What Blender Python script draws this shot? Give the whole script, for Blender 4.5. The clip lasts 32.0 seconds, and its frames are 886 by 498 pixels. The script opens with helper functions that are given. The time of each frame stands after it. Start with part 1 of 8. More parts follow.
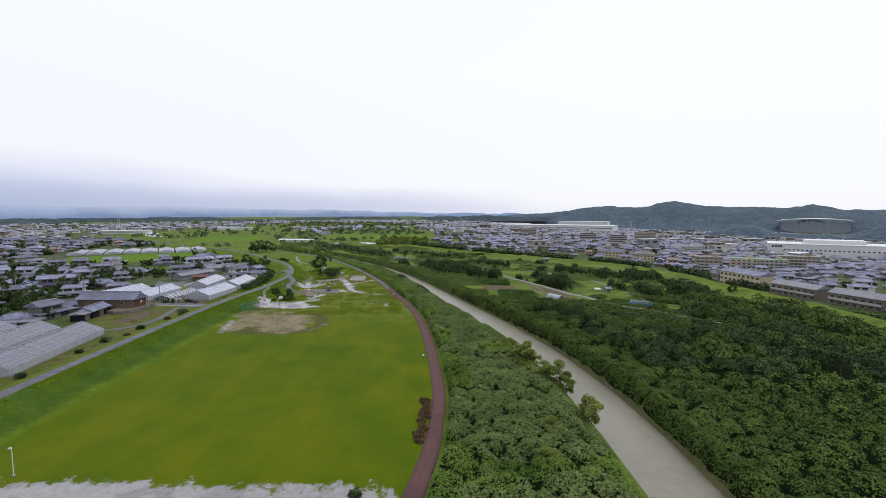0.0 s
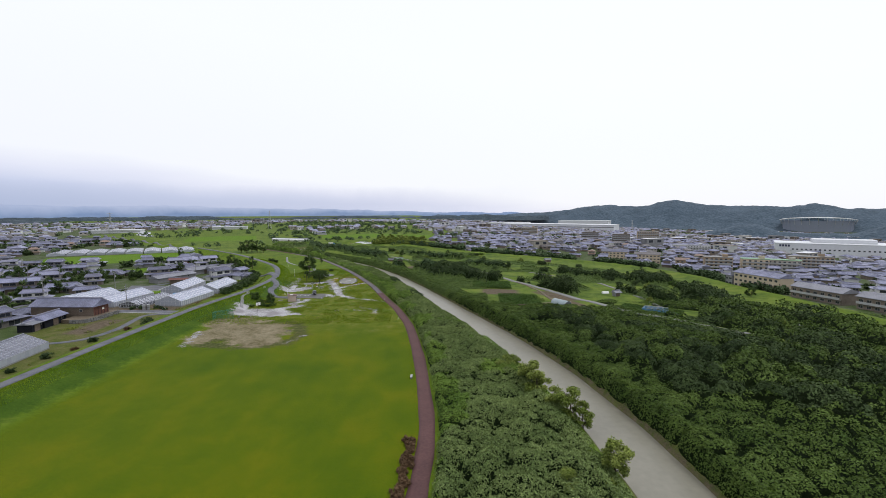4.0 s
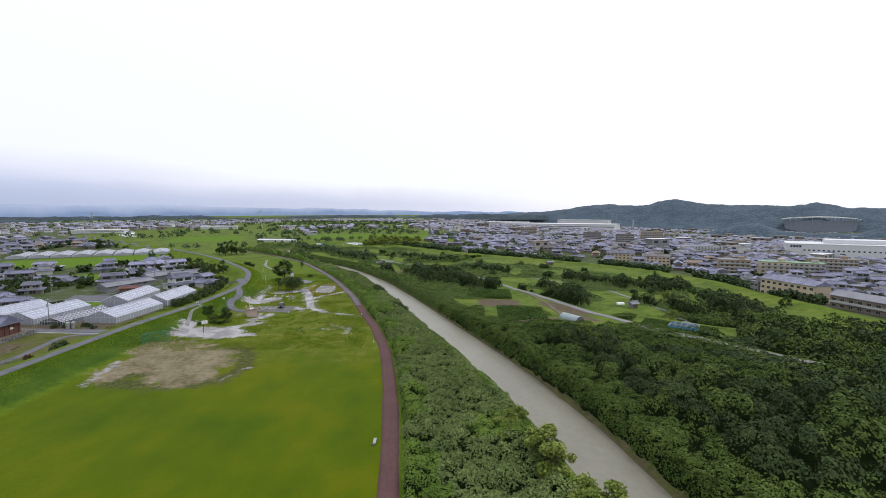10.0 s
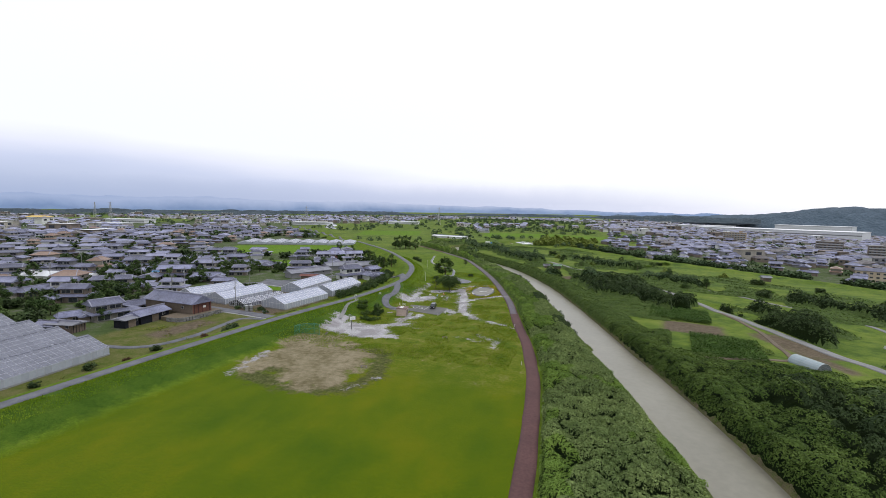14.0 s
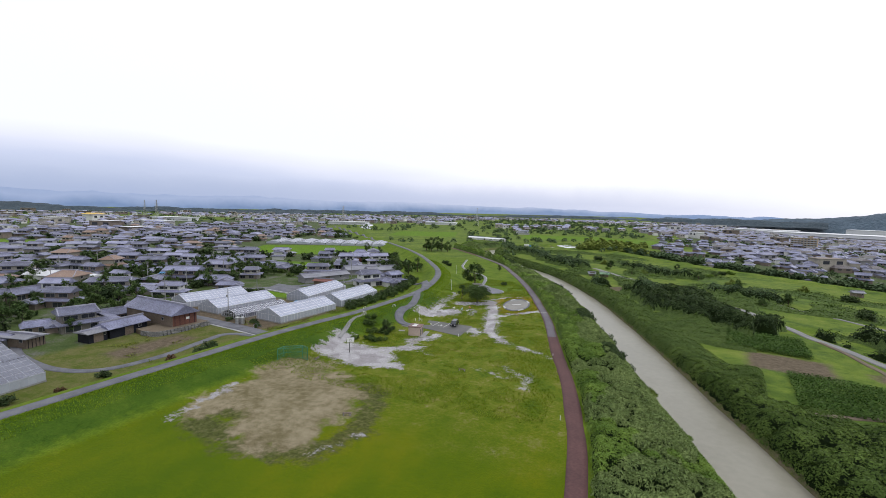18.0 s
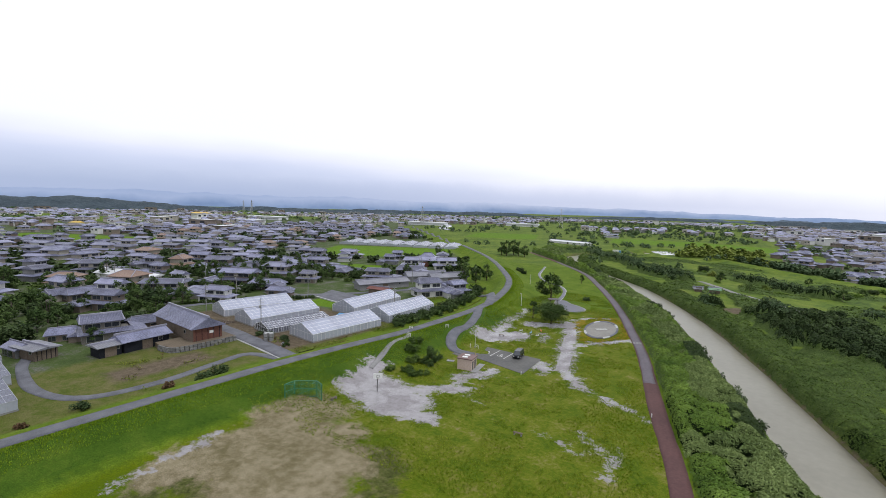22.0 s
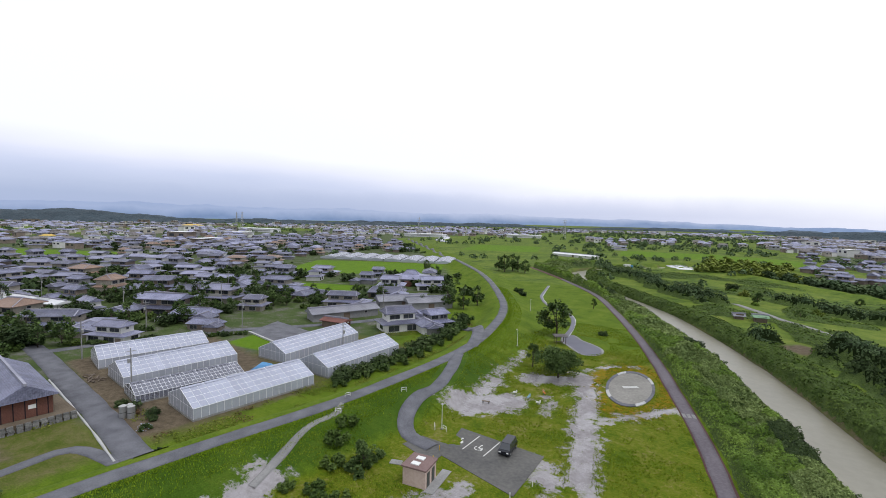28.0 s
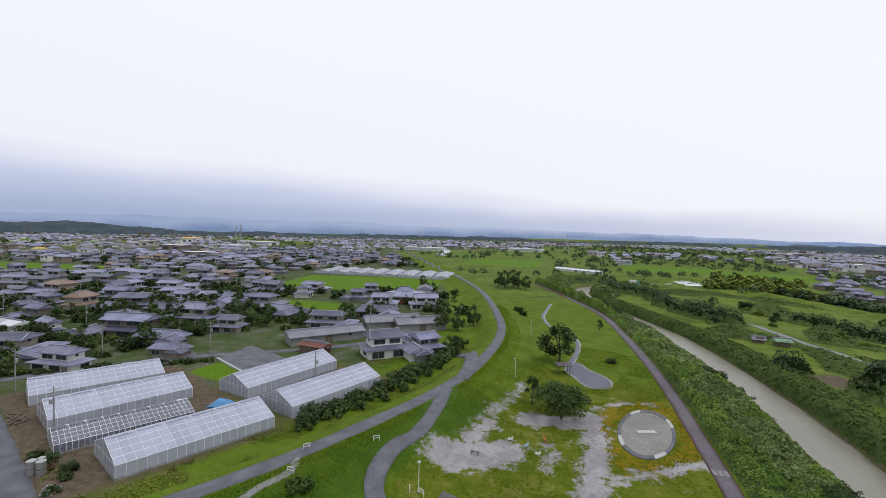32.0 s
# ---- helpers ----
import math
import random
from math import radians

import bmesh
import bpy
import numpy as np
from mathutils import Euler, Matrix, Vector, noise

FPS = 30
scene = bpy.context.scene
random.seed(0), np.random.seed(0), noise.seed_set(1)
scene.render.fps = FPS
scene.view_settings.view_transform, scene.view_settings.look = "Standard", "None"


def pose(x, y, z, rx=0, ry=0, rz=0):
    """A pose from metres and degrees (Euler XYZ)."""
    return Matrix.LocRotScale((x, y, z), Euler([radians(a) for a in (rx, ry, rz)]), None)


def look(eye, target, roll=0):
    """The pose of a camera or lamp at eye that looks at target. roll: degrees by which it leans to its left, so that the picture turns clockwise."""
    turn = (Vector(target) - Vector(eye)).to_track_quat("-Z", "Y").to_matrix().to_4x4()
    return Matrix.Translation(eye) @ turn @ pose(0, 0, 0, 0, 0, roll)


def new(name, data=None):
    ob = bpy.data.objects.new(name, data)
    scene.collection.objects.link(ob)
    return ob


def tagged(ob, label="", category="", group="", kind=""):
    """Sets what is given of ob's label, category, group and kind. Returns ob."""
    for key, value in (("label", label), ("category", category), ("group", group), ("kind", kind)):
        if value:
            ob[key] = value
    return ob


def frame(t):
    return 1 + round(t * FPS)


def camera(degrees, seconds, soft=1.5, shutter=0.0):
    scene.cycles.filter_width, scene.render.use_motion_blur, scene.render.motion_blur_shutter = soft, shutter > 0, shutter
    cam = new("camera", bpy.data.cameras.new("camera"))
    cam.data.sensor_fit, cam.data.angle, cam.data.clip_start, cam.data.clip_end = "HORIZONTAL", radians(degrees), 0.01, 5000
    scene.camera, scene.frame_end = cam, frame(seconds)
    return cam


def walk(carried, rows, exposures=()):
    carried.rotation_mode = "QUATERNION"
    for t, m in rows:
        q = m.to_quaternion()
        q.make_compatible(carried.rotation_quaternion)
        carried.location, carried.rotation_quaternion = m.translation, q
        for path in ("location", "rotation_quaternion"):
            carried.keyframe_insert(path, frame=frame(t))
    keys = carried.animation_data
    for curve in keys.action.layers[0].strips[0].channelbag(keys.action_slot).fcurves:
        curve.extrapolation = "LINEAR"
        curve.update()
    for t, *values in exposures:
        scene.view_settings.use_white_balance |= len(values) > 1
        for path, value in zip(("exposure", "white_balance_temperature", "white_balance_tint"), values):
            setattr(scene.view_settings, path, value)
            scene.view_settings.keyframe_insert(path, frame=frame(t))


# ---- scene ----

# ---- camera ----
# seconds, x, y, z, yaw to the left, pitch, roll (degrees)
PATH = [
    (0, 0.00, 0.00, 39.50, -2.743, -4.655, -0.176),
    (3, 1.99, 13.37, 38.91, -2.752, -4.730, -0.195),
    (6, 4.63, 28.95, 38.53, -2.872, -4.787, -0.215),
    (9, 7.16, 44.26, 38.48, -3.026, -4.803, -0.174),
    (10.5, 8.31, 52.25, 38.12, -2.897, -4.860, -0.240),
    (11, 8.60, 54.99, 38.03, -2.283, -4.900, -0.336),
    (11.5, 9.01, 57.73, 37.94, -0.401, -4.903, -0.239),
    (12, 9.53, 60.52, 37.90, 2.840, -4.959, -0.189),
    (12.5, 10.01, 63.38, 37.86, 6.796, -4.919, 0.139),
    (13, 10.41, 66.31, 37.75, 10.953, -5.022, 0.254),
    (13.5, 10.66, 69.42, 37.60, 15.015, -5.034, 0.466),
    (14, 10.80, 72.65, 37.40, 18.686, -5.045, 0.757),
    (14.5, 10.84, 75.97, 37.15, 21.454, -5.054, 0.859),
    (15, 10.65, 79.32, 36.92, 22.891, -5.105, 0.976),
    (15.5, 10.19, 82.70, 36.80, 23.490, -5.046, 1.027),
    (17.5, 6.99, 97.76, 36.61, 23.568, -5.053, 1.123),
    (18.5, 5.67, 104.51, 36.71, 23.965, -4.989, 1.257),
    (19, 5.11, 108.03, 36.69, 24.941, -5.064, 0.961),
    (19.5, 4.51, 111.57, 36.71, 26.726, -5.088, 1.067),
    (20, 3.78, 115.06, 36.74, 28.857, -5.100, 1.179),
    (20.5, 2.88, 118.52, 36.76, 30.946, -5.141, 1.315),
    (21, 1.86, 122.02, 36.75, 32.624, -5.152, 1.420),
    (21.5, 0.71, 125.55, 36.73, 33.621, -5.169, 1.488),
    (22, -0.54, 129.16, 36.74, 34.018, -5.170, 1.429),
    (23, -3.22, 136.80, 37.03, 34.191, -5.167, 1.573),
    (25.5, -10.17, 154.38, 36.53, 34.329, -4.645, 1.384),
    (27.5, -15.23, 166.66, 35.99, 34.433, -3.969, 1.207),
    (28, -16.60, 169.34, 35.97, 34.386, -3.764, 1.192),
    (30, -19.95, 177.70, 36.30, 34.621, -2.883, 1.188),
    (32, -21.59, 182.69, 36.33, 34.711, -2.112, 1.308),
]


def aim(x, y, z, yaw, pitch, roll):
    a, b = radians(yaw), radians(pitch)
    way = Vector((-math.sin(a) * math.cos(b), math.cos(a) * math.cos(b), math.sin(b)))
    return look((x, y, z), Vector((x, y, z)) + way * 10, roll)


cam = camera(88.02, 32.0, soft=0.6)
# the clip's own exposure drifts a little
walk(cam, [(r[0], aim(*r[1:])) for r in PATH], ((0, -0.13), (8, -0.07), (14, -0.02), (20, 0.0), (26, 0.04), (28, 0.0), (30, -0.11), (32, -0.2)))

# ---- world and light: a bright overcast sky over a weak Nishita sky, one wide soft sun ----
world = bpy.data.worlds.new("overcast_sky")
scene.world = world
world.use_nodes = True
wn, wl = world.node_tree.nodes, world.node_tree.links
wn.clear()
w_out = wn.new("ShaderNodeOutputWorld")
sky = wn.new("ShaderNodeTexSky")
sky.sky_type, sky.sun_disc, sky.sun_elevation, sky.sun_rotation = "NISHITA", False, radians(52), radians(35)
b_sky, b_cloud, w_mix = wn.new("ShaderNodeBackground"), wn.new("ShaderNodeBackground"), wn.new("ShaderNodeMixShader")
wl.new(sky.outputs[0], b_sky.inputs[0])
b_sky.inputs[1].default_value = 0.12
w_dir = wn.new("ShaderNodeTexCoord")
w_sep = wn.new("ShaderNodeSeparateXYZ")
wl.new(w_dir.outputs["Generated"], w_sep.inputs[0])
w_noise = wn.new("ShaderNodeTexNoise")
w_noise.inputs["Scale"].default_value, w_noise.inputs["Detail"].default_value = 2.2, 5
w_map = wn.new("ShaderNodeMapping")
w_map.inputs["Scale"].default_value = (1, 1, 5)
wl.new(w_dir.outputs["Generated"], w_map.inputs[0])
wl.new(w_map.outputs[0], w_noise.inputs["Vector"])
# clouds hang lower towards the mountains in the west
w_west = wn.new("ShaderNodeMath")
w_west.operation = "MULTIPLY_ADD"
wl.new(w_sep.outputs[0], w_west.inputs[0])
w_west.inputs[1].default_value, w_west.inputs[2].default_value = 0.10, 0.033
w_up = wn.new("ShaderNodeMath")
w_up.operation = "ADD"
wl.new(w_sep.outputs[2], w_up.inputs[0])
wl.new(w_west.outputs[0], w_up.inputs[1])
w_soft = wn.new("ShaderNodeMath")
w_soft.operation = "MULTIPLY_ADD"
wl.new(w_noise.outputs["Fac"], w_soft.inputs[0])
w_soft.inputs[1].default_value = 0.055
wl.new(w_up.outputs[0], w_soft.inputs[2])
w_ramp = wn.new("ShaderNodeValToRGB")
wl.new(w_soft.outputs[0], w_ramp.inputs[0])
w_ramp.color_ramp.elements[0].position = 0.0
w_ramp.color_ramp.elements[0].color = (0.46, 0.54, 0.76, 1)
w_ramp.color_ramp.elements[1].position = 0.35
w_ramp.color_ramp.elements[1].color = (1.09, 1.12, 1.2, 1)
for p_, c_ in ((0.045, (0.66, 0.72, 0.94, 1)), (0.075, (0.88, 0.905, 1.06, 1)), (0.105, (1.03, 1.05, 1.12, 1))):
    w_ramp.color_ramp.elements.new(p_).color = c_
wl.new(w_ramp.outputs[0], b_cloud.inputs[0])
b_cloud.inputs[1].default_value = 1.0
w_mix.inputs[0].default_value = 0.93
wl.new(b_sky.outputs[0], w_mix.inputs[1])
wl.new(b_cloud.outputs[0], w_mix.inputs[2])
wl.new(w_mix.outputs[0], w_out.inputs[0])
sun = new("sun", bpy.data.lights.new("sun", "SUN"))
sun.data.energy, sun.data.angle, sun.data.color = 1.5, radians(16), (0.96, 0.97, 1.0)
sun.matrix_world = look((300, 200, 600), (0, 200, 0))


# ---- materials ----
ALBEDO = 0.78


def surface(name, a, b, scale=1.0, rough=0.8, bump=0.3, fine=8.0, stain=0.35, metal=0.0, spec=0.4, vary=0.0, island=0.0, dist=0.05):
    """Two mixed colours at two scales, with fine relief. vary: change from object to object; island: from piece to piece."""
    m = bpy.data.materials.new(name)
    m.use_nodes = True
    n, l = m.node_tree.nodes, m.node_tree.links
    bs = n["Principled BSDF"]
    geo = n.new("ShaderNodeNewGeometry")
    big, small = n.new("ShaderNodeTexNoise"), n.new("ShaderNodeTexNoise")
    big.inputs["Scale"].default_value, big.inputs["Detail"].default_value = scale * 0.12, 4
    small.inputs["Scale"].default_value, small.inputs["Detail"].default_value = scale * fine * 0.25, 6
    for x in (big, small):
        l.new(geo.outputs["Position"], x.inputs["Vector"])
    add = n.new("ShaderNodeMath")
    add.operation = "MULTIPLY_ADD"
    l.new(small.outputs["Fac"], add.inputs[0])
    add.inputs[1].default_value = 1.0 - stain
    mul = n.new("ShaderNodeMath")
    mul.operation = "MULTIPLY"
    l.new(big.outputs["Fac"], mul.inputs[0])
    mul.inputs[1].default_value = stain
    l.new(mul.outputs[0], add.inputs[2])
    ramp = n.new("ShaderNodeValToRGB")
    ramp.color_ramp.elements[0].position, ramp.color_ramp.elements[1].position = 0.36, 0.64
    ramp.color_ramp.elements[0].color, ramp.color_ramp.elements[1].color = (*(v * ALBEDO for v in a), 1), (*(v * ALBEDO for v in b), 1)
    l.new(add.outputs[0], ramp.inputs[0])
    col = ramp.outputs[0]
    if vary or island:
        hsv = n.new("ShaderNodeHueSaturation")
        rng = n.new("ShaderNodeMapRange")
        if vary:
            info = n.new("ShaderNodeObjectInfo")
            l.new(info.outputs["Random"], rng.inputs[0])
        else:
            l.new(geo.outputs["Random Per Island"], rng.inputs[0])
        k = vary or island
        rng.inputs[3].default_value, rng.inputs[4].default_value = 1 - k, 1 + k
        l.new(rng.outputs[0], hsv.inputs["Value"])
        l.new(col, hsv.inputs["Color"])
        col = hsv.outputs[0]
    l.new(col, bs.inputs["Base Color"])
    bs.inputs["Roughness"].default_value, bs.inputs["Metallic"].default_value = rough, metal
    bs.inputs["Specular IOR Level"].default_value = spec
    if bump:
        bp = n.new("ShaderNodeBump")
        bp.inputs["Strength"].default_value, bp.inputs["Distance"].default_value = bump, dist
        l.new(small.outputs["Fac"], bp.inputs["Height"])
        l.new(bp.outputs[0], bs.inputs["Normal"])
    return m


def tiled(name, a, b, across=0.3, along=0.27, rough=0.45, vary=0.12, bump=0.6, spec=0.5):
    """Roof covering: columns across x and courses down z, with weathered patches."""
    m = surface(name, a, b, 2.0, rough, 0.0, 6.0, 0.5, spec=spec, vary=vary)
    n, l = m.node_tree.nodes, m.node_tree.links
    tc = n.new("ShaderNodeTexCoord")
    sep = n.new("ShaderNodeSeparateXYZ")
    l.new(tc.outputs["Object"], sep.inputs[0])
    tot = None
    for axis, size in ((0, across), (2, along * 0.5), (1, across)):
        s = n.new("ShaderNodeMath")
        s.operation = "MULTIPLY"
        s.inputs[1].default_value = 2 * math.pi / size
        l.new(sep.outputs[axis], s.inputs[0])
        c = n.new("ShaderNodeMath")
        c.operation = "SINE"
        l.new(s.outputs[0], c.inputs[0])
        if tot is None:
            tot = c.outputs[0]
        else:
            t = n.new("ShaderNodeMath")
            t.operation = "MULTIPLY_ADD"
            l.new(c.outputs[0], t.inputs[0])
            t.inputs[1].default_value = 0.5
            l.new(tot, t.inputs[2])
            tot = t.outputs[0]
    bp = n.new("ShaderNodeBump")
    bp.inputs["Strength"].default_value, bp.inputs["Distance"].default_value = bump, 0.05
    l.new(tot, bp.inputs["Height"])
    l.new(bp.outputs[0], n["Principled BSDF"].inputs["Normal"])
    return m


def plain(name, c, rough=0.5, metal=0.0, spec=0.5):
    return surface(name, tuple(v * 0.93 for v in c), tuple(min(1, v * 1.05) for v in c), 3.0, rough, 0.05, 6.0, 0.4, metal, spec)


def glassy(name, c, clear, rough=0.25):
    """A dirty pane: part of it lets the view through."""
    m = surface(name, tuple(v * 0.85 for v in c), c, 1.5, rough, 0.05, 5.0, 0.5, spec=0.5, vary=0.07)
    n, l = m.node_tree.nodes, m.node_tree.links
    t, mx = n.new("ShaderNodeBsdfTransparent"), n.new("ShaderNodeMixShader")
    mx.inputs[0].default_value = clear
    l.new(n["Principled BSDF"].outputs[0], mx.inputs[1])
    l.new(t.outputs[0], mx.inputs[2])
    l.new(mx.outputs[0], n["Material Output"].inputs[0])
    return m


M_ASPHALT = surface("worn_asphalt", (0.078, 0.08, 0.095), (0.17, 0.172, 0.195), 3.0, 0.85, 0.3, 8, 0.55)
M_LOT = surface("wet_dark_asphalt", (0.05, 0.05, 0.05), (0.13, 0.125, 0.115), 1.2, 0.6, 0.2, 6, 0.6)
M_RED = surface("red_brown_path", (0.075, 0.033, 0.032), (0.125, 0.056, 0.052), 1.2, 0.85, 0.3, 8, 0.5)
M_PURPLE = surface("worn_purple_grey_path", (0.1, 0.085, 0.1), (0.165, 0.145, 0.165), 1.2, 0.85, 0.3, 8, 0.5)
M_CONC = surface("weathered_concrete", (0.2, 0.2, 0.195), (0.33, 0.325, 0.32), 2.0, 0.85, 0.2, 8, 0.5)
M_LIGHTCONC = surface("pale_concrete", (0.38, 0.38, 0.38), (0.52, 0.52, 0.52), 2.0, 0.8, 0.15, 8, 0.5)
M_STONE = surface("weathered_field_stone", (0.1, 0.1, 0.098), (0.24, 0.235, 0.225), 2.5, 0.9, 0.5, 8, 0.35, vary=0.3)
M_GRAVEL = surface("pale_gravel", (0.17, 0.17, 0.17), (0.28, 0.275, 0.27), 2.0, 0.9, 0.4, 10, 0.5)
M_DIRT = surface("brown_soil", (0.10, 0.075, 0.05), (0.19, 0.15, 0.105), 2.0, 0.95, 0.5, 8, 0.5)
M_WHITE = plain("white_paint", (0.78, 0.78, 0.76), 0.5)
M_LINE = surface("worn_white_line", (0.5, 0.5, 0.48), (0.75, 0.75, 0.73), 4, 0.7, 0.1, 8, 0.3)
M_BLACK = plain("black_rubber", (0.02, 0.02, 0.02), 0.8)
M_STEEL = plain("galvanised_steel", (0.5, 0.5, 0.5), 0.45, 0.8)
M_DARKPOST = plain("dark_grey_post", (0.06, 0.065, 0.06), 0.5)
M_GREENPAINT = plain("green_painted_steel", (0.03, 0.2, 0.12), 0.5)
M_BARK = surface("bark", (0.045, 0.035, 0.025), (0.11, 0.09, 0.07), 4, 0.95, 0.8, 8, 0.3)
M_WOOD = surface("weathered_wood", (0.10, 0.075, 0.055), (0.2, 0.155, 0.12), 3, 0.85, 0.4, 8, 0.4)
M_REDWOOD = surface("red_brown_boards", (0.09, 0.035, 0.025), (0.17, 0.07, 0.05), 3, 0.85, 0.4, 8, 0.4)
M_BLACKWOOD = surface("charred_black_boards", (0.01, 0.011, 0.016), (0.024, 0.026, 0.034), 3, 0.85, 0.4, 8, 0.4, spec=0.12)
M_PLASTER = surface("cream_plaster", (0.28, 0.255, 0.22), (0.46, 0.43, 0.37), 2, 0.85, 0.15, 6, 0.5, vary=0.3)
M_WHITEWALL = surface("white_plaster", (0.62, 0.62, 0.60), (0.76, 0.76, 0.74), 2, 0.8, 0.1, 6, 0.5, vary=0.08)
M_GREYWALL = surface("grey_siding", (0.19, 0.19, 0.2), (0.3, 0.3, 0.31), 2, 0.8, 0.15, 6, 0.5, vary=0.15)
M_BROWNWALL = surface("brown_siding", (0.15, 0.12, 0.098), (0.25, 0.205, 0.17), 2, 0.8, 0.15, 6, 0.5, vary=0.15)
M_PINKWALL = surface("pinkish_beige_plaster", (0.48, 0.36, 0.31), (0.6, 0.47, 0.41), 2, 0.8, 0.1, 6, 0.5)
M_TANWALL = surface("tan_apartment_wall", (0.55, 0.45, 0.32), (0.68, 0.57, 0.43), 2, 0.8, 0.1, 6, 0.5)
M_OCHRE = surface("ochre_tiled_wall", (0.34, 0.25, 0.16), (0.46, 0.35, 0.24), 2, 0.75, 0.1, 6, 0.5, vary=0.15)
M_TILE = tiled("dark_blue_grey_roof_tiles", (0.07, 0.075, 0.125), (0.24, 0.248, 0.37), vary=0.4)
M_TILE2 = tiled("grey_roof_tiles", (0.14, 0.143, 0.215), (0.275, 0.28, 0.41), vary=0.4)
M_TILE3 = tiled("brown_grey_roof_tiles", (0.08, 0.07, 0.072), (0.15, 0.13, 0.13))
M_TILE4 = tiled("rust_orange_roof_tiles", (0.2, 0.125, 0.09), (0.31, 0.2, 0.145))
M_SHEETROOF = tiled("grey_sheet_roof", (0.15, 0.152, 0.18), (0.26, 0.262, 0.30), 0.5, 9.0, 0.5)
M_WHITEROOF = tiled("white_sheet_roof", (0.62, 0.63, 0.65), (0.78, 0.79, 0.81), 0.5, 9.0, 0.45)
M_RUST = tiled("rusty_red_sheet_roof", (0.13, 0.045, 0.035), (0.24, 0.085, 0.065), 0.4, 9.0, 0.75)
M_GREENROOF = tiled("pale_green_roof", (0.16, 0.3, 0.17), (0.26, 0.42, 0.25), 0.5, 9.0, 0.6)
M_PANE = plain("dark_window_glass", (0.045, 0.05, 0.06), 0.12, 0.0, 0.7)
M_FRAME = plain("aluminium_frame", (0.45, 0.44, 0.42), 0.4, 0.3)
M_GH = glassy("whitened_greenhouse_pane", (0.45, 0.475, 0.585), 0.1)
M_GHSIDE = glassy("hazy_side_pane", (0.5, 0.53, 0.6), 0.16)
M_GHN = glassy("hazy_greenhouse_pane", (0.25, 0.26, 0.32), 0.35)
M_GHBARE = glassy("clear_greenhouse_pane", (0.4, 0.42, 0.44), 0.72)
M_GHFRAME = plain("white_greenhouse_bar", (0.82, 0.83, 0.87), 0.5, 0.0)
M_GHGREY = plain("dull_grey_greenhouse_bar", (0.4, 0.41, 0.46), 0.6, 0.0)
M_BLUETARP = surface("blue_tarpaulin", (0.06, 0.2, 0.42), (0.11, 0.33, 0.6), 4, 0.5, 0.6, 8, 0.4)
M_FACTORY = plain("white_factory_panel", (0.74, 0.75, 0.78), 0.5)
M_NAVY = plain("navy_sign", (0.02, 0.03, 0.09), 0.5)
M_LEAF = {}


def leafy(name, a, b, island=0.45):
    m = surface(name, a, b, 1.0, 0.7, 0.0, 4.0, 0.7, spec=0.06, island=island)
    M_LEAF[name] = m
    return m


L_KUDZU = leafy("vine_leaves", (0.085, 0.154, 0.026), (0.2, 0.3, 0.055), 0.32)
L_REED = leafy("grey_green_reeds", (0.13, 0.185, 0.06), (0.245, 0.315, 0.108), 0.36)
L_BUSH = leafy("dark_shrub_leaves", (0.03, 0.05, 0.02), (0.075, 0.11, 0.04), 0.34)
L_MID = leafy("mid_green_shrub_leaves", (0.05, 0.085, 0.02), (0.118, 0.172, 0.042), 0.4)
L_TREE = leafy("tree_leaves", (0.042, 0.075, 0.024), (0.098, 0.148, 0.045), 0.45)
# far plants: distance haze put into a paler, bluer leaf colour
L_FAR = leafy("haze_paled_leaves", (0.05, 0.085, 0.04), (0.115, 0.165, 0.075), 0.35)
L_WILLOW = leafy("yellow_green_willow_leaves", (0.12, 0.17, 0.03), (0.25, 0.3, 0.07))
L_BROWN = leafy("rusty_brown_dry_weeds", (0.09, 0.055, 0.03), (0.16, 0.1, 0.055))
# darkened copy of the vine colour; the east bank's dimness is painted in
L_BANKVINE = leafy("shaded_bank_vine_leaves", (0.05, 0.088, 0.018), (0.116, 0.172, 0.038), 0.36)
L_CROP = leafy("crop_leaves", (0.05, 0.1, 0.02), (0.09, 0.155, 0.035))
# near-black beds: the shade between leaves is put into their colour
M_UNDER = surface("shade_dark_leaf_bed", (0.006, 0.012, 0.004), (0.016, 0.028, 0.008), 3.0, 0.95, 1.0, 8, 0.25, spec=0.04, dist=0.25)
M_SHRUBBED = surface("shade_dark_shrub_bed", (0.007, 0.014, 0.004), (0.018, 0.03, 0.008), 3.0, 0.95, 1.0, 8, 0.25, spec=0.04, dist=0.3)
M_REEDBED = surface("grassy_reed_bed", (0.05, 0.085, 0.026), (0.14, 0.195, 0.06), 4.0, 0.95, 1.0, 5, 0.3, spec=0.06, dist=0.3)
M_WATER = surface("muddy_river_water", (0.215, 0.202, 0.155), (0.275, 0.258, 0.202), 0.4, 0.3, 0.15, 8, 0.6, spec=0.3)
M_POND = surface("grey_pond_water", (0.11, 0.11, 0.145), (0.15, 0.15, 0.19), 0.4, 0.4, 0.05, 4, 0.6, spec=0.1)
M_FARWATER = surface("pale_river_water", (0.5, 0.52, 0.54), (0.6, 0.62, 0.64), 0.2, 0.12, 0.0, 4, 0.6, spec=0.6)


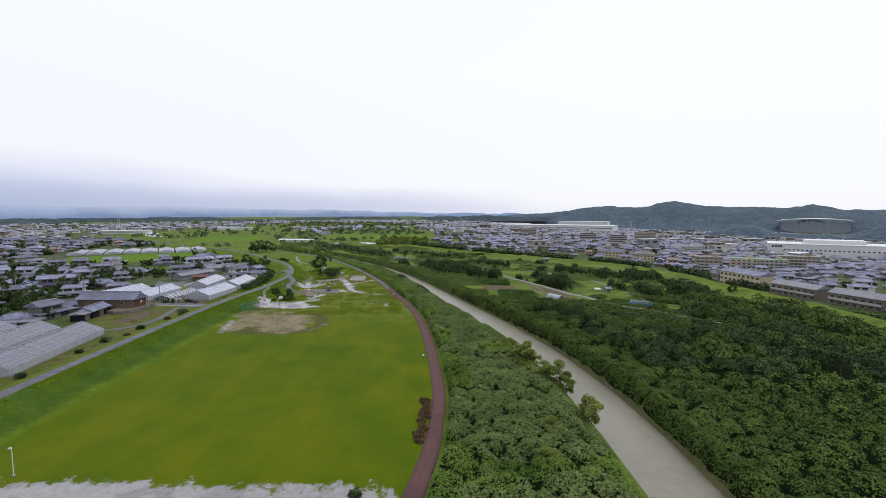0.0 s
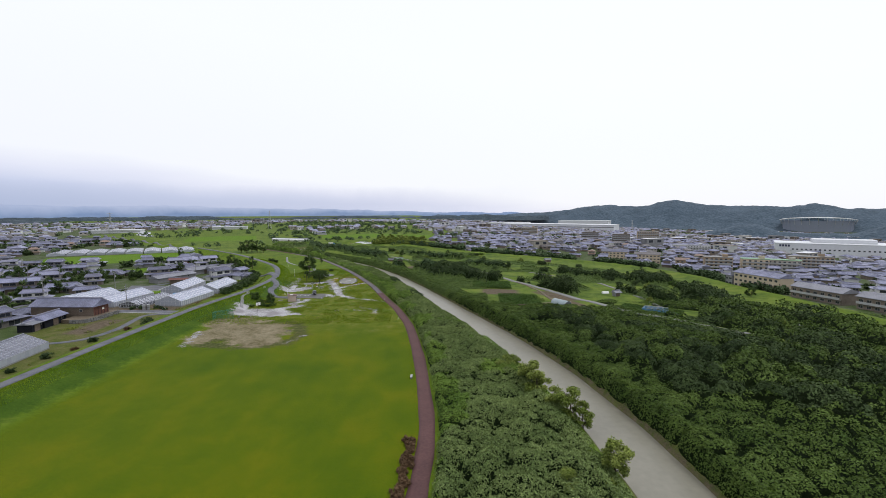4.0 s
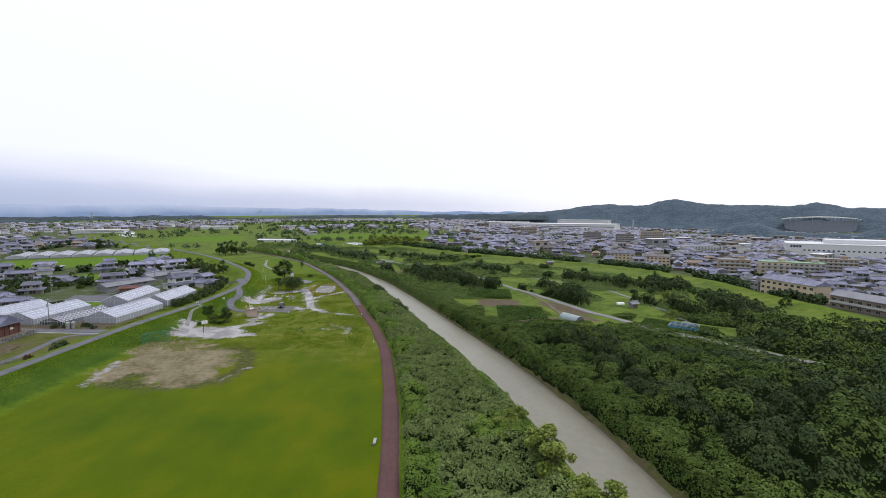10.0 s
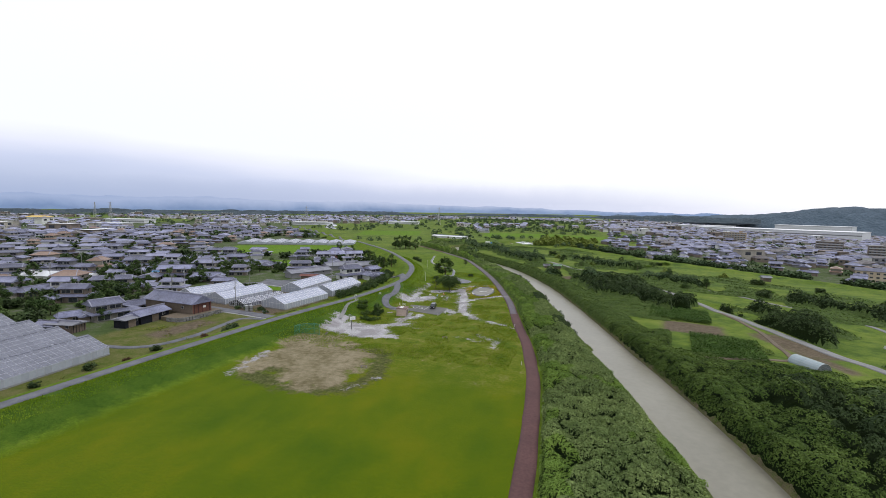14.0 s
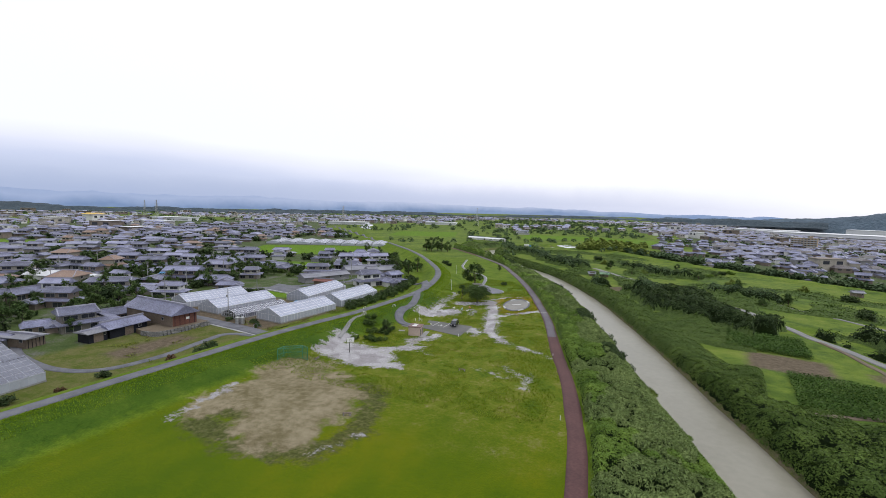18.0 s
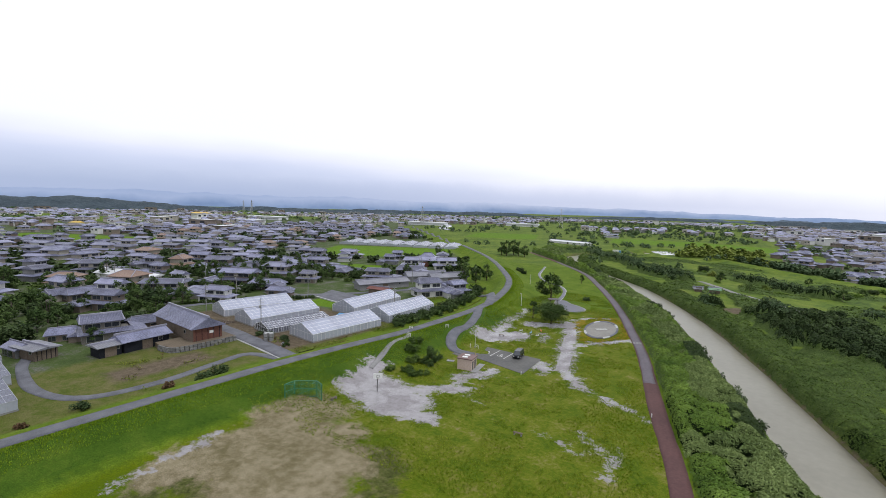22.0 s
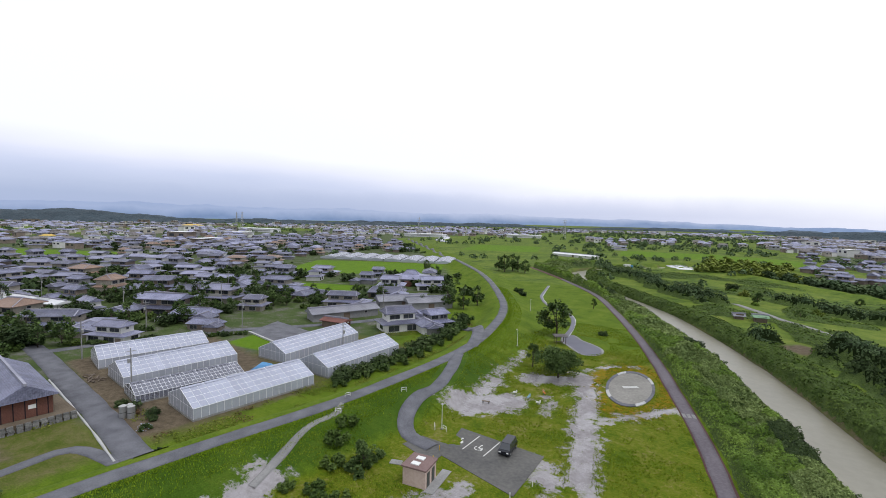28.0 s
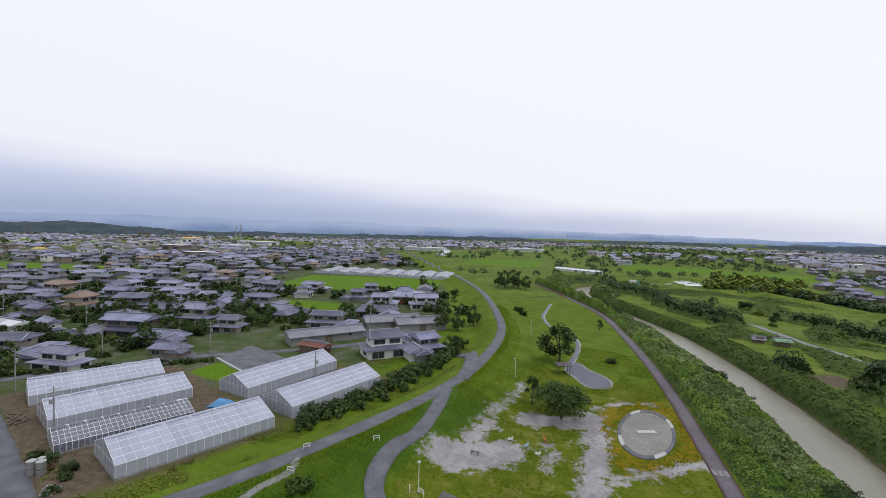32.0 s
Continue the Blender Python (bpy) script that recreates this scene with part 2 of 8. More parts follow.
# ---- mesh building ----
class Build:
    """Gathers boxes and faces into one mesh with several materials."""

    def __init__(self):
        self.v, self.f, self.m = [], [], []

    def face(self, pts, mi=0):
        i = len(self.v)
        self.v += [tuple(p) for p in pts]
        self.f.append(tuple(range(i, i + len(pts))))
        self.m.append(mi)
        return self

    def box(self, x0, y0, z0, x1, y1, z1, mi=0, top=1.0):
        i = len(self.v)
        cx, cy = (x0 + x1) / 2, (y0 + y1) / 2
        for z, k in ((z0, 1.0), (z1, top)):
            for x, y in ((x0, y0), (x1, y0), (x1, y1), (x0, y1)):
                self.v.append((cx + (x - cx) * k, cy + (y - cy) * k, z))
        for f in ((3, 2, 1, 0), (4, 5, 6, 7), (0, 1, 5, 4), (1, 2, 6, 5), (2, 3, 7, 6), (3, 0, 4, 7)):
            self.f.append(tuple(i + k for k in f))
            self.m.append(mi)
        return self

    def bar(self, a, b, r, mi=0, sides=6, r2=None):
        a, b = Vector(a), Vector(b)
        q = (b - a).to_track_quat("Z", "Y")
        i, r2 = len(self.v), r if r2 is None else r2
        for p, rr in ((a, r), (b, r2)):
            for k in range(sides):
                w = 2 * math.pi * k / sides
                self.v.append(tuple(p + q @ Vector((math.cos(w) * rr, math.sin(w) * rr, 0))))
        for k in range(sides):
            j = (k + 1) % sides
            self.f.append((i + k, i + j, i + sides + j, i + sides + k))
            self.m.append(mi)
        self.f += [tuple(i + k for k in reversed(range(sides))), tuple(i + sides + k for k in range(sides))]
        self.m += [mi, mi]
        return self

    def slab(self, pts, z0, z1, mi=0):
        """A flat outline (anticlockwise) pulled up from z0 to z1."""
        n, i = len(pts), len(self.v)
        self.v += [(x, y, z0) for x, y in pts] + [(x, y, z1) for x, y in pts]
        self.f += [tuple(i + k for k in reversed(range(n))), tuple(i + n + k for k in range(n))]
        self.m += [mi, mi]
        for k in range(n):
            j = (k + 1) % n
            self.f.append((i + k, i + j, i + n + j, i + n + k))
            self.m.append(mi)
        return self

    def mesh(self, name, *mats):
        me = bpy.data.meshes.new(name)
        me.from_pydata(self.v, [], self.f)
        for m in mats:
            me.materials.append(m)
        if len(mats) > 1:
            me.polygons.foreach_set("material_index", self.m)
        me.update()
        return me


def put(name, me, parent=None, m=None, label=""):
    """One mesh object; under a thing it is a part."""
    ob = new(name, me)
    if parent is not None:
        ob.parent = parent
    if m is not None:
        ob.matrix_basis = m
    if label:
        ob["label"] = label
    return ob


def thing(name, m, label, category, group="", kind=""):
    return tagged(put(name, None, None, m), label, category, group, kind)


def np_mesh(name, verts, quads, mat, smooth=False):
    me = bpy.data.meshes.new(name)
    nv, nq, k = len(verts), len(quads), quads.shape[1]
    me.vertices.add(nv)
    me.vertices.foreach_set("co", np.ascontiguousarray(verts, np.float32).ravel())
    me.loops.add(nq * k)
    me.loops.foreach_set("vertex_index", np.ascontiguousarray(quads, np.int32).ravel())
    me.polygons.add(nq)
    me.polygons.foreach_set("loop_start", np.arange(0, nq * k, k, dtype=np.int32))
    if smooth:
        me.polygons.foreach_set("use_smooth", np.ones(nq, bool))
    me.materials.append(mat)
    me.update(calc_edges=True)
    return me


RNG = np.random.default_rng(7)
LATTICE = np.random.default_rng(3).random((256, 256))


def vnoise(x, y, size):
    """Smooth value noise between 0 and 1."""
    x, y = np.asarray(x) / size + 900.3, np.asarray(y) / size + 900.7
    i, j = np.floor(x).astype(int), np.floor(y).astype(int)
    u, v = x - i, y - j
    u, v = u * u * (3 - 2 * u), v * v * (3 - 2 * v)
    g = lambda a, b: LATTICE[a % 256, b % 256]
    return (g(i, j) * (1 - u) + g(i + 1, j) * u) * (1 - v) + (g(i, j + 1) * (1 - u) + g(i + 1, j + 1) * u) * v


def curve(pts, step=3.0):
    """Points along a smooth line through the given ones."""
    p = np.array(pts, float)
    p = np.vstack([2 * p[0] - p[1], p, 2 * p[-1] - p[-2]])
    out = []
    for a, b, c, d in zip(p, p[1:], p[2:], p[3:]):
        n = max(2, int(np.linalg.norm(c - b) / step))
        for t in np.linspace(0, 1, n, endpoint=False):
            out.append(0.5 * (2 * b + (c - a) * t + (2 * a - 5 * b + 4 * c - d) * t**2 + (3 * b - a - 3 * c + d) * t**3))
    out.append(p[-2])
    return np.array(out)


def near(x, y, line):
    """Distance of points from a line of points."""
    x, y = np.asarray(x, float), np.asarray(y, float)
    best = np.full(x.shape, 1e9)
    for (ax, ay), (bx, by) in zip(line[:-1], line[1:]):
        dx, dy = bx - ax, by - ay
        t = np.clip(((x - ax) * dx + (y - ay) * dy) / (dx * dx + dy * dy + 1e-9), 0, 1)
        best = np.minimum(best, np.hypot(x - ax - t * dx, y - ay - t * dy))
    return best


def at_y(line, y):
    """x of a line that runs northwards, at y."""
    return np.interp(y, line[:, 1], line[:, 0])


def smooth(v, a, b):
    t = np.clip((v - a) / (b - a), 0, 1)
    return t * t * (3 - 2 * t)


# ---- the plan: lines that run through the whole place ----
BANK_ROAD = curve([(-86, -60), (-85, 40), (-84.5, 100), (-84, 130), (-83.5, 150), (-82.5, 172), (-81.5, 190), (-79.5, 206), (-77, 222), (-76, 240), (-76, 260), (-79, 281), (-90, 315), (-107.6, 347), (-148, 405), (-198, 462), (-330, 600), (-520, 790)])
RED_PATH = curve([(-12, -40), (-8, 20), (-3.6, 50), (-1.1, 62), (1.6, 75), (3.6, 95), (3.3, 114), (1.9, 140), (-0.9, 168), (-3.1, 181), (-7.2, 200), (-12.9, 220), (-22, 254.5), (-30.5, 280), (-36, 296), (-46, 322), (-63, 361), (-82, 399), (-115, 445), (-160, 500)])
RIVER = curve([(34, -60), (36.8, 0), (39.3, 64), (39.7, 90), (38.7, 108), (35.2, 135), (28.4, 165), (16.8, 205), (5.2, 245), (-4, 275), (-15.7, 310), (-32, 348), (-51.5, 385), (-81, 425), (-112, 470), (-126, 520), (-108, 570), (-74, 618), (-40, 680), (-60, 800)])
LEVEE = curve([(-30, 590), (50, 530), (130, 480), (180, 420), (196, 345), (192, 290), (190, 240), (186, 190), (180, 120), (176, 20)])
PARK_ROAD = curve([(-75.5, 263), (-70.5, 252), (-68, 244), (-68.4, 238), (-66.3, 231.5), (-62.5, 227.5), (-57, 226.5)], 1.5)
GRAVEL_ROAD = curve([(-24, 432), (-5.4, 397.4), (13.1, 368.5), (30, 342), (45, 320), (54, 292), (64, 263), (70, 246), (78, 222), (90, 198), (102, 183), (118, 160)])


# distances from these lines, looked up in fine and coarse tables
TABLES = []
for lo_x, hi_x, lo_y, hi_y, st in ((-220, 240, -20, 640, 2.0), (-4900, 4900, -600, 5000, 35.0)):
    tx, ty = np.arange(lo_x, hi_x + st, st), np.arange(lo_y, hi_y + st, st)
    mx_, my_ = np.meshgrid(tx, ty)
    TABLES.append((lo_x, lo_y, st, len(tx), len(ty), {k: near(mx_, my_, ln) for k, ln in (("river", RIVER), ("road", BANK_ROAD), ("levee", LEVEE), ("red", RED_PATH), ("ramp", PARK_ROAD), ("gravel", GRAVEL_ROAD))}))


def far_from(which, x, y):
    """Distance from a line of the plan."""
    x, y = np.asarray(x, float), np.asarray(y, float)
    out = None
    for lo_x, lo_y, st, n_x, n_y, tab in reversed(TABLES):
        u, v = (x - lo_x) / st, (y - lo_y) / st
        ok = (u >= 0) & (v >= 0) & (u < n_x - 1) & (v < n_y - 1)
        uu, vv = np.clip(u, 0, n_x - 1.001), np.clip(v, 0, n_y - 1.001)
        i, j = uu.astype(int), vv.astype(int)
        a, b, t = uu - i, vv - j, tab[which]
        val = (t[j, i] * (1 - a) + t[j, i + 1] * a) * (1 - b) + (t[j + 1, i] * (1 - a) + t[j + 1, i + 1] * a) * b
        out = val if out is None else np.where(ok, val, out)
    return out


def river_side(x, y):
    """Metres to the east of the river's middle."""
    return np.asarray(x) - at_y(RIVER, y)


def height(x, y):
    x, y = np.asarray(x, float), np.asarray(y, float)
    e = river_side(x, y)
    # low plain falling away to the east
    z = np.where(e > 0, -1.3 * smooth(e, 3, 14) - 0.045 * np.clip(e - 38, 0, 1150), 0.0)
    # river bed and banks
    d = far_from("river", x, y)
    z = z * smooth(d, 2, 11) - 4.4 * (1 - smooth(d, 3.8, 8.8))
    # embankment with the road on its crest
    r = far_from("road", x, y)
    west = x < at_y(BANK_ROAD, y)
    z = z + 3.0 * (1 - np.where(west, smooth(r, 2.6, 9.5), smooth(r, 2.6, 14.5)))
    # the park road's ramp
    k = far_from("ramp", x, y)
    ramp = 3.0 * smooth(y, 227, 250)
    z = np.where((k < 7) & (y > 224) & (y < 270), np.maximum(z, ramp * (1 - smooth(k, 2.2, 7))), z)
    # eastern levee
    v = far_from("levee", x, y)
    z = z + 1.8 * (1 - smooth(v, 2.5, 11.0))
    # soft unevenness outside the park lawn
    rough_ = smooth(x - at_y(RED_PATH, y), 3, 9) + (x < -95) * 0.15
    z = z + (vnoise(x, y, 9.0) - 0.5) * 0.5 * rough_
    return z


def ribbon(name, line, half, mat, lift=0.12, level=None, label="", category="path"):
    """A road or path laid along a line, with a kerbless edge that goes down into the ground."""
    t = np.gradient(line, axis=0)
    t /= np.linalg.norm(t, axis=1)[:, None]
    nrm = np.stack([-t[:, 1], t[:, 0]], 1)
    h = np.full(len(line), half) if np.isscalar(half) else np.asarray(half)
    h = h + (vnoise(line[:, 0], line[:, 1], 4.0) - 0.5) * 0.25
    rows = []
    for s, drop in ((1.02, -0.5), (1.0, 0), (0.5, 0.03), (0, 0.05), (-0.5, 0.03), (-1.0, 0), (-1.02, -0.5)):
        p = line + nrm * (h * s)[:, None]
        zc = height(line[:, 0], line[:, 1]) if level is None else np.full(len(line), level)
        zp = height(p[:, 0], p[:, 1]) if level is None else zc
        rows.append(np.column_stack([p, np.maximum(zc * 0.5 + zp * 0.5, zp) + lift + drop]))
    n, k = len(line), len(rows)
    verts = np.stack(rows, 1).reshape(-1, 3)
    i = np.arange(n - 1)[:, None] * k + np.arange(k - 1)[None]
    quads = np.stack([i, i + 1, i + k + 1, i + k], -1).reshape(-1, 4)[:, ::-1]
    return tagged(put(name, np_mesh(name, verts, quads, mat, True)), label, category, kind="structure")


# ---- ground: one sheet to the horizon ----
def axis(lo, hi, step, out_lo, out_hi, grow=1.09):
    mid = list(np.arange(lo, hi + 1e-6, step))
    s, v, left = step, lo, []
    while v > out_lo:
        s *= grow
        v -= s
        left.append(v)
    s, v, right = step, mid[-1], []
    while v < out_hi:
        s *= grow
        v += s
        right.append(v)
    return np.array(left[::-1] + mid + right)


GX = axis(-95, 70, 1.1, -4800, 4800, 1.045)
GY = axis(45, 320, 1.4, -500, 4900, 1.04)
gx, gy = np.meshgrid(GX, GY)
gz = height(gx, gy)
far_down = smooth(np.hypot(gx, gy - 200), 2500, 4800) * 4.0
ground_v = np.column_stack([gx.ravel(), gy.ravel(), (gz - far_down).ravel()])
nx, ny = len(GX), len(GY)
gi = (np.arange(ny - 1)[:, None] * nx + np.arange(nx - 1)[None]).ravel()
ground_q = np.stack([gi, gi + 1, gi + nx + 1, gi + nx], 1)


def capsules(x, y, rows):
    """Largest of radius minus distance, over lines of (x0, y0, x1, y1, radius)."""
    best = np.full(x.shape, -30.0)
    for x0, y0, x1, y1, r in rows:
        best = np.maximum(best, r - near(x, y, np.array([(x0, y0), (x1, y1)])))
    return best


def inside(x, y, x0, y0, x1, y1, turn=0.0):
    """Metres inside a turned rectangle."""
    cx, cy, c, s = (x0 + x1) / 2, (y0 + y1) / 2, math.cos(radians(turn)), math.sin(radians(turn))
    u, v = (x - cx) * c + (y - cy) * s, -(x - cx) * s + (y - cy) * c
    return np.minimum(abs(x1 - x0) / 2 - abs(u), abs(y1 - y0) / 2 - abs(v))


X_, Y_ = gx.ravel(), gy.ravel()
west_of_road = at_y(BANK_ROAD, Y_) - X_
SAND = [(-64, 180, -60, 172, 6.0), (-58, 168, -49, 166, 7.5), (-50, 160, -46, 156, 5.0), (-53, 176, -49, 173, 5.0), (-65.5, 166, -64, 156, 2.0)]
sand = capsules(X_, Y_, SAND) + 1.6
# bare wet ground: the ball court, the playground, the worn tracks and the far gravel
COURT = [(-64, 197, -53, 194, 6.2), (-68, 200, -69, 205, 2.4), (-50, 192, -46, 192, 2.4), (-53, 203, -47, 207, 1.8), (-51, 212, -47, 219, 1.8), (-49, 205, -50, 212, 1.2), (-66.5, 153, -68.4, 168, 0.4), (-37.5, 152.5, -33, 162, -0.5)]
PLAYGROUND = [(-61, 244, -56, 250, 4.6), (-62, 251, -63, 260, 1.8), (-64, 262, -67, 285, 0.6), (-57, 266, -48, 270, 3.2), (-48, 274, -43.5, 262, 2.4), (-43.5, 262, -39.5, 248, 2.3), (-40, 251, -33, 259, 1.2), (-33, 259, -27, 267, 1.2), (-50, 258, -47, 250, 0.8), (-50, 275, -47, 283, 0.8), (-46, 285, -40, 290, 0.6)]
WORN = [(-39.5, 248, -35, 231, 2.1), (-35, 231, -28.5, 223, 1.6), (-28.5, 223, -13, 214.6, 0.7), (-42, 232, -38, 228, 2.0), (-46, 205, -34, 200, -0.3), (-22, 203, -18, 199, 0.3), (-16, 200, -15, 193, 0.4), (-27, 199, -20, 196, -0.2), (-70, 61, -42, 60, 6.5), (-42, 61, -9, 59, 4.5), (-70, 50, -16, 50, 7)]
PALE = COURT + PLAYGROUND + WORN
pale = capsules(X_, Y_, PALE)
o_c, o_s = math.cos(radians(7.5)), math.sin(radians(7.5))
orange = 8 * (0.27 - abs(np.hypot(((X_ + 37.7) * o_c + (Y_ - 273.8) * o_s) / 6.1, ((Y_ - 273.8) * o_c - (X_ + 37.7) * o_s) / 11.6) - 1.24))
lawn = np.minimum(np.minimum(far_from("road", X_, Y_) - 13.0, at_y(RED_PATH, Y_) - X_), 300 - Y_) * (west_of_road < 0) - 40 * (west_of_road >= 0)
mud = capsules(X_, Y_, [(-49, 150, -38, 153, 2.6), (-38, 153, -35, 162, 2.4), (-36, 164, -40, 176, 2.0), (-44, 178, -38, 172, 2.5), (-60, 153, -54, 152, 3.2), (-62, 158, -57, 158, 2.5)])
# lush grass on the park side of the embankment
road_d = far_from("road", X_, Y_)
slope = np.where((west_of_road < 0) & (Y_ < 268), np.minimum(road_d - 1.5, 11.2 - road_d), -20.0)
# muddy waterline of the river
shore = 0.9 - abs(far_from("river", X_, Y_) - 6.0)
town_w = np.minimum(west_of_road - 24, 900 - abs(X_)) + 10 * (vnoise(X_, Y_, 60) - 0.5)
levee_d = far_from("levee", X_, Y_)
town_e = np.minimum(np.where((river_side(X_, Y_) > 120) & (X_ > at_y(LEVEE[::-1], Y_) + 12), 20, -20), 20)
PADDY = [(-140, 240, -124, 262, 10), (-300, 372, -195, 455, 32), (-215, 308, -178, 338, 20), (-620, 262, -455, 320, 24), (-150, 700, 40, 800, 10), (-330, 640, -240, 760, 20)]
paddy = np.full(X_.shape, -30.0)
for p_ in PADDY:
    paddy = np.maximum(paddy, inside(X_, Y_, *p_))
soil = np.maximum(inside(X_, Y_, 33, 234, 51, 250, -8), inside(X_, Y_, 63, 220, 74, 248, 26) - 1.0) + 0.0
soil = np.maximum(soil, inside(X_, Y_, -119, 160, -97, 194, 0) - 7.0)
soil = np.maximum(soil, inside(X_, Y_, -150, 203, -93, 238, -8) - 0.3)
soil = np.maximum(soil, inside(X_, Y_, -122, 236, -92, 268, 2) - 2.0)
soil = np.maximum(soil, shore)
soil = np.maximum(soil, inside(X_, Y_, 58, 202, 75, 250, 22) - 6.5)
soil = np.maximum(soil, inside(X_, Y_, -9, 338, 2, 349, -45) - 0.5)

yard = np.maximum(inside(X_, Y_, -124, 95, -93, 199), inside(X_, Y_, -124, 200, -91, 270)) - 1.0
wild = np.where(river_side(X_, Y_) > 4, np.minimum(levee_d - 4, 30), np.where((Y_ > 420) & (west_of_road < -14), 8, np.where(Y_ > 700, 12, -20)))
ground_me = np_mesh("ground", ground_v, ground_q, bpy.data.materials.new("grassland"), True)
for nm, val in (("sand", sand), ("pale", pale), ("orange", orange), ("lawn", lawn), ("mud", mud), ("town", np.maximum(town_w, town_e)), ("paddy", paddy), ("soil", soil), ("slope", slope), ("yard", yard), ("wild", wild)):
    at_ = ground_me.attributes.new(nm, "FLOAT", "POINT")
    at_.data.foreach_set("value", np.clip(val, -30, 30).astype(np.float32))
ground = tagged(put("ground", ground_me), "wide green river plain of mown grass, bare sand, fields and meadows", "ground", kind="structure")


def grassland(m):
    m.use_nodes = True
    n, l = m.node_tree.nodes, m.node_tree.links
    bs = n["Principled BSDF"]
    geo = n.new("ShaderNodeNewGeometry")

    def noise_(scale, detail=5, stretch=None, harsh=0.6):
        t = n.new("ShaderNodeTexNoise")
        t.inputs["Scale"].default_value, t.inputs["Detail"].default_value = scale, detail
        t.inputs["Roughness"].default_value = harsh
        src = geo.outputs["Position"]
        if stretch:
            mp = n.new("ShaderNodeMapping")
            mp.inputs["Scale"].default_value = stretch
            l.new(src, mp.inputs[0])
            src = mp.outputs[0]
        l.new(src, t.inputs["Vector"])
        return t.outputs["Fac"]

    def ramp_(fac, *stops):
        r = n.new("ShaderNodeValToRGB")
        e = r.color_ramp.elements
        stops = [(p, tuple(v * ALBEDO for v in c)) for p, c in stops]
        e[0].position, e[0].color = stops[0][0], (*stops[0][1], 1)
        e[1].position, e[1].color = stops[-1][0], (*stops[-1][1], 1)
        for p, c in stops[1:-1]:
            e.new(p).color = (*c, 1)
        l.new(fac, r.inputs[0])
        return r.outputs[0]

    def calc(op, a, b, c=None):
        q = n.new("ShaderNodeMath")
        q.operation = op
        for k, v in enumerate((a, b, c)):
            if v is None:
                continue
            if isinstance(v, (int, float)):
                q.inputs[k].default_value = v
            else:
                l.new(v, q.inputs[k])
        return q.outputs[0]

    def mask(name, ragged, edge):
        at = n.new("ShaderNodeAttribute")
        at.attribute_name = name
        v = calc("MULTIPLY_ADD", calc("SUBTRACT", ragged[0], 0.5), ragged[1], at.outputs["Fac"])
        mr = n.new("ShaderNodeMapRange")
        mr.inputs[1].default_value, mr.inputs[2].default_value = -edge, edge
        l.new(v, mr.inputs[0])
        return mr.outputs[0]

    def over(fac, a, b):
        x = n.new("ShaderNodeMix")
        x.data_type = "RGBA"
        l.new(fac, x.inputs["Factor"])
        l.new(a, x.inputs["A"])
        l.new(b, x.inputs["B"])
        return x.outputs["Result"]

    n_big, n_mid, n_fine, n_patch = noise_(0.035, 4), noise_(0.16, 6), noise_(1.6, 8), noise_(0.75, 9)
    n_rag = noise_(0.3, 14, None, 0.78)
    n_scrub = noise_(0.022, 7)
    n_stripe = noise_(0.055, 5, (1.3, 0.75, 1))
    both = calc("MULTIPLY_ADD", n_fine, 0.35, calc("MULTIPLY", n_mid, 0.65))
    meadow = ramp_(both, (0.3, (0.048, 0.09, 0.006)), (0.5, (0.096, 0.152, 0.01)), (0.72, (0.165, 0.202, 0.026)))
    lawn_c = ramp_(calc("MULTIPLY_ADD", n_fine, 0.15, calc("MULTIPLY_ADD", n_stripe, 0.5, calc("MULTIPLY", n_big, 0.35))), (0.34, (0.042, 0.09, 0.001)), (0.5, (0.086, 0.124, 0.001)), (0.64, (0.142, 0.148, 0.002)))
    weeds = ramp_(calc("MULTIPLY_ADD", n_fine, 0.3, calc("MULTIPLY_ADD", n_mid, 0.3, calc("MULTIPLY", n_rag, 0.4))), (0.36, (0.036, 0.068, 0.003)), (0.45, (0.075, 0.118, 0.005)), (0.52, (0.12, 0.145, 0.01)), (0.585, (0.18, 0.172, 0.045)), (0.65, (0.28, 0.265, 0.2)))
    town_c = ramp_(both, (0.32, (0.034, 0.06, 0.016)), (0.5, (0.07, 0.1, 0.03)), (0.58, (0.11, 0.115, 0.085)), (0.7, (0.2, 0.195, 0.19)))
    paddy_c = ramp_(both, (0.3, (0.07, 0.15, 0.006)), (0.7, (0.13, 0.22, 0.01)))
    sand_c = ramp_(calc("MULTIPLY_ADD", n_patch, 0.5, calc("MULTIPLY", n_mid, 0.5)), (0.32, (0.098, 0.084, 0.038)), (0.45, (0.175, 0.145, 0.085)), (0.56, (0.25, 0.21, 0.138)), (0.7, (0.32, 0.272, 0.188)))
    pale_c = ramp_(calc("MULTIPLY_ADD", n_fine, 0.4, calc("MULTIPLY", n_patch, 0.6)), (0.3, (0.2, 0.185, 0.182)), (0.5, (0.285, 0.268, 0.275)), (0.7, (0.35, 0.333, 0.352)))
    orange_c = ramp_(n_patch, (0.3, (0.1, 0.125, 0.004)), (0.5, (0.19, 0.15, 0.006)), (0.68, (0.3, 0.16, 0.012)))
    mud_c = ramp_(calc("MULTIPLY_ADD", n_patch, 0.5, calc("MULTIPLY", n_fine, 0.5)), (0.36, (0.026, 0.032, 0.012)), (0.5, (0.07, 0.075, 0.024)), (0.64, (0.14, 0.128, 0.06)))
    soil_c = ramp_(n_patch, (0.3, (0.075, 0.058, 0.038)), (0.7, (0.17, 0.135, 0.093)))
    # rough darker scrub in the unmown plain
    scrub = n.new("ShaderNodeMapRange")
    scrub.inputs[1].default_value, scrub.inputs[2].default_value = 0.3, 0.4
    l.new(n_scrub, scrub.inputs[0])
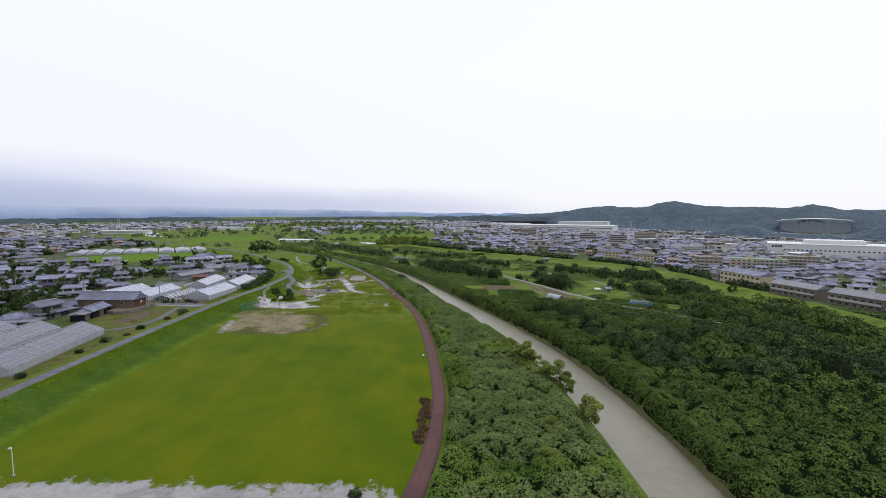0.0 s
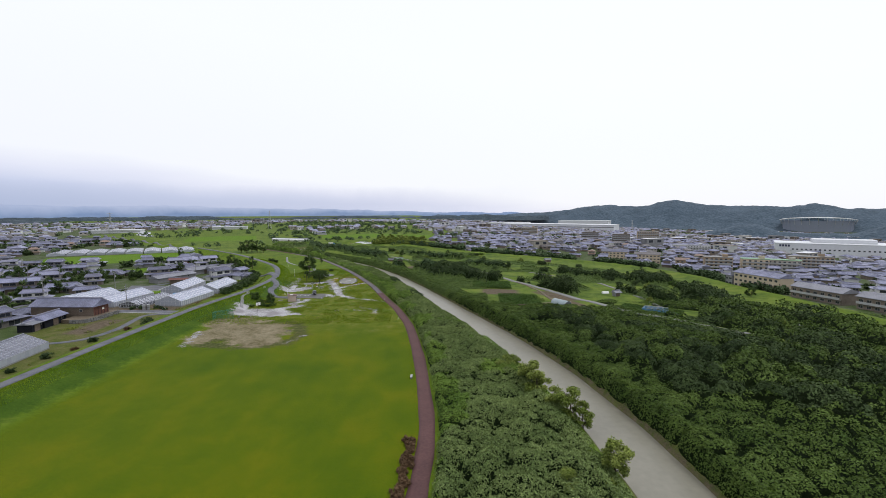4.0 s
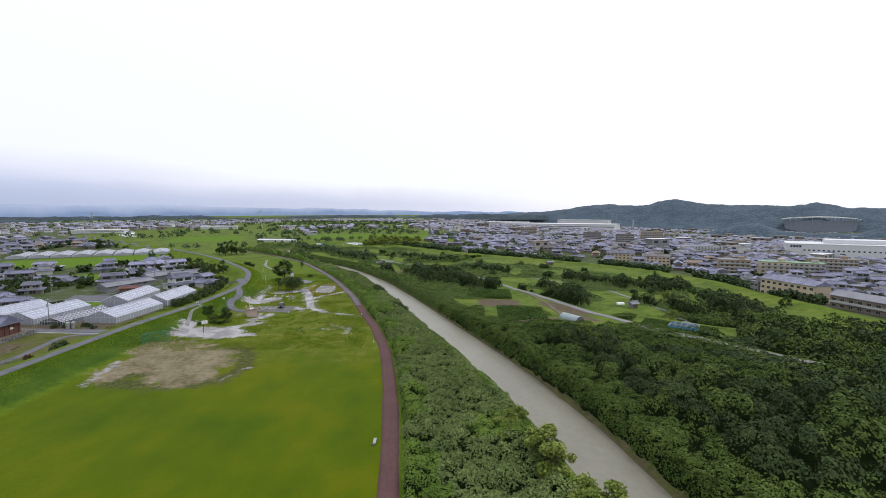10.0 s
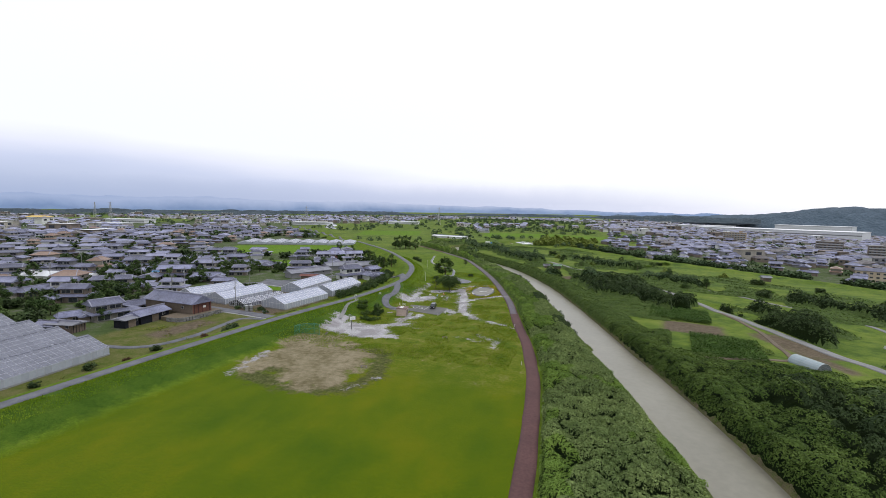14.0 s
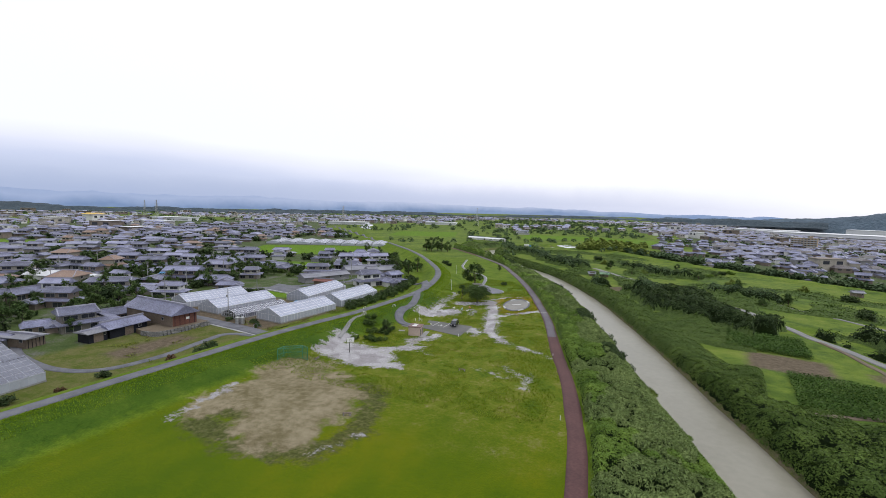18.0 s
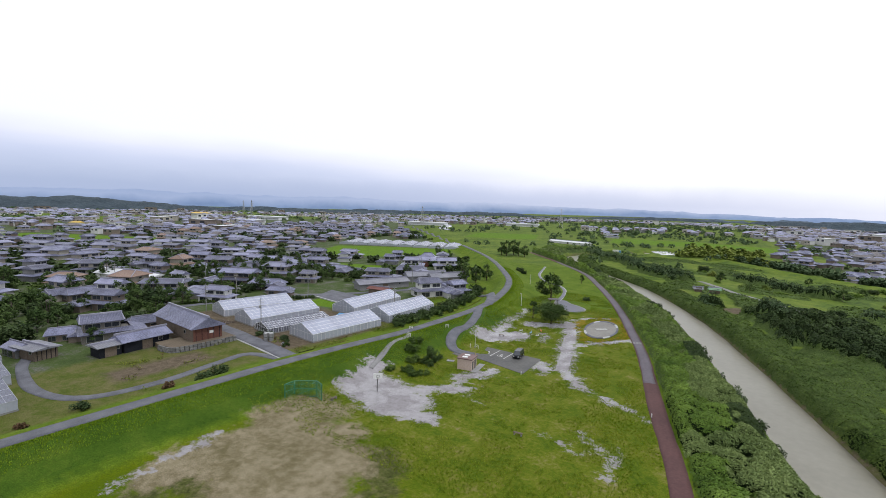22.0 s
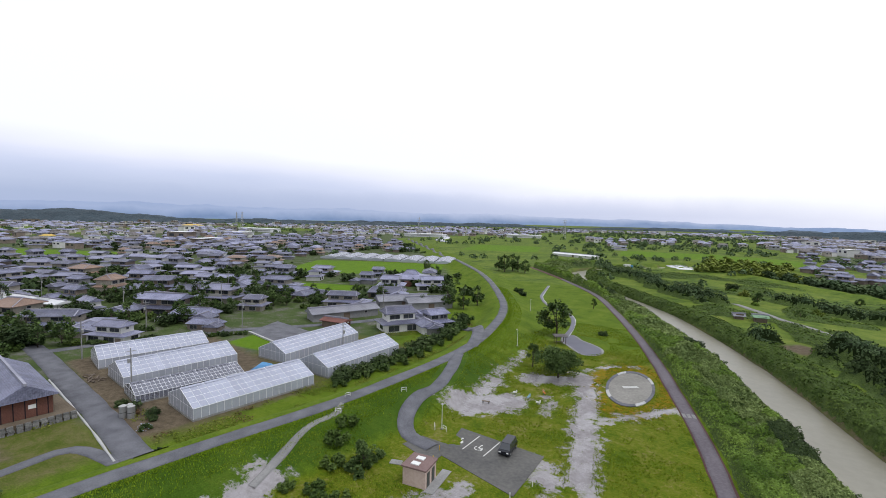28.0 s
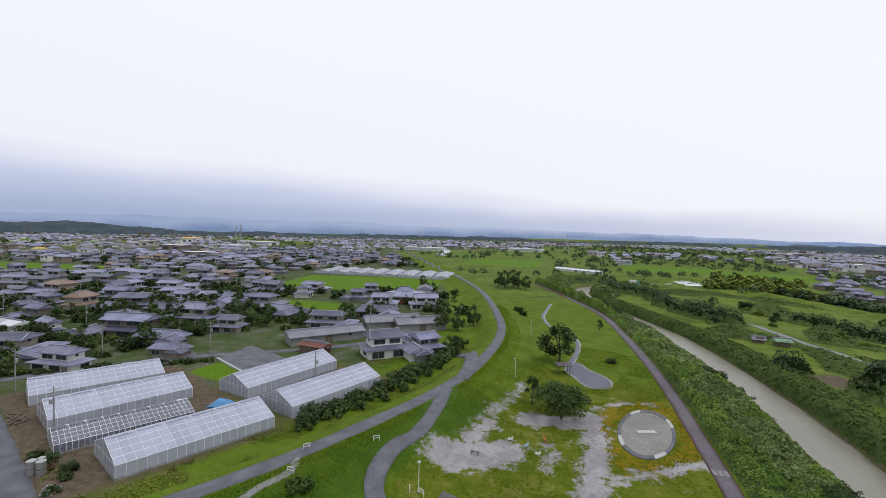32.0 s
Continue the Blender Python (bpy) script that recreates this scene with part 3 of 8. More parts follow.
    rough_c = ramp_(calc("MULTIPLY_ADD", n_rag, 0.3, calc("MULTIPLY_ADD", n_mid, 0.35, calc("MULTIPLY", n_big, 0.35))), (0.36, (0.034, 0.06, 0.014)), (0.45, (0.072, 0.12, 0.018)), (0.53, (0.125, 0.176, 0.024)), (0.64, (0.19, 0.215, 0.05)))
    meadow = over(calc("MULTIPLY", scrub.outputs[0], mask("wild", (n_patch, 6.0), 3.0)), meadow, rough_c)
    col = over(mask("lawn", (n_patch, 3.0), 1.2), meadow, lawn_c)
    # the north of the park is weedier than the mown field
    sep = n.new("ShaderNodeSeparateXYZ")
    l.new(geo.outputs["Position"], sep.inputs[0])
    north = n.new("ShaderNodeMapRange")
    north.inputs[1].default_value, north.inputs[2].default_value = 172, 194
    l.new(calc("MULTIPLY_ADD", n_mid, 26, sep.outputs[1]), north.inputs[0])
    col = over(calc("MULTIPLY", north.outputs[0], mask("lawn", (n_patch, 3.0), 1.2)), col, weeds)
    slope_c = ramp_(both, (0.3, (0.029, 0.066, 0.005)), (0.5, (0.05, 0.098, 0.008)), (0.7, (0.09, 0.136, 0.014)))
    col = over(mask("slope", (n_patch, 5.0), 1.0), col, slope_c)
    col = over(mask("town", (n_patch, 12.0), 3.0), col, town_c)
    yard_c = ramp_(calc("MULTIPLY_ADD", n_rag, 0.5, calc("MULTIPLY_ADD", n_mid, 0.3, calc("MULTIPLY", n_fine, 0.2))), (0.36, (0.04, 0.066, 0.008)), (0.45, (0.075, 0.1, 0.014)), (0.53, (0.115, 0.118, 0.036)), (0.64, (0.17, 0.145, 0.075)))
    col = over(mask("yard", (n_patch, 5.0), 1.5), col, yard_c)
    col = over(mask("paddy", (n_fine, 1.0), 0.6), col, paddy_c)
    col = over(mask("soil", (n_patch, 4.0), 1.2), col, soil_c)
    col = over(calc("MULTIPLY", mask("mud", (n_rag, 14.0), 1.0), 0.85), col, mud_c)
    col = over(calc("MULTIPLY", mask("sand", (calc("MULTIPLY_ADD", n_rag, 0.5, calc("MULTIPLY", n_mid, 0.5)), 22.0), 1.1), 0.95), col, sand_c)
    col = over(mask("orange", (n_patch, 5.0), 1.2), col, orange_c)
    tufts = n.new("ShaderNodeMapRange")
    tufts.inputs[1].default_value, tufts.inputs[2].default_value = 0.35, 0.39
    l.new(calc("MULTIPLY_ADD", n_fine, 0.55, calc("MULTIPLY", n_rag, 0.45)), tufts.inputs[0])
    bare = mask("pale", (n_rag, 17.0), 0.5)
    bare = calc("MULTIPLY", bare, tufts.outputs[0])
    col = over(bare, col, pale_c)
    # standing water in the hollows of the bare ground
    wet = n.new("ShaderNodeMapRange")
    wet.inputs[1].default_value, wet.inputs[2].default_value = 0.46, 0.5
    l.new(n_mid, wet.inputs[0])
    puddle = calc("MULTIPLY", bare, wet.outputs[0])
    shine = n.new("ShaderNodeMapRange")
    shine.inputs[3].default_value, shine.inputs[4].default_value = 0.9, 0.12
    l.new(puddle, shine.inputs[0])
    l.new(shine.outputs[0], bs.inputs["Roughness"])
    l.new(calc("MULTIPLY_ADD", puddle, 0.4, 0.08), bs.inputs["Specular IOR Level"])
    # blades, clods and pebbles
    n_grain = noise_(5.5, 4, None, 0.7)
    grain = n.new("ShaderNodeHueSaturation")
    g_map = n.new("ShaderNodeMapRange")
    g_map.inputs[1].default_value, g_map.inputs[2].default_value = 0.32, 0.68
    g_map.inputs[3].default_value, g_map.inputs[4].default_value = 0.66, 1.36
    l.new(n_grain, g_map.inputs[0])
    # bare wet ground is smoother than grass
    even = calc("MULTIPLY", bare, 0.75)
    l.new(calc("ADD", calc("MULTIPLY", g_map.outputs[0], calc("SUBTRACT", 1.0, even)), even), grain.inputs["Value"])
    l.new(col, grain.inputs["Color"])
    col = grain.outputs[0]
    l.new(col, bs.inputs["Base Color"])
    bp = n.new("ShaderNodeBump")
    bp.inputs["Strength"].default_value, bp.inputs["Distance"].default_value = 0.5, 0.15
    l.new(n_fine, bp.inputs["Height"])
    l.new(bp.outputs[0], bs.inputs["Normal"])


grassland(ground_me.materials[0])

# ---- water ----
rt = np.gradient(RIVER, axis=0)
rt /= np.linalg.norm(rt, axis=1)[:, None]
rn = np.stack([rt[:, 1], -rt[:, 0]], 1)
rv = np.concatenate([np.column_stack([RIVER + rn * s, np.full(len(RIVER), -3.0)]) for s in (-8.2, -3, 3, 8.2)])
k_ = len(RIVER)
ri = np.concatenate([np.arange(k_ - 1) + k_ * j for j in range(3)])
tagged(put("water_river", np_mesh("water_river", rv, np.stack([ri, ri + k_, ri + k_ + 1, ri + 1], 1), M_WATER, True)), "muddy grey-brown river flowing between overgrown banks", "river", kind="structure")
fw = curve([(-420, 760), (-470, 820), (-500, 880), (-560, 960), (-640, 1040)], 20)
ribbon("water_far_river", fw, np.linspace(6, 16, len(fw)), M_FARWATER, 0.4, None, "pale glinting stretch of a distant river", "river")
ribbon("water_pool", curve([(-86, 648), (-74, 620), (-61, 590)], 6), 8.0, M_FARWATER, 0.9, -2.2, "still pale pool in the northern river bend", "pool")

# ---- roads and paths ----
ribbon("road_embankment", BANK_ROAD, 1.5, M_ASPHALT, 0.1, None, "grey asphalt lane on the crest of the embankment", "road")
ribbon("path_red", RED_PATH, 1.5, M_RED, 0.07, None, "worn red-brown rubber walking path beside the river thicket", "path")
ribbon("road_park", PARK_ROAD, 1.35, M_ASPHALT, 0.13, None, "grey asphalt ramp from the embankment down to the parking lot", "road")
ribbon("road_gravel", GRAVEL_ROAD, 1.7, M_GRAVEL, 0.15, None, "pale gravel farm track east of the river", "road")
ribbon("road_side", curve([(-76, 270), (-81, 282), (-88, 293), (-95, 297), (-106, 300), (-118, 304)], 2), 1.7, M_ASPHALT, 0.16, None, "narrow lane branching from the embankment road to the houses", "road")
ribbon("road_village", curve([(-84, 197.5), (-91, 198.2), (-108, 200.3), (-139, 203.5), (-165, 206), (-200, 208)], 2), 2.2, M_ASPHALT, 0.12, None, "grey village lane running past the greenhouses", "road")
ribbon("road_yard", curve([(-89, 196), (-100, 193.5), (-100, 186), (-98, 172), (-101, 160), (-112, 156), (-128, 158), (-136, 161)], 2), 1.1, M_ASPHALT, 0.1, None, "grey farm lane around the yard", "road")
ribbon("road_back", curve([(-165, 206), (-160, 225), (-152, 245), (-140, 262), (-128, 282), (-120, 304)], 3), 1.6, M_ASPHALT, 0.12, None, "narrow grey lane between greenhouses and village houses", "road")
ribbon("path_steps", curve([(-77, 226), (-73.6, 222), (-73.4, 216), (-71, 209), (-69, 203)], 1.5), 0.6, M_GRAVEL, 0.08, None, "narrow gravel footpath down the embankment to the court", "path")
# kerb of pale concrete along the village lane
ribbon("kerb_village", curve([(-91, 195.6), (-108, 197.8), (-139, 201)], 2), 0.18, M_LIGHTCONC, 0.2, None, "pale concrete kerb along the village lane", "kerb")


# ---- foliage ----
def leaves(c, size, flat=0.5, long=1.0, rng=RNG):
    """Rhombic leaves at the points c. flat: how much they face the sky."""
    n = len(c)
    a = rng.normal(size=(n, 3))
    a[:, 2] = abs(a[:, 2]) + flat * 2.5
    a /= np.linalg.norm(a, axis=1)[:, None]
    b = np.cross(a, rng.normal(size=(n, 3)))
    b /= np.linalg.norm(b, axis=1)[:, None] + 1e-9
    d = np.cross(a, b)
    s = (size * rng.uniform(0.6, 1.3, n))[:, None]
    v = np.stack([c - b * s * long, c - d * s * 0.6 + a * s * 0.12, c + b * s * long, c + d * s * 0.6 + a * s * 0.12], 1).reshape(-1, 3)
    return v, np.arange(4 * n).reshape(-1, 4)


def blades(c, tall, wide, rng=RNG):
    n = len(c)
    w = rng.uniform(0, 6.283, n)
    lean = rng.normal(0, 0.28, (n, 2)) * tall
    side = np.column_stack([np.cos(w), np.sin(w), np.zeros(n)]) * wide
    h = (tall * rng.uniform(0.6, 1.25, n))[:, None]
    top = np.column_stack([lean, h])
    mid = np.column_stack([lean * 0.35, h * 0.55])
    v = np.stack([c, c + mid - side, c + top, c + mid + side], 1).reshape(-1, 3)
    return v, np.arange(4 * n).reshape(-1, 4)


def billow(x, y, size):
    """Rounded domes of leaves side by side, 0 in the creases between them."""
    u, v = np.asarray(x) / size + 500, np.asarray(y) / size + 500
    i, j = np.floor(u).astype(int), np.floor(v).astype(int)
    best = np.zeros(np.shape(u))
    for di in (-1, 0, 1):
        for dj in (-1, 0, 1):
            a, b = i + di, j + dj
            p, q, r = LATTICE[a % 256, b % 256], LATTICE[(a + 91) % 256, (b + 37) % 256], LATTICE[(a + 17) % 256, (b + 171) % 256]
            d2 = ((u - a - p) ** 2 + (v - b - q) ** 2) / (0.55 + 0.45 * r) ** 2
            best = np.maximum(best, np.sqrt(np.clip(1 - d2, 0, 1)) * (0.5 + 0.5 * r))
    return best


def domes(x, y, size):
    """Steep separate mounds with bare creases between them."""
    return np.clip((billow(x, y, size) - 0.36) / 0.55, 0, 1) ** 0.75


def west_canopy(x, y):
    """Height of the thicket between the red path and the river; 0 where there is none."""
    a, e = x - at_y(RED_PATH, y), river_side(x, y)
    edge = smooth(a, 1.5, 3.2) * (1 - smooth(e, -10.6, -7.6)) * (1 - 0.45 * smooth(e, -15, -9) * (1 - smooth(y, 205, 222)))
    row = smooth(e, -17, -13) * smooth(y, 216, 228) * (1 - smooth(y, 318, 330)) * smooth(vnoise(x, y, 11), 0.3, 0.5)
    h = 0.35 + 0.5 * vnoise(x, y, 11) + 0.7 * domes(x + 70, y, 8.5) + 1.5 * domes(x, y, 3.8) + 0.7 * domes(x + 30, y, 1.5)
    h = h * (1 - 0.55 * smooth(y, 300, 340) + 0.9 * smooth(y, 385, 410)) + row * 0.5 * billow(x, y, 4.2)
    return h * edge


def fields_e(x, y):
    """Metres inside the cleared fields and tracks east of the river."""
    f = np.maximum(inside(x, y, 36, 208, 57, 276, -8), inside(x, y, 50, 292, 92, 330, -8))
    f = np.maximum(f, np.maximum(inside(x, y, 57, 200, 76, 250, 22), inside(x, y, 86, 196, 118, 216, -35)))
    return np.maximum(np.maximum(f, 3.2 - far_from("gravel", x, y)), inside(x, y, -10, 336, 3, 350, -45))


# dark shrub belts of the flood plain: near the river (partly painted shade), then farther north
BELT_E = [(52, 186, 54, 150, 3.5), (55, 150, 58, 126, 3.5), (58, 126, 63, 105, 4.0), (64, 104, 84, 97, 4.0), (94, 142, 98, 110, 6.0), (74, 168, 100, 160, 5.0), (110, 90, 122, 150, 8), (100, 160, 108, 172, 5)]
MOUND_E = [(62, 172, 66, 112, 8), (76, 152, 78, 106, 9), (88, 140, 92, 104, 8), (110, 120, 116, 86, 15)]
NORTH_E = [(10, 345, 26, 318, 9), (20, 312, 38, 280, 9), (68, 304, 84, 256, 4.5), (83, 258, 79, 240, 3.5), (142, 290, 190, 368, 12), (128, 180, 150, 260, 9), (100, 150, 124, 190, 14), (150, 150, 160, 200, 9), (38, 282, 50, 290, 3), (75.8, 212, 77, 213, 2.5), (-90, 508, -60, 455, 6), (-52, 448, -30, 425, 5), (-5, 466, 30, 430, 4), (40, 366, 64, 362, 5), (100, 330, 130, 300, 7), (-130, 540, -90, 508, 7), (150, 385, 120, 440, 7), (110, 250, 120, 230, 4)]
HEDGE_E = [(60, 283, 68, 263, 3.5), (71, 258, 78, 240, 3.5), (7, 322, 26, 308, 6), (20, 290, 46, 272, 5), (-58, 440, -36, 420, 5), (-10, 345, 2, 330, 3.5), (6, 318, 12, 300, 4)]
DARK_E = BELT_E + MOUND_E + NORTH_E + HEDGE_E


def east_dark(x, y):
    """1 in the tall dark shrubs of the flood plain."""
    return smooth(capsules(x, y, DARK_E) + 9 * (vnoise(x, y, 11) - 0.5) + 4 * (vnoise(x, y, 3.5) - 0.5), -1.5, 2.0)


def east_canopy(x, y):
    e = river_side(x, y)
    edge = smooth(e, 6.1, 7.1) * smooth(far_from("levee", x, y), 9, 15) * (1 - smooth(fields_e(x, y), -1.5, 0.3)) * (1 - smooth(e, 180, 188))
    wild_ = np.maximum(1 - smooth(y, 196, 212), 1 - smooth(e, 15, 21))
    patch = smooth(vnoise(x + 60, y, 17), 0.46, 0.66)
    low = (0.35 + 0.4 * vnoise(x, y, 9) + 0.6 * domes(x + 40, y, 9.0) + 1.6 * domes(x, y, 3.4) + 0.7 * domes(x + 9, y, 1.5)) * np.maximum(wild_, 0.8 * patch) * (1 - 0.4 * smooth(y, 200, 240))
    tall = 0.5 + 1.2 * domes(x + 15, y, 11.0) + 4.0 * domes(x, y, 5.0) + 1.2 * domes(x + 20, y, 2.0)
    # lower in front of the lane through the fields
    tall = tall * (1 - 0.65 * smooth(y, 140, 160) * (1 - smooth(y, 212, 224)) * smooth(x, 62, 72) * (1 - smooth(x, 108, 116)))
    big = east_dark(x, y)
    return (low * (1 - big) + tall * big) * edge


def canopy_sheet(name, canopy, x0, x1, y0, y1, step, label, dark=None):
    xs, ys = np.arange(x0, x1, step), np.arange(y0, y1, step)
    x, y = np.meshgrid(xs, ys)
    e = river_side(x, y)
    c = np.zeros(x.shape)
    box_ = (e < 195) & (e > -75)
    c[box_] = canopy(x[box_], y[box_])
    z = height(x, y) + c * (0.5 + 0.3 * smooth(y, 220, 245)) - 0.4 + 0.15 * smooth(y, 220, 245)
    z = np.where(c < 0.15, z - 0.6, z)
    i = (np.arange(len(ys) - 1)[:, None] * len(xs) + np.arange(len(xs) - 1)[None])
    keep = (c[:-1, :-1] + c[1:, :-1] + c[:-1, 1:] + c[1:, 1:]) > 0.05
    i = i[keep]
    q = np.stack([i, i + 1, i + len(xs) + 1, i + len(xs)], 1)
    used, inv = np.unique(q, return_inverse=True)
    v = np.column_stack([x.ravel(), y.ravel(), z.ravel()])[used]
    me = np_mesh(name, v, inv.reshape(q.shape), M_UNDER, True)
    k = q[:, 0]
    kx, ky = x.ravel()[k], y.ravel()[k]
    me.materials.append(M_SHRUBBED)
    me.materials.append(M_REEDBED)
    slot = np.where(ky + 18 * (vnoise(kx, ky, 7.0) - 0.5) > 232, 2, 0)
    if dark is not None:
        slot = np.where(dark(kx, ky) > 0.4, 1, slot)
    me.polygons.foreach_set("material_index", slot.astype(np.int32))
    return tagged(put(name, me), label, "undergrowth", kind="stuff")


canopy_sheet("riverside_thicket_floor", west_canopy, -175, 46, 40, 560, 0.8, "tangled green undergrowth between red path and river, leaf-gap shade painted near-black")
canopy_sheet("east_bank_thicket_floor", east_canopy, -110, 215, 30, 560, 0.9, "tangled undergrowth on the eastern flood plain, leaf-gap shade painted near-black", east_dark)


def reach(x, y):
    """How far off a spot is at least seen from."""
    return np.sqrt((x + 10) ** 2 + np.maximum(55, y - 182) ** 2 + 36**2)


def thicket(n, x_of, y0, y1, canopy, seed, dome, least=0.2):
    """Leaves over a canopy: position, size and facing. Finer and denser where the way passes."""
    r = np.random.default_rng(seed)
    y = r.uniform(y0, y1, n)
    x = x_of(y, r.random(n))
    s = np.clip(0.14 * reach(x, y) / 75, 0.14, 0.36)
    k = r.random(n) < (0.14 / s) ** 2
    x, y, s = x[k], y[k], s[k]
    c = canopy(x, y)
    # fewer leaves in the creases between the domes, so the shade-dark sheet shows
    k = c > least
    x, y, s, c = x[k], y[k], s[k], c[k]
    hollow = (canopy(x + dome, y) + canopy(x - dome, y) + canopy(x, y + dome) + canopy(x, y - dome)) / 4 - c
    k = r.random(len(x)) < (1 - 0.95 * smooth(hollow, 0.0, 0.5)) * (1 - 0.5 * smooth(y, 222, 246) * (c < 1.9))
    x, y, s, c = x[k], y[k], s[k], c[k]
    gx_, gy2 = canopy(x + 0.25, y) - c, canopy(x, y + 0.25) - c
    nrm = np.column_stack([-gx_ / 0.25, -gy2 / 0.25, np.ones(len(x))])
    nrm[:, :2] = np.clip(nrm[:, :2], -2.5, 2.5)
    nrm /= np.linalg.norm(nrm, axis=1)[:, None]
    p = np.column_stack([x, y, height(x, y) + c]) + r.normal(0, 1, (len(x), 3)) * (s * 0.5)[:, None]
    return p, s, nrm, r


def facing_leaves(name, p, s, nrm, mat, label, r, loose=0.5, long=1.0):
    a = nrm + r.normal(0, loose, p.shape)
    a /= np.linalg.norm(a, axis=1)[:, None]
    b = np.cross(a, r.normal(size=p.shape))
    b /= np.linalg.norm(b, axis=1)[:, None] + 1e-9
    d = np.cross(a, b)
    w = (s * r.uniform(0.65, 1.3, len(p)))[:, None]
    v = np.stack([p - b * w * long, p - d * w * 0.62 + a * w * 0.15, p + b * w * long, p + d * w * 0.62 + a * w * 0.15], 1).reshape(-1, 3)
    return tagged(put(name, np_mesh(name, v, np.arange(len(v)).reshape(-1, 4), mat)), label, "shrubs", kind="stuff")


wp, ws, wn_, wr = thicket(850000, lambda y, u: at_y(RED_PATH, y) + 1.5 + u * (at_y(RIVER, y) - 6.4 - at_y(RED_PATH, y) - 1.5), 42, 556, west_canopy, 11, 1.2)
w_a, w_e = wp[:, 0] - at_y(RED_PATH, wp[:, 1]), river_side(wp[:, 0], wp[:, 1])
reedy = vnoise(wp[:, 0], wp[:, 1], 12) + 0.35 * vnoise(wp[:, 0], wp[:, 1], 2.5) + 0.4 * smooth(w_a, 4, 10) - 0.3 * smooth(w_e, -14, -8) > 0.86
shady = ~reedy & (w_e > -14) & (wp[:, 1] > 214) & (vnoise(wp[:, 0], wp[:, 1], 11) > 0.4)
for nm, kk, mt, lb, loose, lng in (("riverside_vines", ~reedy & ~shady, L_KUDZU, "dense bright green climbing vines along the river path", 0.35, 1.0), ("riverside_shrubs", shady, L_BUSH, "dark green shrubs leaning over the river", 0.35, 1.0)):
    facing_leaves(nm, wp[kk], ws[kk], wn_[kk], mt, lb, wr, loose, lng)
facing_leaves("riverside_reeds", wp[reedy], ws[reedy] * 0.95, wn_[reedy], L_REED, "tall grey-green reeds and weeds beside the river", wr, 0.75, 1.6)
ep, es, en_, er = thicket(2800000, lambda y, u: at_y(RIVER, y) + 5.9 + 182 * u**1.4, 35, 560, east_canopy, 12, 1.4)
tall_ = east_dark(ep[:, 0], ep[:, 1]) + 0.5 * (vnoise(ep[:, 0], ep[:, 1], 2.0) - 0.5) > 0.45
# belt leaves are dark: shade on the shrubs' fronts put into their colour
deep = (capsules(ep[:, 0], ep[:, 1], BELT_E) > 9 * (vnoise(ep[:, 0], ep[:, 1], 4.0) - 0.5)) | (vnoise(ep[:, 0] + 33, ep[:, 1], 10) > 0.66) | (ep[:, 1] > 212)
# from here north the leaves take the haze-paled colour
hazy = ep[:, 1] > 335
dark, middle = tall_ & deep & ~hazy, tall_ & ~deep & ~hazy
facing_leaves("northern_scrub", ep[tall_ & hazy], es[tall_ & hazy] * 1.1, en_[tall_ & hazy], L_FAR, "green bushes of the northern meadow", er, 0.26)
facing_leaves("east_bank_scrub", ep[middle], es[middle] * 1.4, en_[middle], L_MID, "mid green scrub overgrown with creepers on the flood plain", er, 0.26)
facing_leaves("east_bank_vines", ep[~tall_], es[~tall_] * 1.15, en_[~tall_], L_BANKVINE, "bright green vines and weeds covering the eastern river bank", er, 0.26)
facing_leaves("east_bank_shrubs", ep[dark], es[dark] * 1.4, en_[dark], L_BUSH, "dark green shrubs and small trees of the flood plain, belts darkened as shade", er, 0.26)

# tall unmown grass along both sides of the embankment road
gr = np.random.default_rng(17)
gy_ = 40 + 330 * gr.random(90000) ** 1.2
go_ = np.where(gr.random(len(gy_)) < 0.5, -1, 1) * 1.9 + 5.5 * gr.random(len(gy_)) ** 1.7
gp = np.column_stack([at_y(BANK_ROAD, gy_) + go_, gy_])
gk = (far_from("ramp", gp[:, 0], gp[:, 1]) > 2.6) & (far_from("road", gp[:, 0], gp[:, 1]) > 1.9) & (vnoise(gp[:, 0], gp[:, 1], 5.0) > 0.1) & ~((abs(gp[:, 1] - 198) < 4) & (gp[:, 0] < -80))
gp = gp[gk]
gp = np.column_stack([gp, height(gp[:, 0], gp[:, 1])])
bv, bq = blades(gp, 0.26, 0.06, gr)
tagged(put("bank_grass", np_mesh("bank_grass", bv, bq, leafy("tall_yellow_green_grass", (0.13, 0.225, 0.01), (0.22, 0.31, 0.024), 0.25))), "tall yellow-green unmown grass on the embankment", "grass", kind="stuff")


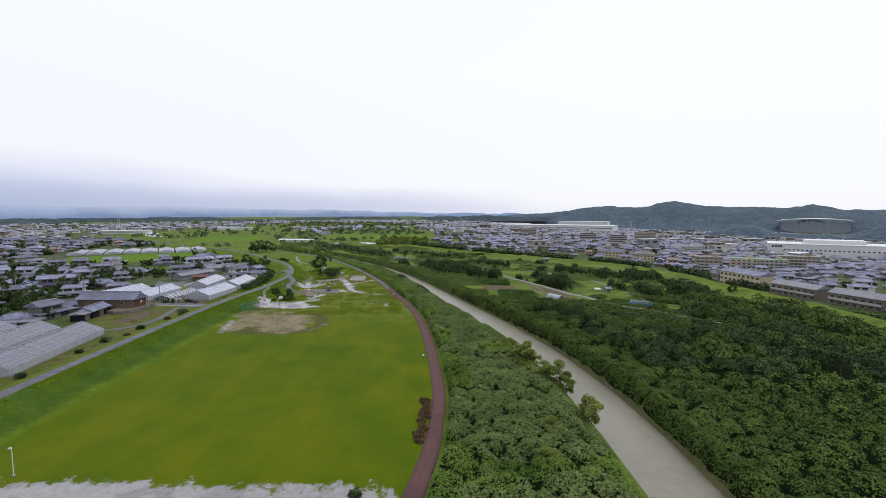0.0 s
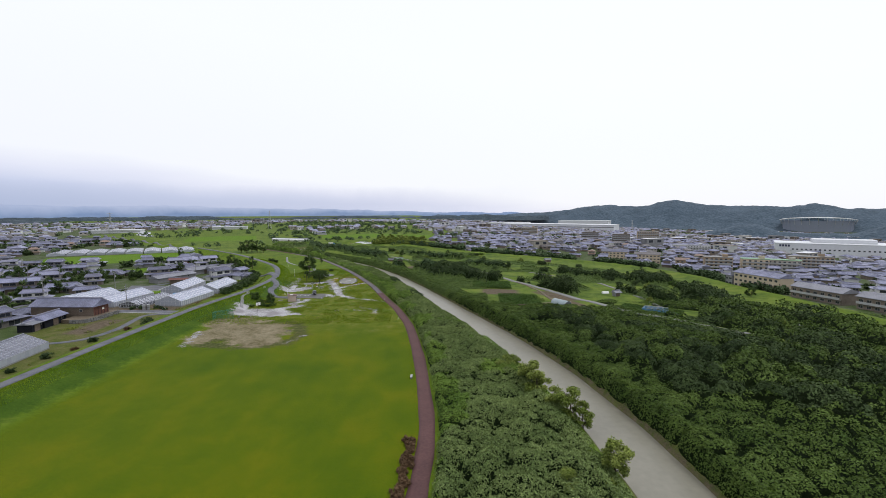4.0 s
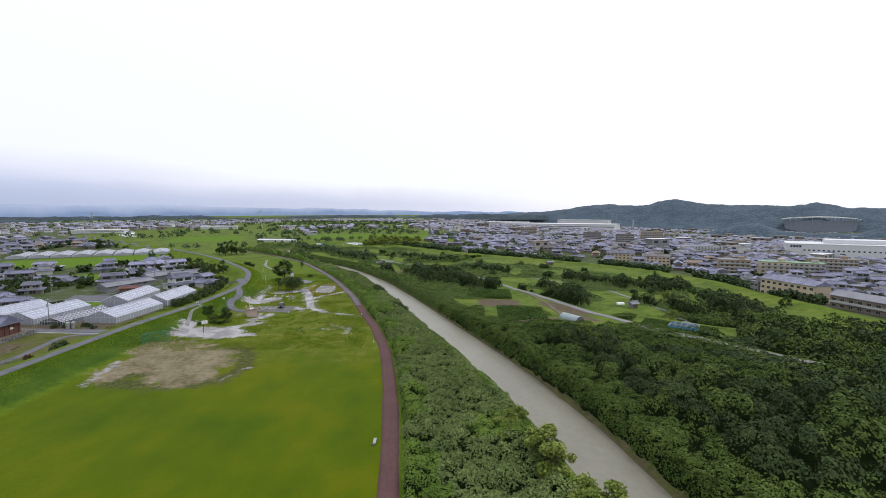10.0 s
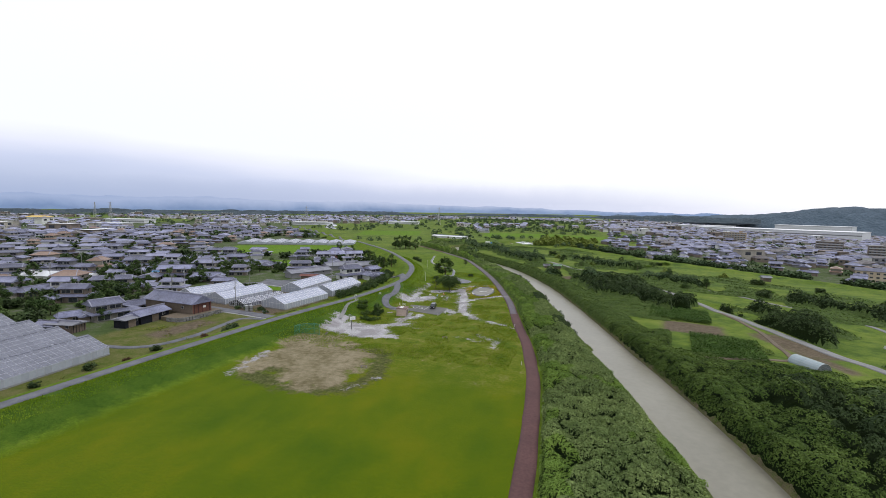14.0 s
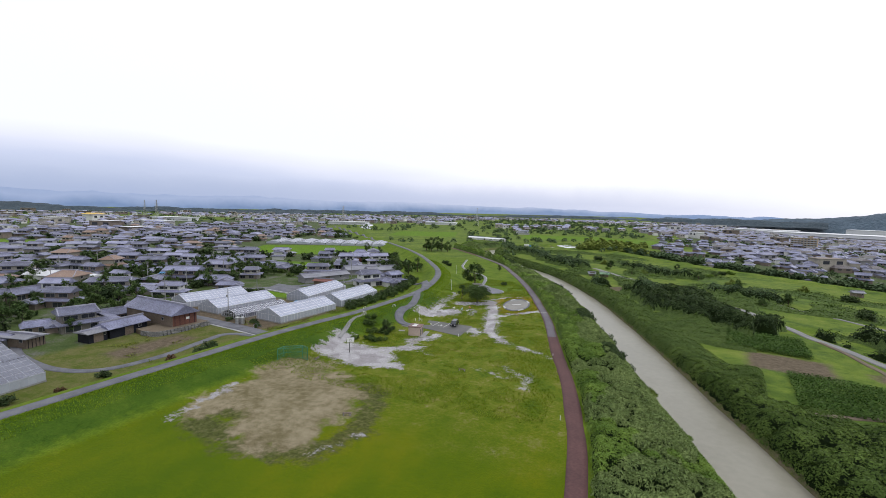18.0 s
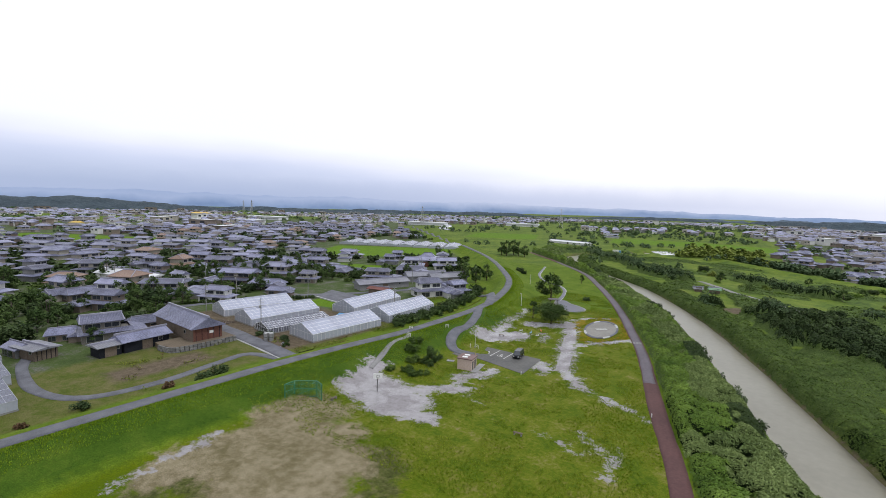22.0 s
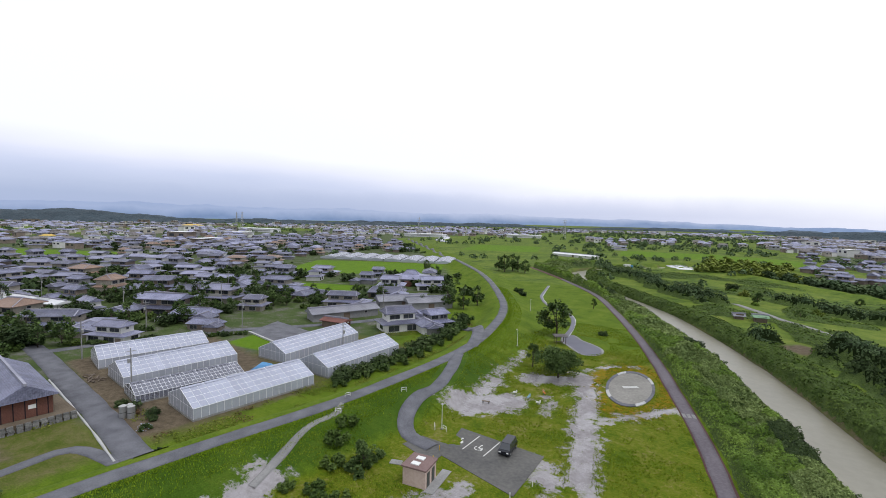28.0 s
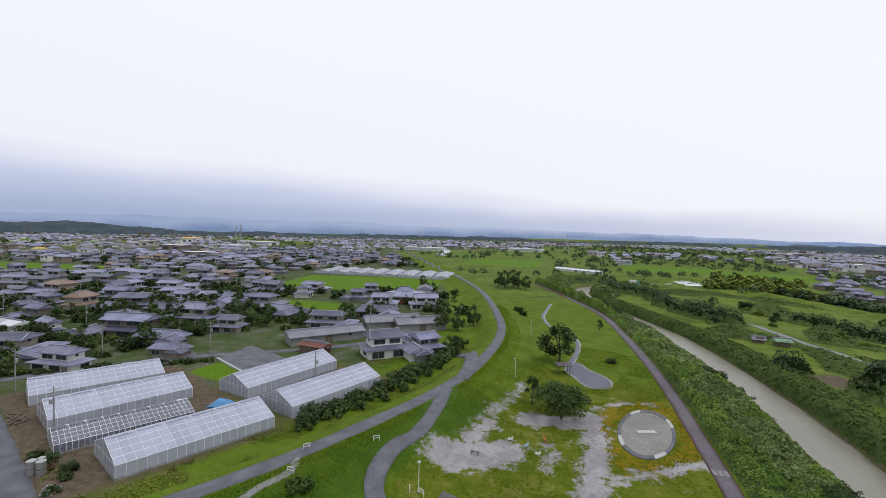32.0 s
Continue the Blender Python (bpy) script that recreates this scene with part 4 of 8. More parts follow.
# ---- trees ----
def tree_meshes(name, tall, wide, leaf, mat, seed, clumps=26, per=170, bottom=0.3, squash=0.8):
    """Trunk with limbs, and a crown of many leaves in uneven clumps."""
    r = np.random.default_rng(seed)
    t = Build()
    z0 = tall * bottom
    t.bar((0, 0, -0.3), (tall * 0.02, 0, z0 * 1.05), 0.035 * tall, 0, 8, 0.022 * tall)
    t.bar((tall * 0.02, 0, z0), (0, tall * 0.03, tall * 0.8), 0.022 * tall, 0, 7, 0.006 * tall)
    pts = []
    for k in range(clumps):
        u, w = r.random(), r.uniform(0, 6.283)
        zz = z0 + (tall - z0) * (0.08 + 0.9 * u)
        rr = wide * math.sin(math.pi * min(0.97, 0.2 + 0.78 * u)) ** 0.7 * math.sqrt(r.uniform(0.15, 1.0))
        c = np.array([math.cos(w) * rr, math.sin(w) * rr, zz])
        if k % 2 == 0:
            t.bar((tall * 0.015, 0, z0 * (0.8 + 0.6 * u)), tuple(c), 0.011 * tall, 0, 5, 0.004 * tall)
        s = wide * r.uniform(0.24, 0.42)
        d = r.normal(size=(per, 3))
        d /= np.linalg.norm(d, axis=1)[:, None]
        pts.append(c + d * s * (r.random((per, 1)) ** 0.45) * (1, 1, squash))
    v, q = leaves(np.concatenate(pts), leaf, 0.35, 1.0, r)
    return t.mesh("trunk", M_BARK), np_mesh("crown", v, q, mat)


def bush_mesh(name, wide, tall, leaf, mat, seed, per=90, clumps=14):
    r = np.random.default_rng(seed)
    pts = []
    for k in range(clumps):
        w, rr = r.uniform(0, 6.283), wide * math.sqrt(r.random()) * 0.75
        c = np.array([math.cos(w) * rr, math.sin(w) * rr, tall * r.uniform(0.15, 0.75) * (1.1 - rr / wide * 0.6)])
        d = r.normal(size=(per, 3))
        d /= np.linalg.norm(d, axis=1)[:, None]
        pts.append(c + d * min(wide, tall) * r.uniform(0.25, 0.4) * (r.random((per, 1)) ** 0.4))
    p = np.concatenate(pts)
    p[:, 2] = np.maximum(p[:, 2], 0.05)
    v, q = leaves(p, leaf, 0.35, 1.0, r)
    return np_mesh(name, v, q, mat)


TREES = {
    "oak": tree_meshes("oak", 6.0, 5.0, 0.2, L_TREE, 1, 40, 230, 0.3, 0.62),
    "round": tree_meshes("round", 6.0, 3.0, 0.29, L_TREE, 2, 24, 62, 0.25),
    "tall": tree_meshes("tall", 9.0, 3.0, 0.36, L_TREE, 3, 28, 58, 0.15, 1.1),
    "willow": tree_meshes("willow", 5.5, 2.8, 0.22, L_WILLOW, 4, 22, 160, 0.15),
    "slim": tree_meshes("slim", 4.6, 1.3, 0.18, L_TREE, 5, 14, 110, 0.25, 1.2),
}
BUSHES = {
    "dark": bush_mesh("leaves", 1.6, 1.7, 0.18, L_BUSH, 21, 60),
    "green": bush_mesh("leaves", 1.7, 1.6, 0.19, L_TREE, 22, 60),
    "willow": bush_mesh("leaves", 2.4, 3.0, 0.2, L_WILLOW, 23, 120, 16),
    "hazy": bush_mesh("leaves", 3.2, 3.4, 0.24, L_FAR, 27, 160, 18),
    "big": bush_mesh("leaves", 3.2, 3.4, 0.27, L_BUSH, 24, 100, 18),
    "fresh": bush_mesh("leaves", 1.8, 1.5, 0.18, L_MID, 28, 80),
    "brown": bush_mesh("leaves", 1.2, 1.1, 0.13, L_BROWN, 25),
    "vine": bush_mesh("leaves", 2.6, 2.2, 0.2, L_KUDZU, 26, 120, 16),
}
TREE_LABEL = {
    "oak": "broad dark green park tree with a spreading crown", "round": "rounded dark green tree with a short trunk", "tall": "tall dense dark green tree",
    "willow": "yellow-green willow tree beside the water", "slim": "slim young tree with sparse green leaves",
}
BUSH_LABEL = {
    "fresh": "loose bright green bush on the grassy mound",
    "dark": "clipped dark green rounded shrub", "green": "loose green shrub in the grass", "willow": "yellow-green willow bush on the river bank", "big": "large dark green bush clump",
    "brown": "rusty brown withered bush beside the red path", "vine": "bright green bush overgrown with vines",
}


JOINED = {}


def bush_joined(name, kind, x, y, scale=1.0, turn=0.0, z=None):
    JOINED.setdefault((name, kind), []).append((x, y, float(height(x, y)) if z is None else z, scale, radians(turn)))


def lay_joined(labels):
    """One mesh for each kind of the shrubs that nobody could count."""
    for (name, kind), rows in JOINED.items():
        me = BUSHES[kind]
        co = np.empty(len(me.vertices) * 3, np.float32)
        me.vertices.foreach_get("co", co)
        quads = co.reshape(-1, 4, 3)[::9]
        mid = quads.mean(1, keepdims=True)
        quads = mid + (quads - mid) * 2.6
        out = []
        for x, y, z, s, a in rows:
            c, n = math.cos(a), math.sin(a)
            out.append((quads @ np.array([[c, n, 0], [-n, c, 0], [0, 0, 1]]) * s + (x, y, z)).reshape(-1, 3))
        v = np.concatenate(out)
        tagged(put(name, np_mesh(name, v, np.arange(len(v)).reshape(-1, 4), me.materials[0])), labels[name], "shrubs", kind="stuff")


def tree(kind, x, y, scale=1.0, turn=0.0, sink=0.0, label="", group=""):
    m = pose(x, y, float(height(x, y)) - sink, 0, 0, turn)
    ob = thing("tree", m, label or TREE_LABEL[kind], "tree", group)
    ob.scale = (scale, scale, scale)
    put("trunk", TREES[kind][0], ob)
    put("crown", TREES[kind][1], ob)
    return ob


def bush(kind, x, y, scale=1.0, turn=0.0, label="", group="", sink=0.0):
    ob = put("bush", BUSHES[kind], None, pose(x, y, float(height(x, y)) - sink, 0, 0, turn))
    ob.scale = (scale, scale, scale * 0.95)
    return tagged(ob, label or BUSH_LABEL[kind], "bush", group)


tree("oak", -52.7, 270, 1.08, 20)
tree("round", -67.0, 307, 1.75, 70)
tree("slim", -60.5, 273.5, 1.25, 30, label="small leaning green tree beside the broad park tree")
bush("dark", -55.4, 317, 1.1, 0)
tree("slim", -71, 360, 0.9, 10)
tree("slim", -83, 345, 0.6, 40)
for k, (x, y, s) in enumerate([(-168, 462, 1.1), (-160, 455, 1.3), (-153, 462, 1.2), (-160, 468, 1.3), (-146, 458, 1.0)]):
    tree("tall", x, y, s, k * 70, group="clump of trees by the embankment")
bush("big", -112, 376, 0.9, 30)
bush("big", -107, 370, 0.7, 80)
# shrubs on the mound beside the parking lot
for k, (x, y, s, kd) in enumerate([(-65, 213.5, 1.2, "fresh"), (-61.5, 214.5, 1.4, "green"), (-68.5, 217, 1.3, "fresh"), (-58.5, 208.5, 0.9, "fresh"), (-66, 206, 0.8, "fresh"), (-60, 206.5, 0.9, "fresh"), (-62, 219, 1.0, "green"), (-70, 221, 1.2, "fresh"), (-62.5, 208, 1.0, "fresh")]):
    bush(kd, x, y, s, k * 47)
tree("round", -61.8, 216, 0.62, 15, label="small dense dark green tree on the mound")
# trees and hedges north of the greenhouses
for k, (x, y, s, kd) in enumerate([(-118, 322, 0.95, "tall"), (-124, 330, 1.1, "tall"), (-112, 335, 0.9, "tall"), (-127, 316, 0.8, "round"), (-131, 345, 0.7, "tall"), (-150, 360, 0.8, "tall"), (-175, 395, 0.8, "tall"), (-186, 405, 0.9, "round"), (-205, 425, 0.8, "tall"), (-112, 324, 0.8, "tall")]):
    tree(kd, x, y, s, k * 55, label="tall dark garden tree beside the houses", group="trees along the village edge")
for k in range(34):
    y_ = 236 + k * 2.2
    bush("dark" if k % 3 else "green", float(at_y(BANK_ROAD, y_)) - 12.5 - 1.6 * (k % 3), y_, 1.2 + 0.7 * ((k * 7) % 5) / 4, k * 37, "dark green hedge shrub below the embankment", "hedge below the embankment")
for k in range(6):
    bush("dark", -101 - 1.6 * k, 285 + 2.2 * k, 1.1, k * 50, "dark green garden hedge shrub", "hedge below the embankment")
# rounded shrubs along the foot of the embankment, beside the lane
for k, (x, y, s) in enumerate([(-94, 172, 1.2), (-91.5, 178, 1.5), (-93.5, 182, 1.3), (-95.5, 158, 1.0), (-95, 150, 0.9), (-97, 143, 1.1), (-97, 132, 0.8), (-96.5, 112, 0.9), (-95, 98, 0.8), (-87, 199.8, 0.4), (-112, 204.5, 0.9), (-109, 205.6, 1.0), (-106.5, 204.6, 0.8), (-104, 206.2, 0.9), (-101.5, 205, 0.7)]):
    bush("dark" if k % 4 else "brown", x, y, s, k * 61, "rounded dark green shrub below the embankment" if k % 4 else "reddish brown rounded shrub below the embankment")
# rusty weeds at the edge of the red path
for k in range(12):
    y_ = 76 + k * 1.55
    bush("brown", float(at_y(RED_PATH, y_)) - 2.3 - 0.3 * (k % 3), y_, 0.75 + 0.1 * (k % 4), k * 33, group="withered bushes beside the path")
bush("dark", -9.5, 61.5, 0.7, 0)
# willows and bushes along the water's edge
rb = np.random.default_rng(31)
for k, y_ in enumerate(np.arange(58, 440, 7.0)):
    e_ = rb.uniform(-11.0, -7.5)
    kd = ("willow", "big", "vine", "big")[int(rb.integers(0, 4))] if y_ > 210 else ("willow", "vine", "big")[int(rb.integers(0, 3))]
    x_ = float(at_y(RIVER, y_)) + e_
    if 330 < y_ < 400 or y_ < 210 and k % 3 == 0:
        bush(kd, x_, y_, rb.uniform(0.45, 0.75), rb.uniform(0, 360), group="bushes along the river", sink=0.8)
for k, (x, y, s) in enumerate([(31.2, 82, 0.9), (19, 66, 0.7), (23, 78, 0.6), (30.7, 100.6, 1.0), (28.7, 104, 0.8), (32, 97.5, 0.7), (27, 111, 1.0), (26.8, 115.2, 1.1), (22.8, 124.2, 0.8), (25.5, 128, 0.6)]):
    tree("willow", x, y, s, k * 80, 0.4)
for k, y_ in enumerate(np.arange(30, 420, 26.0)):
    x_ = float(at_y(RIVER, y_)) + rb.uniform(9, 14)
    bush("vine", x_, y_ + rb.uniform(-8, 8), rb.uniform(0.5, 0.9), rb.uniform(0, 360), group="bushes on the eastern bank", sink=0.3)
for k, y_ in enumerate(np.arange(214, 326, 6.5)):
    bush(("big", "big", "dark", "big")[k % 4], float(at_y(RIVER, y_)) - 9.6 + rb.uniform(-1.6, 1.0), y_ + rb.uniform(-1.5, 1.5), rb.uniform(0.55, 0.9) * (1.6 if k % 4 == 2 else 1), rb.uniform(0, 360), "dark green bush leaning over the river bank", "bushes along the river", 0.4)
# trees of the eastern flood plain
for k in range(90):
    y_ = rb.uniform(40, 520)
    e_ = rb.uniform(24, 150) if y_ < 205 else rb.uniform(60, 190)
    x_ = float(at_y(RIVER, y_)) + e_
    if float(fields_e(np.array(x_), np.array(y_))) > -3 or float(far_from("levee", x_, y_)) < 7 or x_ > 188:
        continue
    kd = ("big", "round", "big", "willow", "vine")[int(rb.integers(0, 5))]
    if kd == "round":
        tree("round", x_, y_, rb.uniform(0.6, 1.0), rb.uniform(0, 360), 0.5, group="trees of the flood plain")
    else:
        bush(kd, x_, y_, rb.uniform(0.7, 1.5), rb.uniform(0, 360), group="bushes of the flood plain")
# pale willows round the northern pool
for k in range(60):
    bush_joined("pool_willows", "willow", -30 + rb.uniform(-26, 40), 622 + rb.uniform(-40, 44), rb.uniform(1.6, 2.8), rb.uniform(0, 360))
# a belt of dark trees behind the levee, with gaps
for k in range(230):
    t_ = rb.random()
    p_ = LEVEE[int(t_ * 0.66 * (len(LEVEE) - 1))]
    if vnoise(p_[0], p_[1], 45) > 0.3:
        o_ = rb.uniform(13, 24)
        bush_joined("levee_shrubs", "hazy", p_[0] + o_ * 0.75, p_[1] + o_ * 0.7, rb.uniform(1.0, 1.9), rb.uniform(0, 360))

# rough dry weeds and low plants in the yards below the embankment
yr = np.random.default_rng(61)
yx, yy = yr.uniform(-122, -85, 150000), yr.uniform(100, 305, 150000)
rd_ = far_from("road", yx, yy)
yk = (rd_ > 6.5) & (rd_ < 34) & (yx < at_y(BANK_ROAD, yy)) & (vnoise(yx, yy, 4.0) + 0.5 * vnoise(yx, yy, 1.5) > 0.78 + 0.4 * (yy < 200))
for gx0, gx1, gy0, gy1 in ((-134, -93, 206, 235), (-122, -92.6, 236, 266), (-170, -99, 100, 158)):
    yk &= ~((yx > gx0) & (yx < gx1) & (yy > gy0) & (yy < gy1))
yk &= near(yx, yy, np.array([(-84, 197.5), (-108, 200.3), (-139, 203.5)])) > 3.0
yk &= near(yx, yy, np.array([(-89, 196), (-100, 193.5), (-100, 186), (-98, 172), (-101, 160), (-112, 156), (-128, 158)])) > 1.6
yk &= near(yx, yy, np.array([(-76, 270), (-81, 282), (-88, 293), (-95, 297), (-106, 300)])) > 2.2
yx, yy = yx[yk], yy[yk]
yp = np.column_stack([yx, yy, height(yx, yy) + yr.uniform(0.02, 0.45, len(yx))])
ym = vnoise(yx + 40, yy, 6.0) + 0.2 * yr.random(len(yx)) > 0.82
for nm, kk, mt, lb in (("yard_weeds", ym, L_BROWN, "rusty brown dry weeds in the yards below the embankment"), ("yard_grass", ~ym, leafy("olive_weeds", (0.1, 0.14, 0.014), (0.2, 0.22, 0.04), 0.4), "rough olive green weeds in the yards below the embankment")):
    yv, yq = leaves(yp[kk], 0.13, 0.3, 1.3, yr)
    tagged(put(nm, np_mesh(nm, yv, yq, mt)), lb, "weeds", kind="stuff")

# tufts of weedy grass over the northern park
tr = np.random.default_rng(81)
tx, ty = tr.uniform(-74, -8, 130000), tr.uniform(176, 330, 130000)
tk = (capsules(tx, ty, PALE) < 0.6) & (tx < at_y(RED_PATH, ty) - 1.7) & (far_from("road", tx, ty) > 6) & (far_from("ramp", tx, ty) > 2.6) & (vnoise(tx, ty, 5.0) + 0.6 * vnoise(tx, ty, 1.6) > 0.62)
tk &= np.hypot((tx + 37.7) / 5.2, (ty - 273.8) / 12) > 1.02
tk &= ~((tx > -62) & (tx < -40) & (ty > 216) & (ty < 236)) & (np.hypot((tx + 58) / 8.5, (ty - 301) / 11) > 1) & (near(tx, ty, np.array([(-64.5, 309), (-71.5, 336), (-86, 352), (-99.5, 374)])) > 1.6)
tx, ty = tx[tk], ty[tk]
tv, tq = blades(np.column_stack([tx, ty, height(tx, ty)]), 0.2, 0.09, tr)
tagged(put("park_grass", np_mesh("park_grass", tv, tq, leafy("weedy_park_grass", (0.12, 0.2, 0.01), (0.24, 0.29, 0.03), 0.35))), "tufts of yellow-green weedy grass in the park", "grass", kind="stuff")


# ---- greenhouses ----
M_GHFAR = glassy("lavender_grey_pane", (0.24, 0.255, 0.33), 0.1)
def greenhouse(a, b, half, eave, ridge, pane, label, bays=16, bare=False, group="greenhouses", detail=True, bars=None):
    """A gabled glasshouse with its ridge from a to b."""
    a, b = Vector(a), Vector(b)
    d = b - a
    ln, turn = d.length, math.degrees(math.atan2(d.y, d.x))
    c = (a + b) / 2
    top = thing("greenhouse", pose(c.x, c.y, 0.02, 0, 0, turn), label, "greenhouse", group)
    step, x0 = ln / bays, -ln / 2
    put("sill", Build().box(-ln / 2 - 0.1, -half - 0.1, -0.3, ln / 2 + 0.1, half + 0.1, 0.3).mesh("sill", M_CONC), top, label="low concrete sill")
    f = Build()
    for s in (-1, 1):
        f.bar((-ln / 2, s * half, eave), (ln / 2, s * half, eave), 0.06)
        for q in (0.25, 0.5, 0.75):
            f.bar((-ln / 2, s * half * q, ridge + (eave - ridge) * q + 0.05), (ln / 2, s * half * q, ridge + (eave - ridge) * q + 0.05), 0.035, 0, 4)
        for k in range(bays + 1):
            x = x0 + k * step
            f.bar((x, s * half, 0), (x, s * half, eave), 0.05, 0, 4)
            f.bar((x, s * half, eave + 0.03), (x, 0, ridge + 0.03), 0.05, 0, 4)
    f.bar((-ln / 2, 0, ridge), (ln / 2, 0, ridge), 0.09)
    for x in (-ln / 2, ln / 2):
        for k in range(-3, 4):
            y = half * k / 3.5
            f.bar((x, y, 0), (x, y, ridge - (ridge - eave) * abs(y) / half), 0.04, 0, 4)
        f.bar((x, -half, eave), (x, half, eave), 0.04, 0, 4)
    put("frame", f.mesh("frame", bars or (M_GHFRAME if detail else M_GHSIDE)), top, label="white metal glazing bars")
    slope, wall = Build(), Build()
    dy, dz = -half, -(ridge - eave)
    ll = math.hypot(dy, dz)
    slope.box(0.03, 0, -0.012, step - 0.03, ll - 0.05, 0.012)
    wall.box(0.04, -0.012, 0.32, step - 0.04, 0.012, eave - 0.06)
    sm, wm = slope.mesh("pane", pane), wall.mesh("side_pane", M_GHSIDE if not bare else pane)
    tilt = math.degrees(math.atan2(ridge - eave, half))
    for s in (-1, 1):
        for k in range(bays):
            x = x0 + k * step
            m = pose(x, -half * 1.0, eave + 0.05, tilt, 0, 0) if s < 0 else pose(x + step, half, eave + 0.05, tilt, 0, 180)
            put("pane", sm, top, m)
            if detail:
                put("side_pane", wm, top, pose(x, s * half, 0))
    for x in (-ln / 2 - 0.02, ln / 2 + 0.02):
        g = Build()
        g.face([(x, -half, 0.32), (x, half, 0.32), (x, half, eave), (x, 0, ridge - 0.02), (x, -half, eave)])
        put("gable", g.mesh("gable", M_GHSIDE if not bare else M_GHBARE), top, label="hazy glazed gable wall")
    if detail:
        for s in (-1, 1):
            for k in range(0, bays - 2, 3):
                v = Build().box(0.1, -0.5, -0.03, step * 2.6, 0.0, 0.03)
                put("vent", v.mesh("vent", pane), top, pose(x0 + k * step, s * 0.02, ridge + 0.14, tilt if s < 0 else -tilt, 0, 0) if s < 0 else pose(x0 + k * step + step * 2.6, 0.02, ridge + 0.14, tilt, 0, 180))
    # the crop block reuses the leaf bed's shade-dark colour
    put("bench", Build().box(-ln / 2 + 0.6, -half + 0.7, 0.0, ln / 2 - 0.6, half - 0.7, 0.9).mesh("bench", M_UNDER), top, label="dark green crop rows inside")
    return top


greenhouse((-144.1, 210.9, 0), (-139.6, 234, 0), 5.4, 2.2, 4.3, M_GH, "long white-paned greenhouse beside the village lane", 18)
greenhouse((-127.2, 209.0, 0), (-124.6, 232.3, 0), 5.4, 2.2, 4.4, M_GH, "long white-paned greenhouse in the middle of the row", 18)
greenhouse((-115.2, 207.0, 0), (-111.9, 227, 0), 4.2, 1.6, 2.9, M_GHN, "low dusty greenhouse with close-set glazing bars", 26, True)
greenhouse((-101.0, 209.6, 0), (-98.5, 233.7, 0), 5.6, 2.2, 4.4, M_GH, "long white-paned greenhouse below the embankment", 18)
greenhouse((-114.4, 238.0, 0), (-116, 264.1, 0), 5.0, 2.4, 4.6, M_GH, "white-paned greenhouse beside a rusty red shed", 18)
greenhouse((-98.6, 237.6, 0), (-98.7, 262, 0), 5.0, 2.4, 4.6, M_GH, "white-paned greenhouse with dirty streaks on its roof", 18)
for k, (x0, y0, x1, y1) in enumerate([(-109.4, 151, -105.5, 112), (-125, 153.6, -120, 108), (-139.6, 155.4, -134, 106), (-155.4, 157.2, -149, 104)]):
    greenhouse((x0, y0, 0), (x1, y1, 0), 6.2, 2.0, 4.6, M_GHN, "hazy grey ribbed greenhouse standing in a tight row", 26, group="grey greenhouses", bars=M_GHGREY)
for k in range(8):
    x, y = -318 + k * 14.0, 436 + k * 4.5
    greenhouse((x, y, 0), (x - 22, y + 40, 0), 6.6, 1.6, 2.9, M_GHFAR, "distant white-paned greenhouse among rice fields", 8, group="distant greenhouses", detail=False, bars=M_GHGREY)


# ---- houses ----
def hip_roof(w, d, z, rise, over, ridge=0.45, thick=0.2):
    """A roof with its ridge along x; ridge is the ridge's share of the width: 1 gives gables."""
    b = Build()
    x, y, r = w / 2 + over, d / 2 + over, (w / 2 + over) * ridge
    lo = [(-x, -y, z), (x, -y, z), (x, y, z), (-x, y, z)]
    hi = [(p[0], p[1], z + thick) for p in lo]
    a, c = (-r, 0, z + rise + thick), (r, 0, z + rise + thick)
    b.face(lo[::-1])
    for k in range(4):
        b.face([lo[k], lo[(k + 1) % 4], hi[(k + 1) % 4], hi[k]])
    b.face([hi[0], hi[1], c, a])
    b.face([hi[2], hi[3], a, c])
    b.face([hi[1], hi[2], c])
    b.face([hi[3], hi[0], a])
    return b


def skirt_roof(w, d, w2, d2, z, rise, over, thick=0.15):
    b = Build()
    x, y = w / 2 + over, d / 2 + over
    lo = [(-x, -y, z), (x, -y, z), (x, y, z), (-x, y, z)]
    hi = [(p[0], p[1], z + thick) for p in lo]
    t = [(-w2 / 2, -d2 / 2, z + rise), (w2 / 2, -d2 / 2, z + rise), (w2 / 2, d2 / 2, z + rise), (-w2 / 2, d2 / 2, z + rise)]
    b.face(lo[::-1])
    for k in range(4):
        j = (k + 1) % 4
        b.face([lo[k], lo[j], hi[j], hi[k]])
        b.face([hi[k], hi[j], t[j], t[k]])
    return b


M_RIDGE = surface("pale_ridge_mortar_and_tiles", (0.2, 0.2, 0.26), (0.36, 0.36, 0.43), 3, 0.7, 0.2, 6, 0.5, vary=0.25)


def ridge_caps(w, z, rise, over, ridge, d):
    r, x, y = (w / 2 + over) * ridge, w / 2 + over, d / 2 + over
    b = Build().box(-r - 0.25, -0.2, z + rise + 0.1, r + 0.25, 0.2, z + rise + 0.55)
    if ridge < 0.97:
        for sx in (-1, 1):
            for sy in (-1, 1):
                b.bar((sx * r, 0, z + rise + 0.3), (sx * x * 0.98, sy * y * 0.98, z + 0.28), 0.14, 0, 4)
    return b


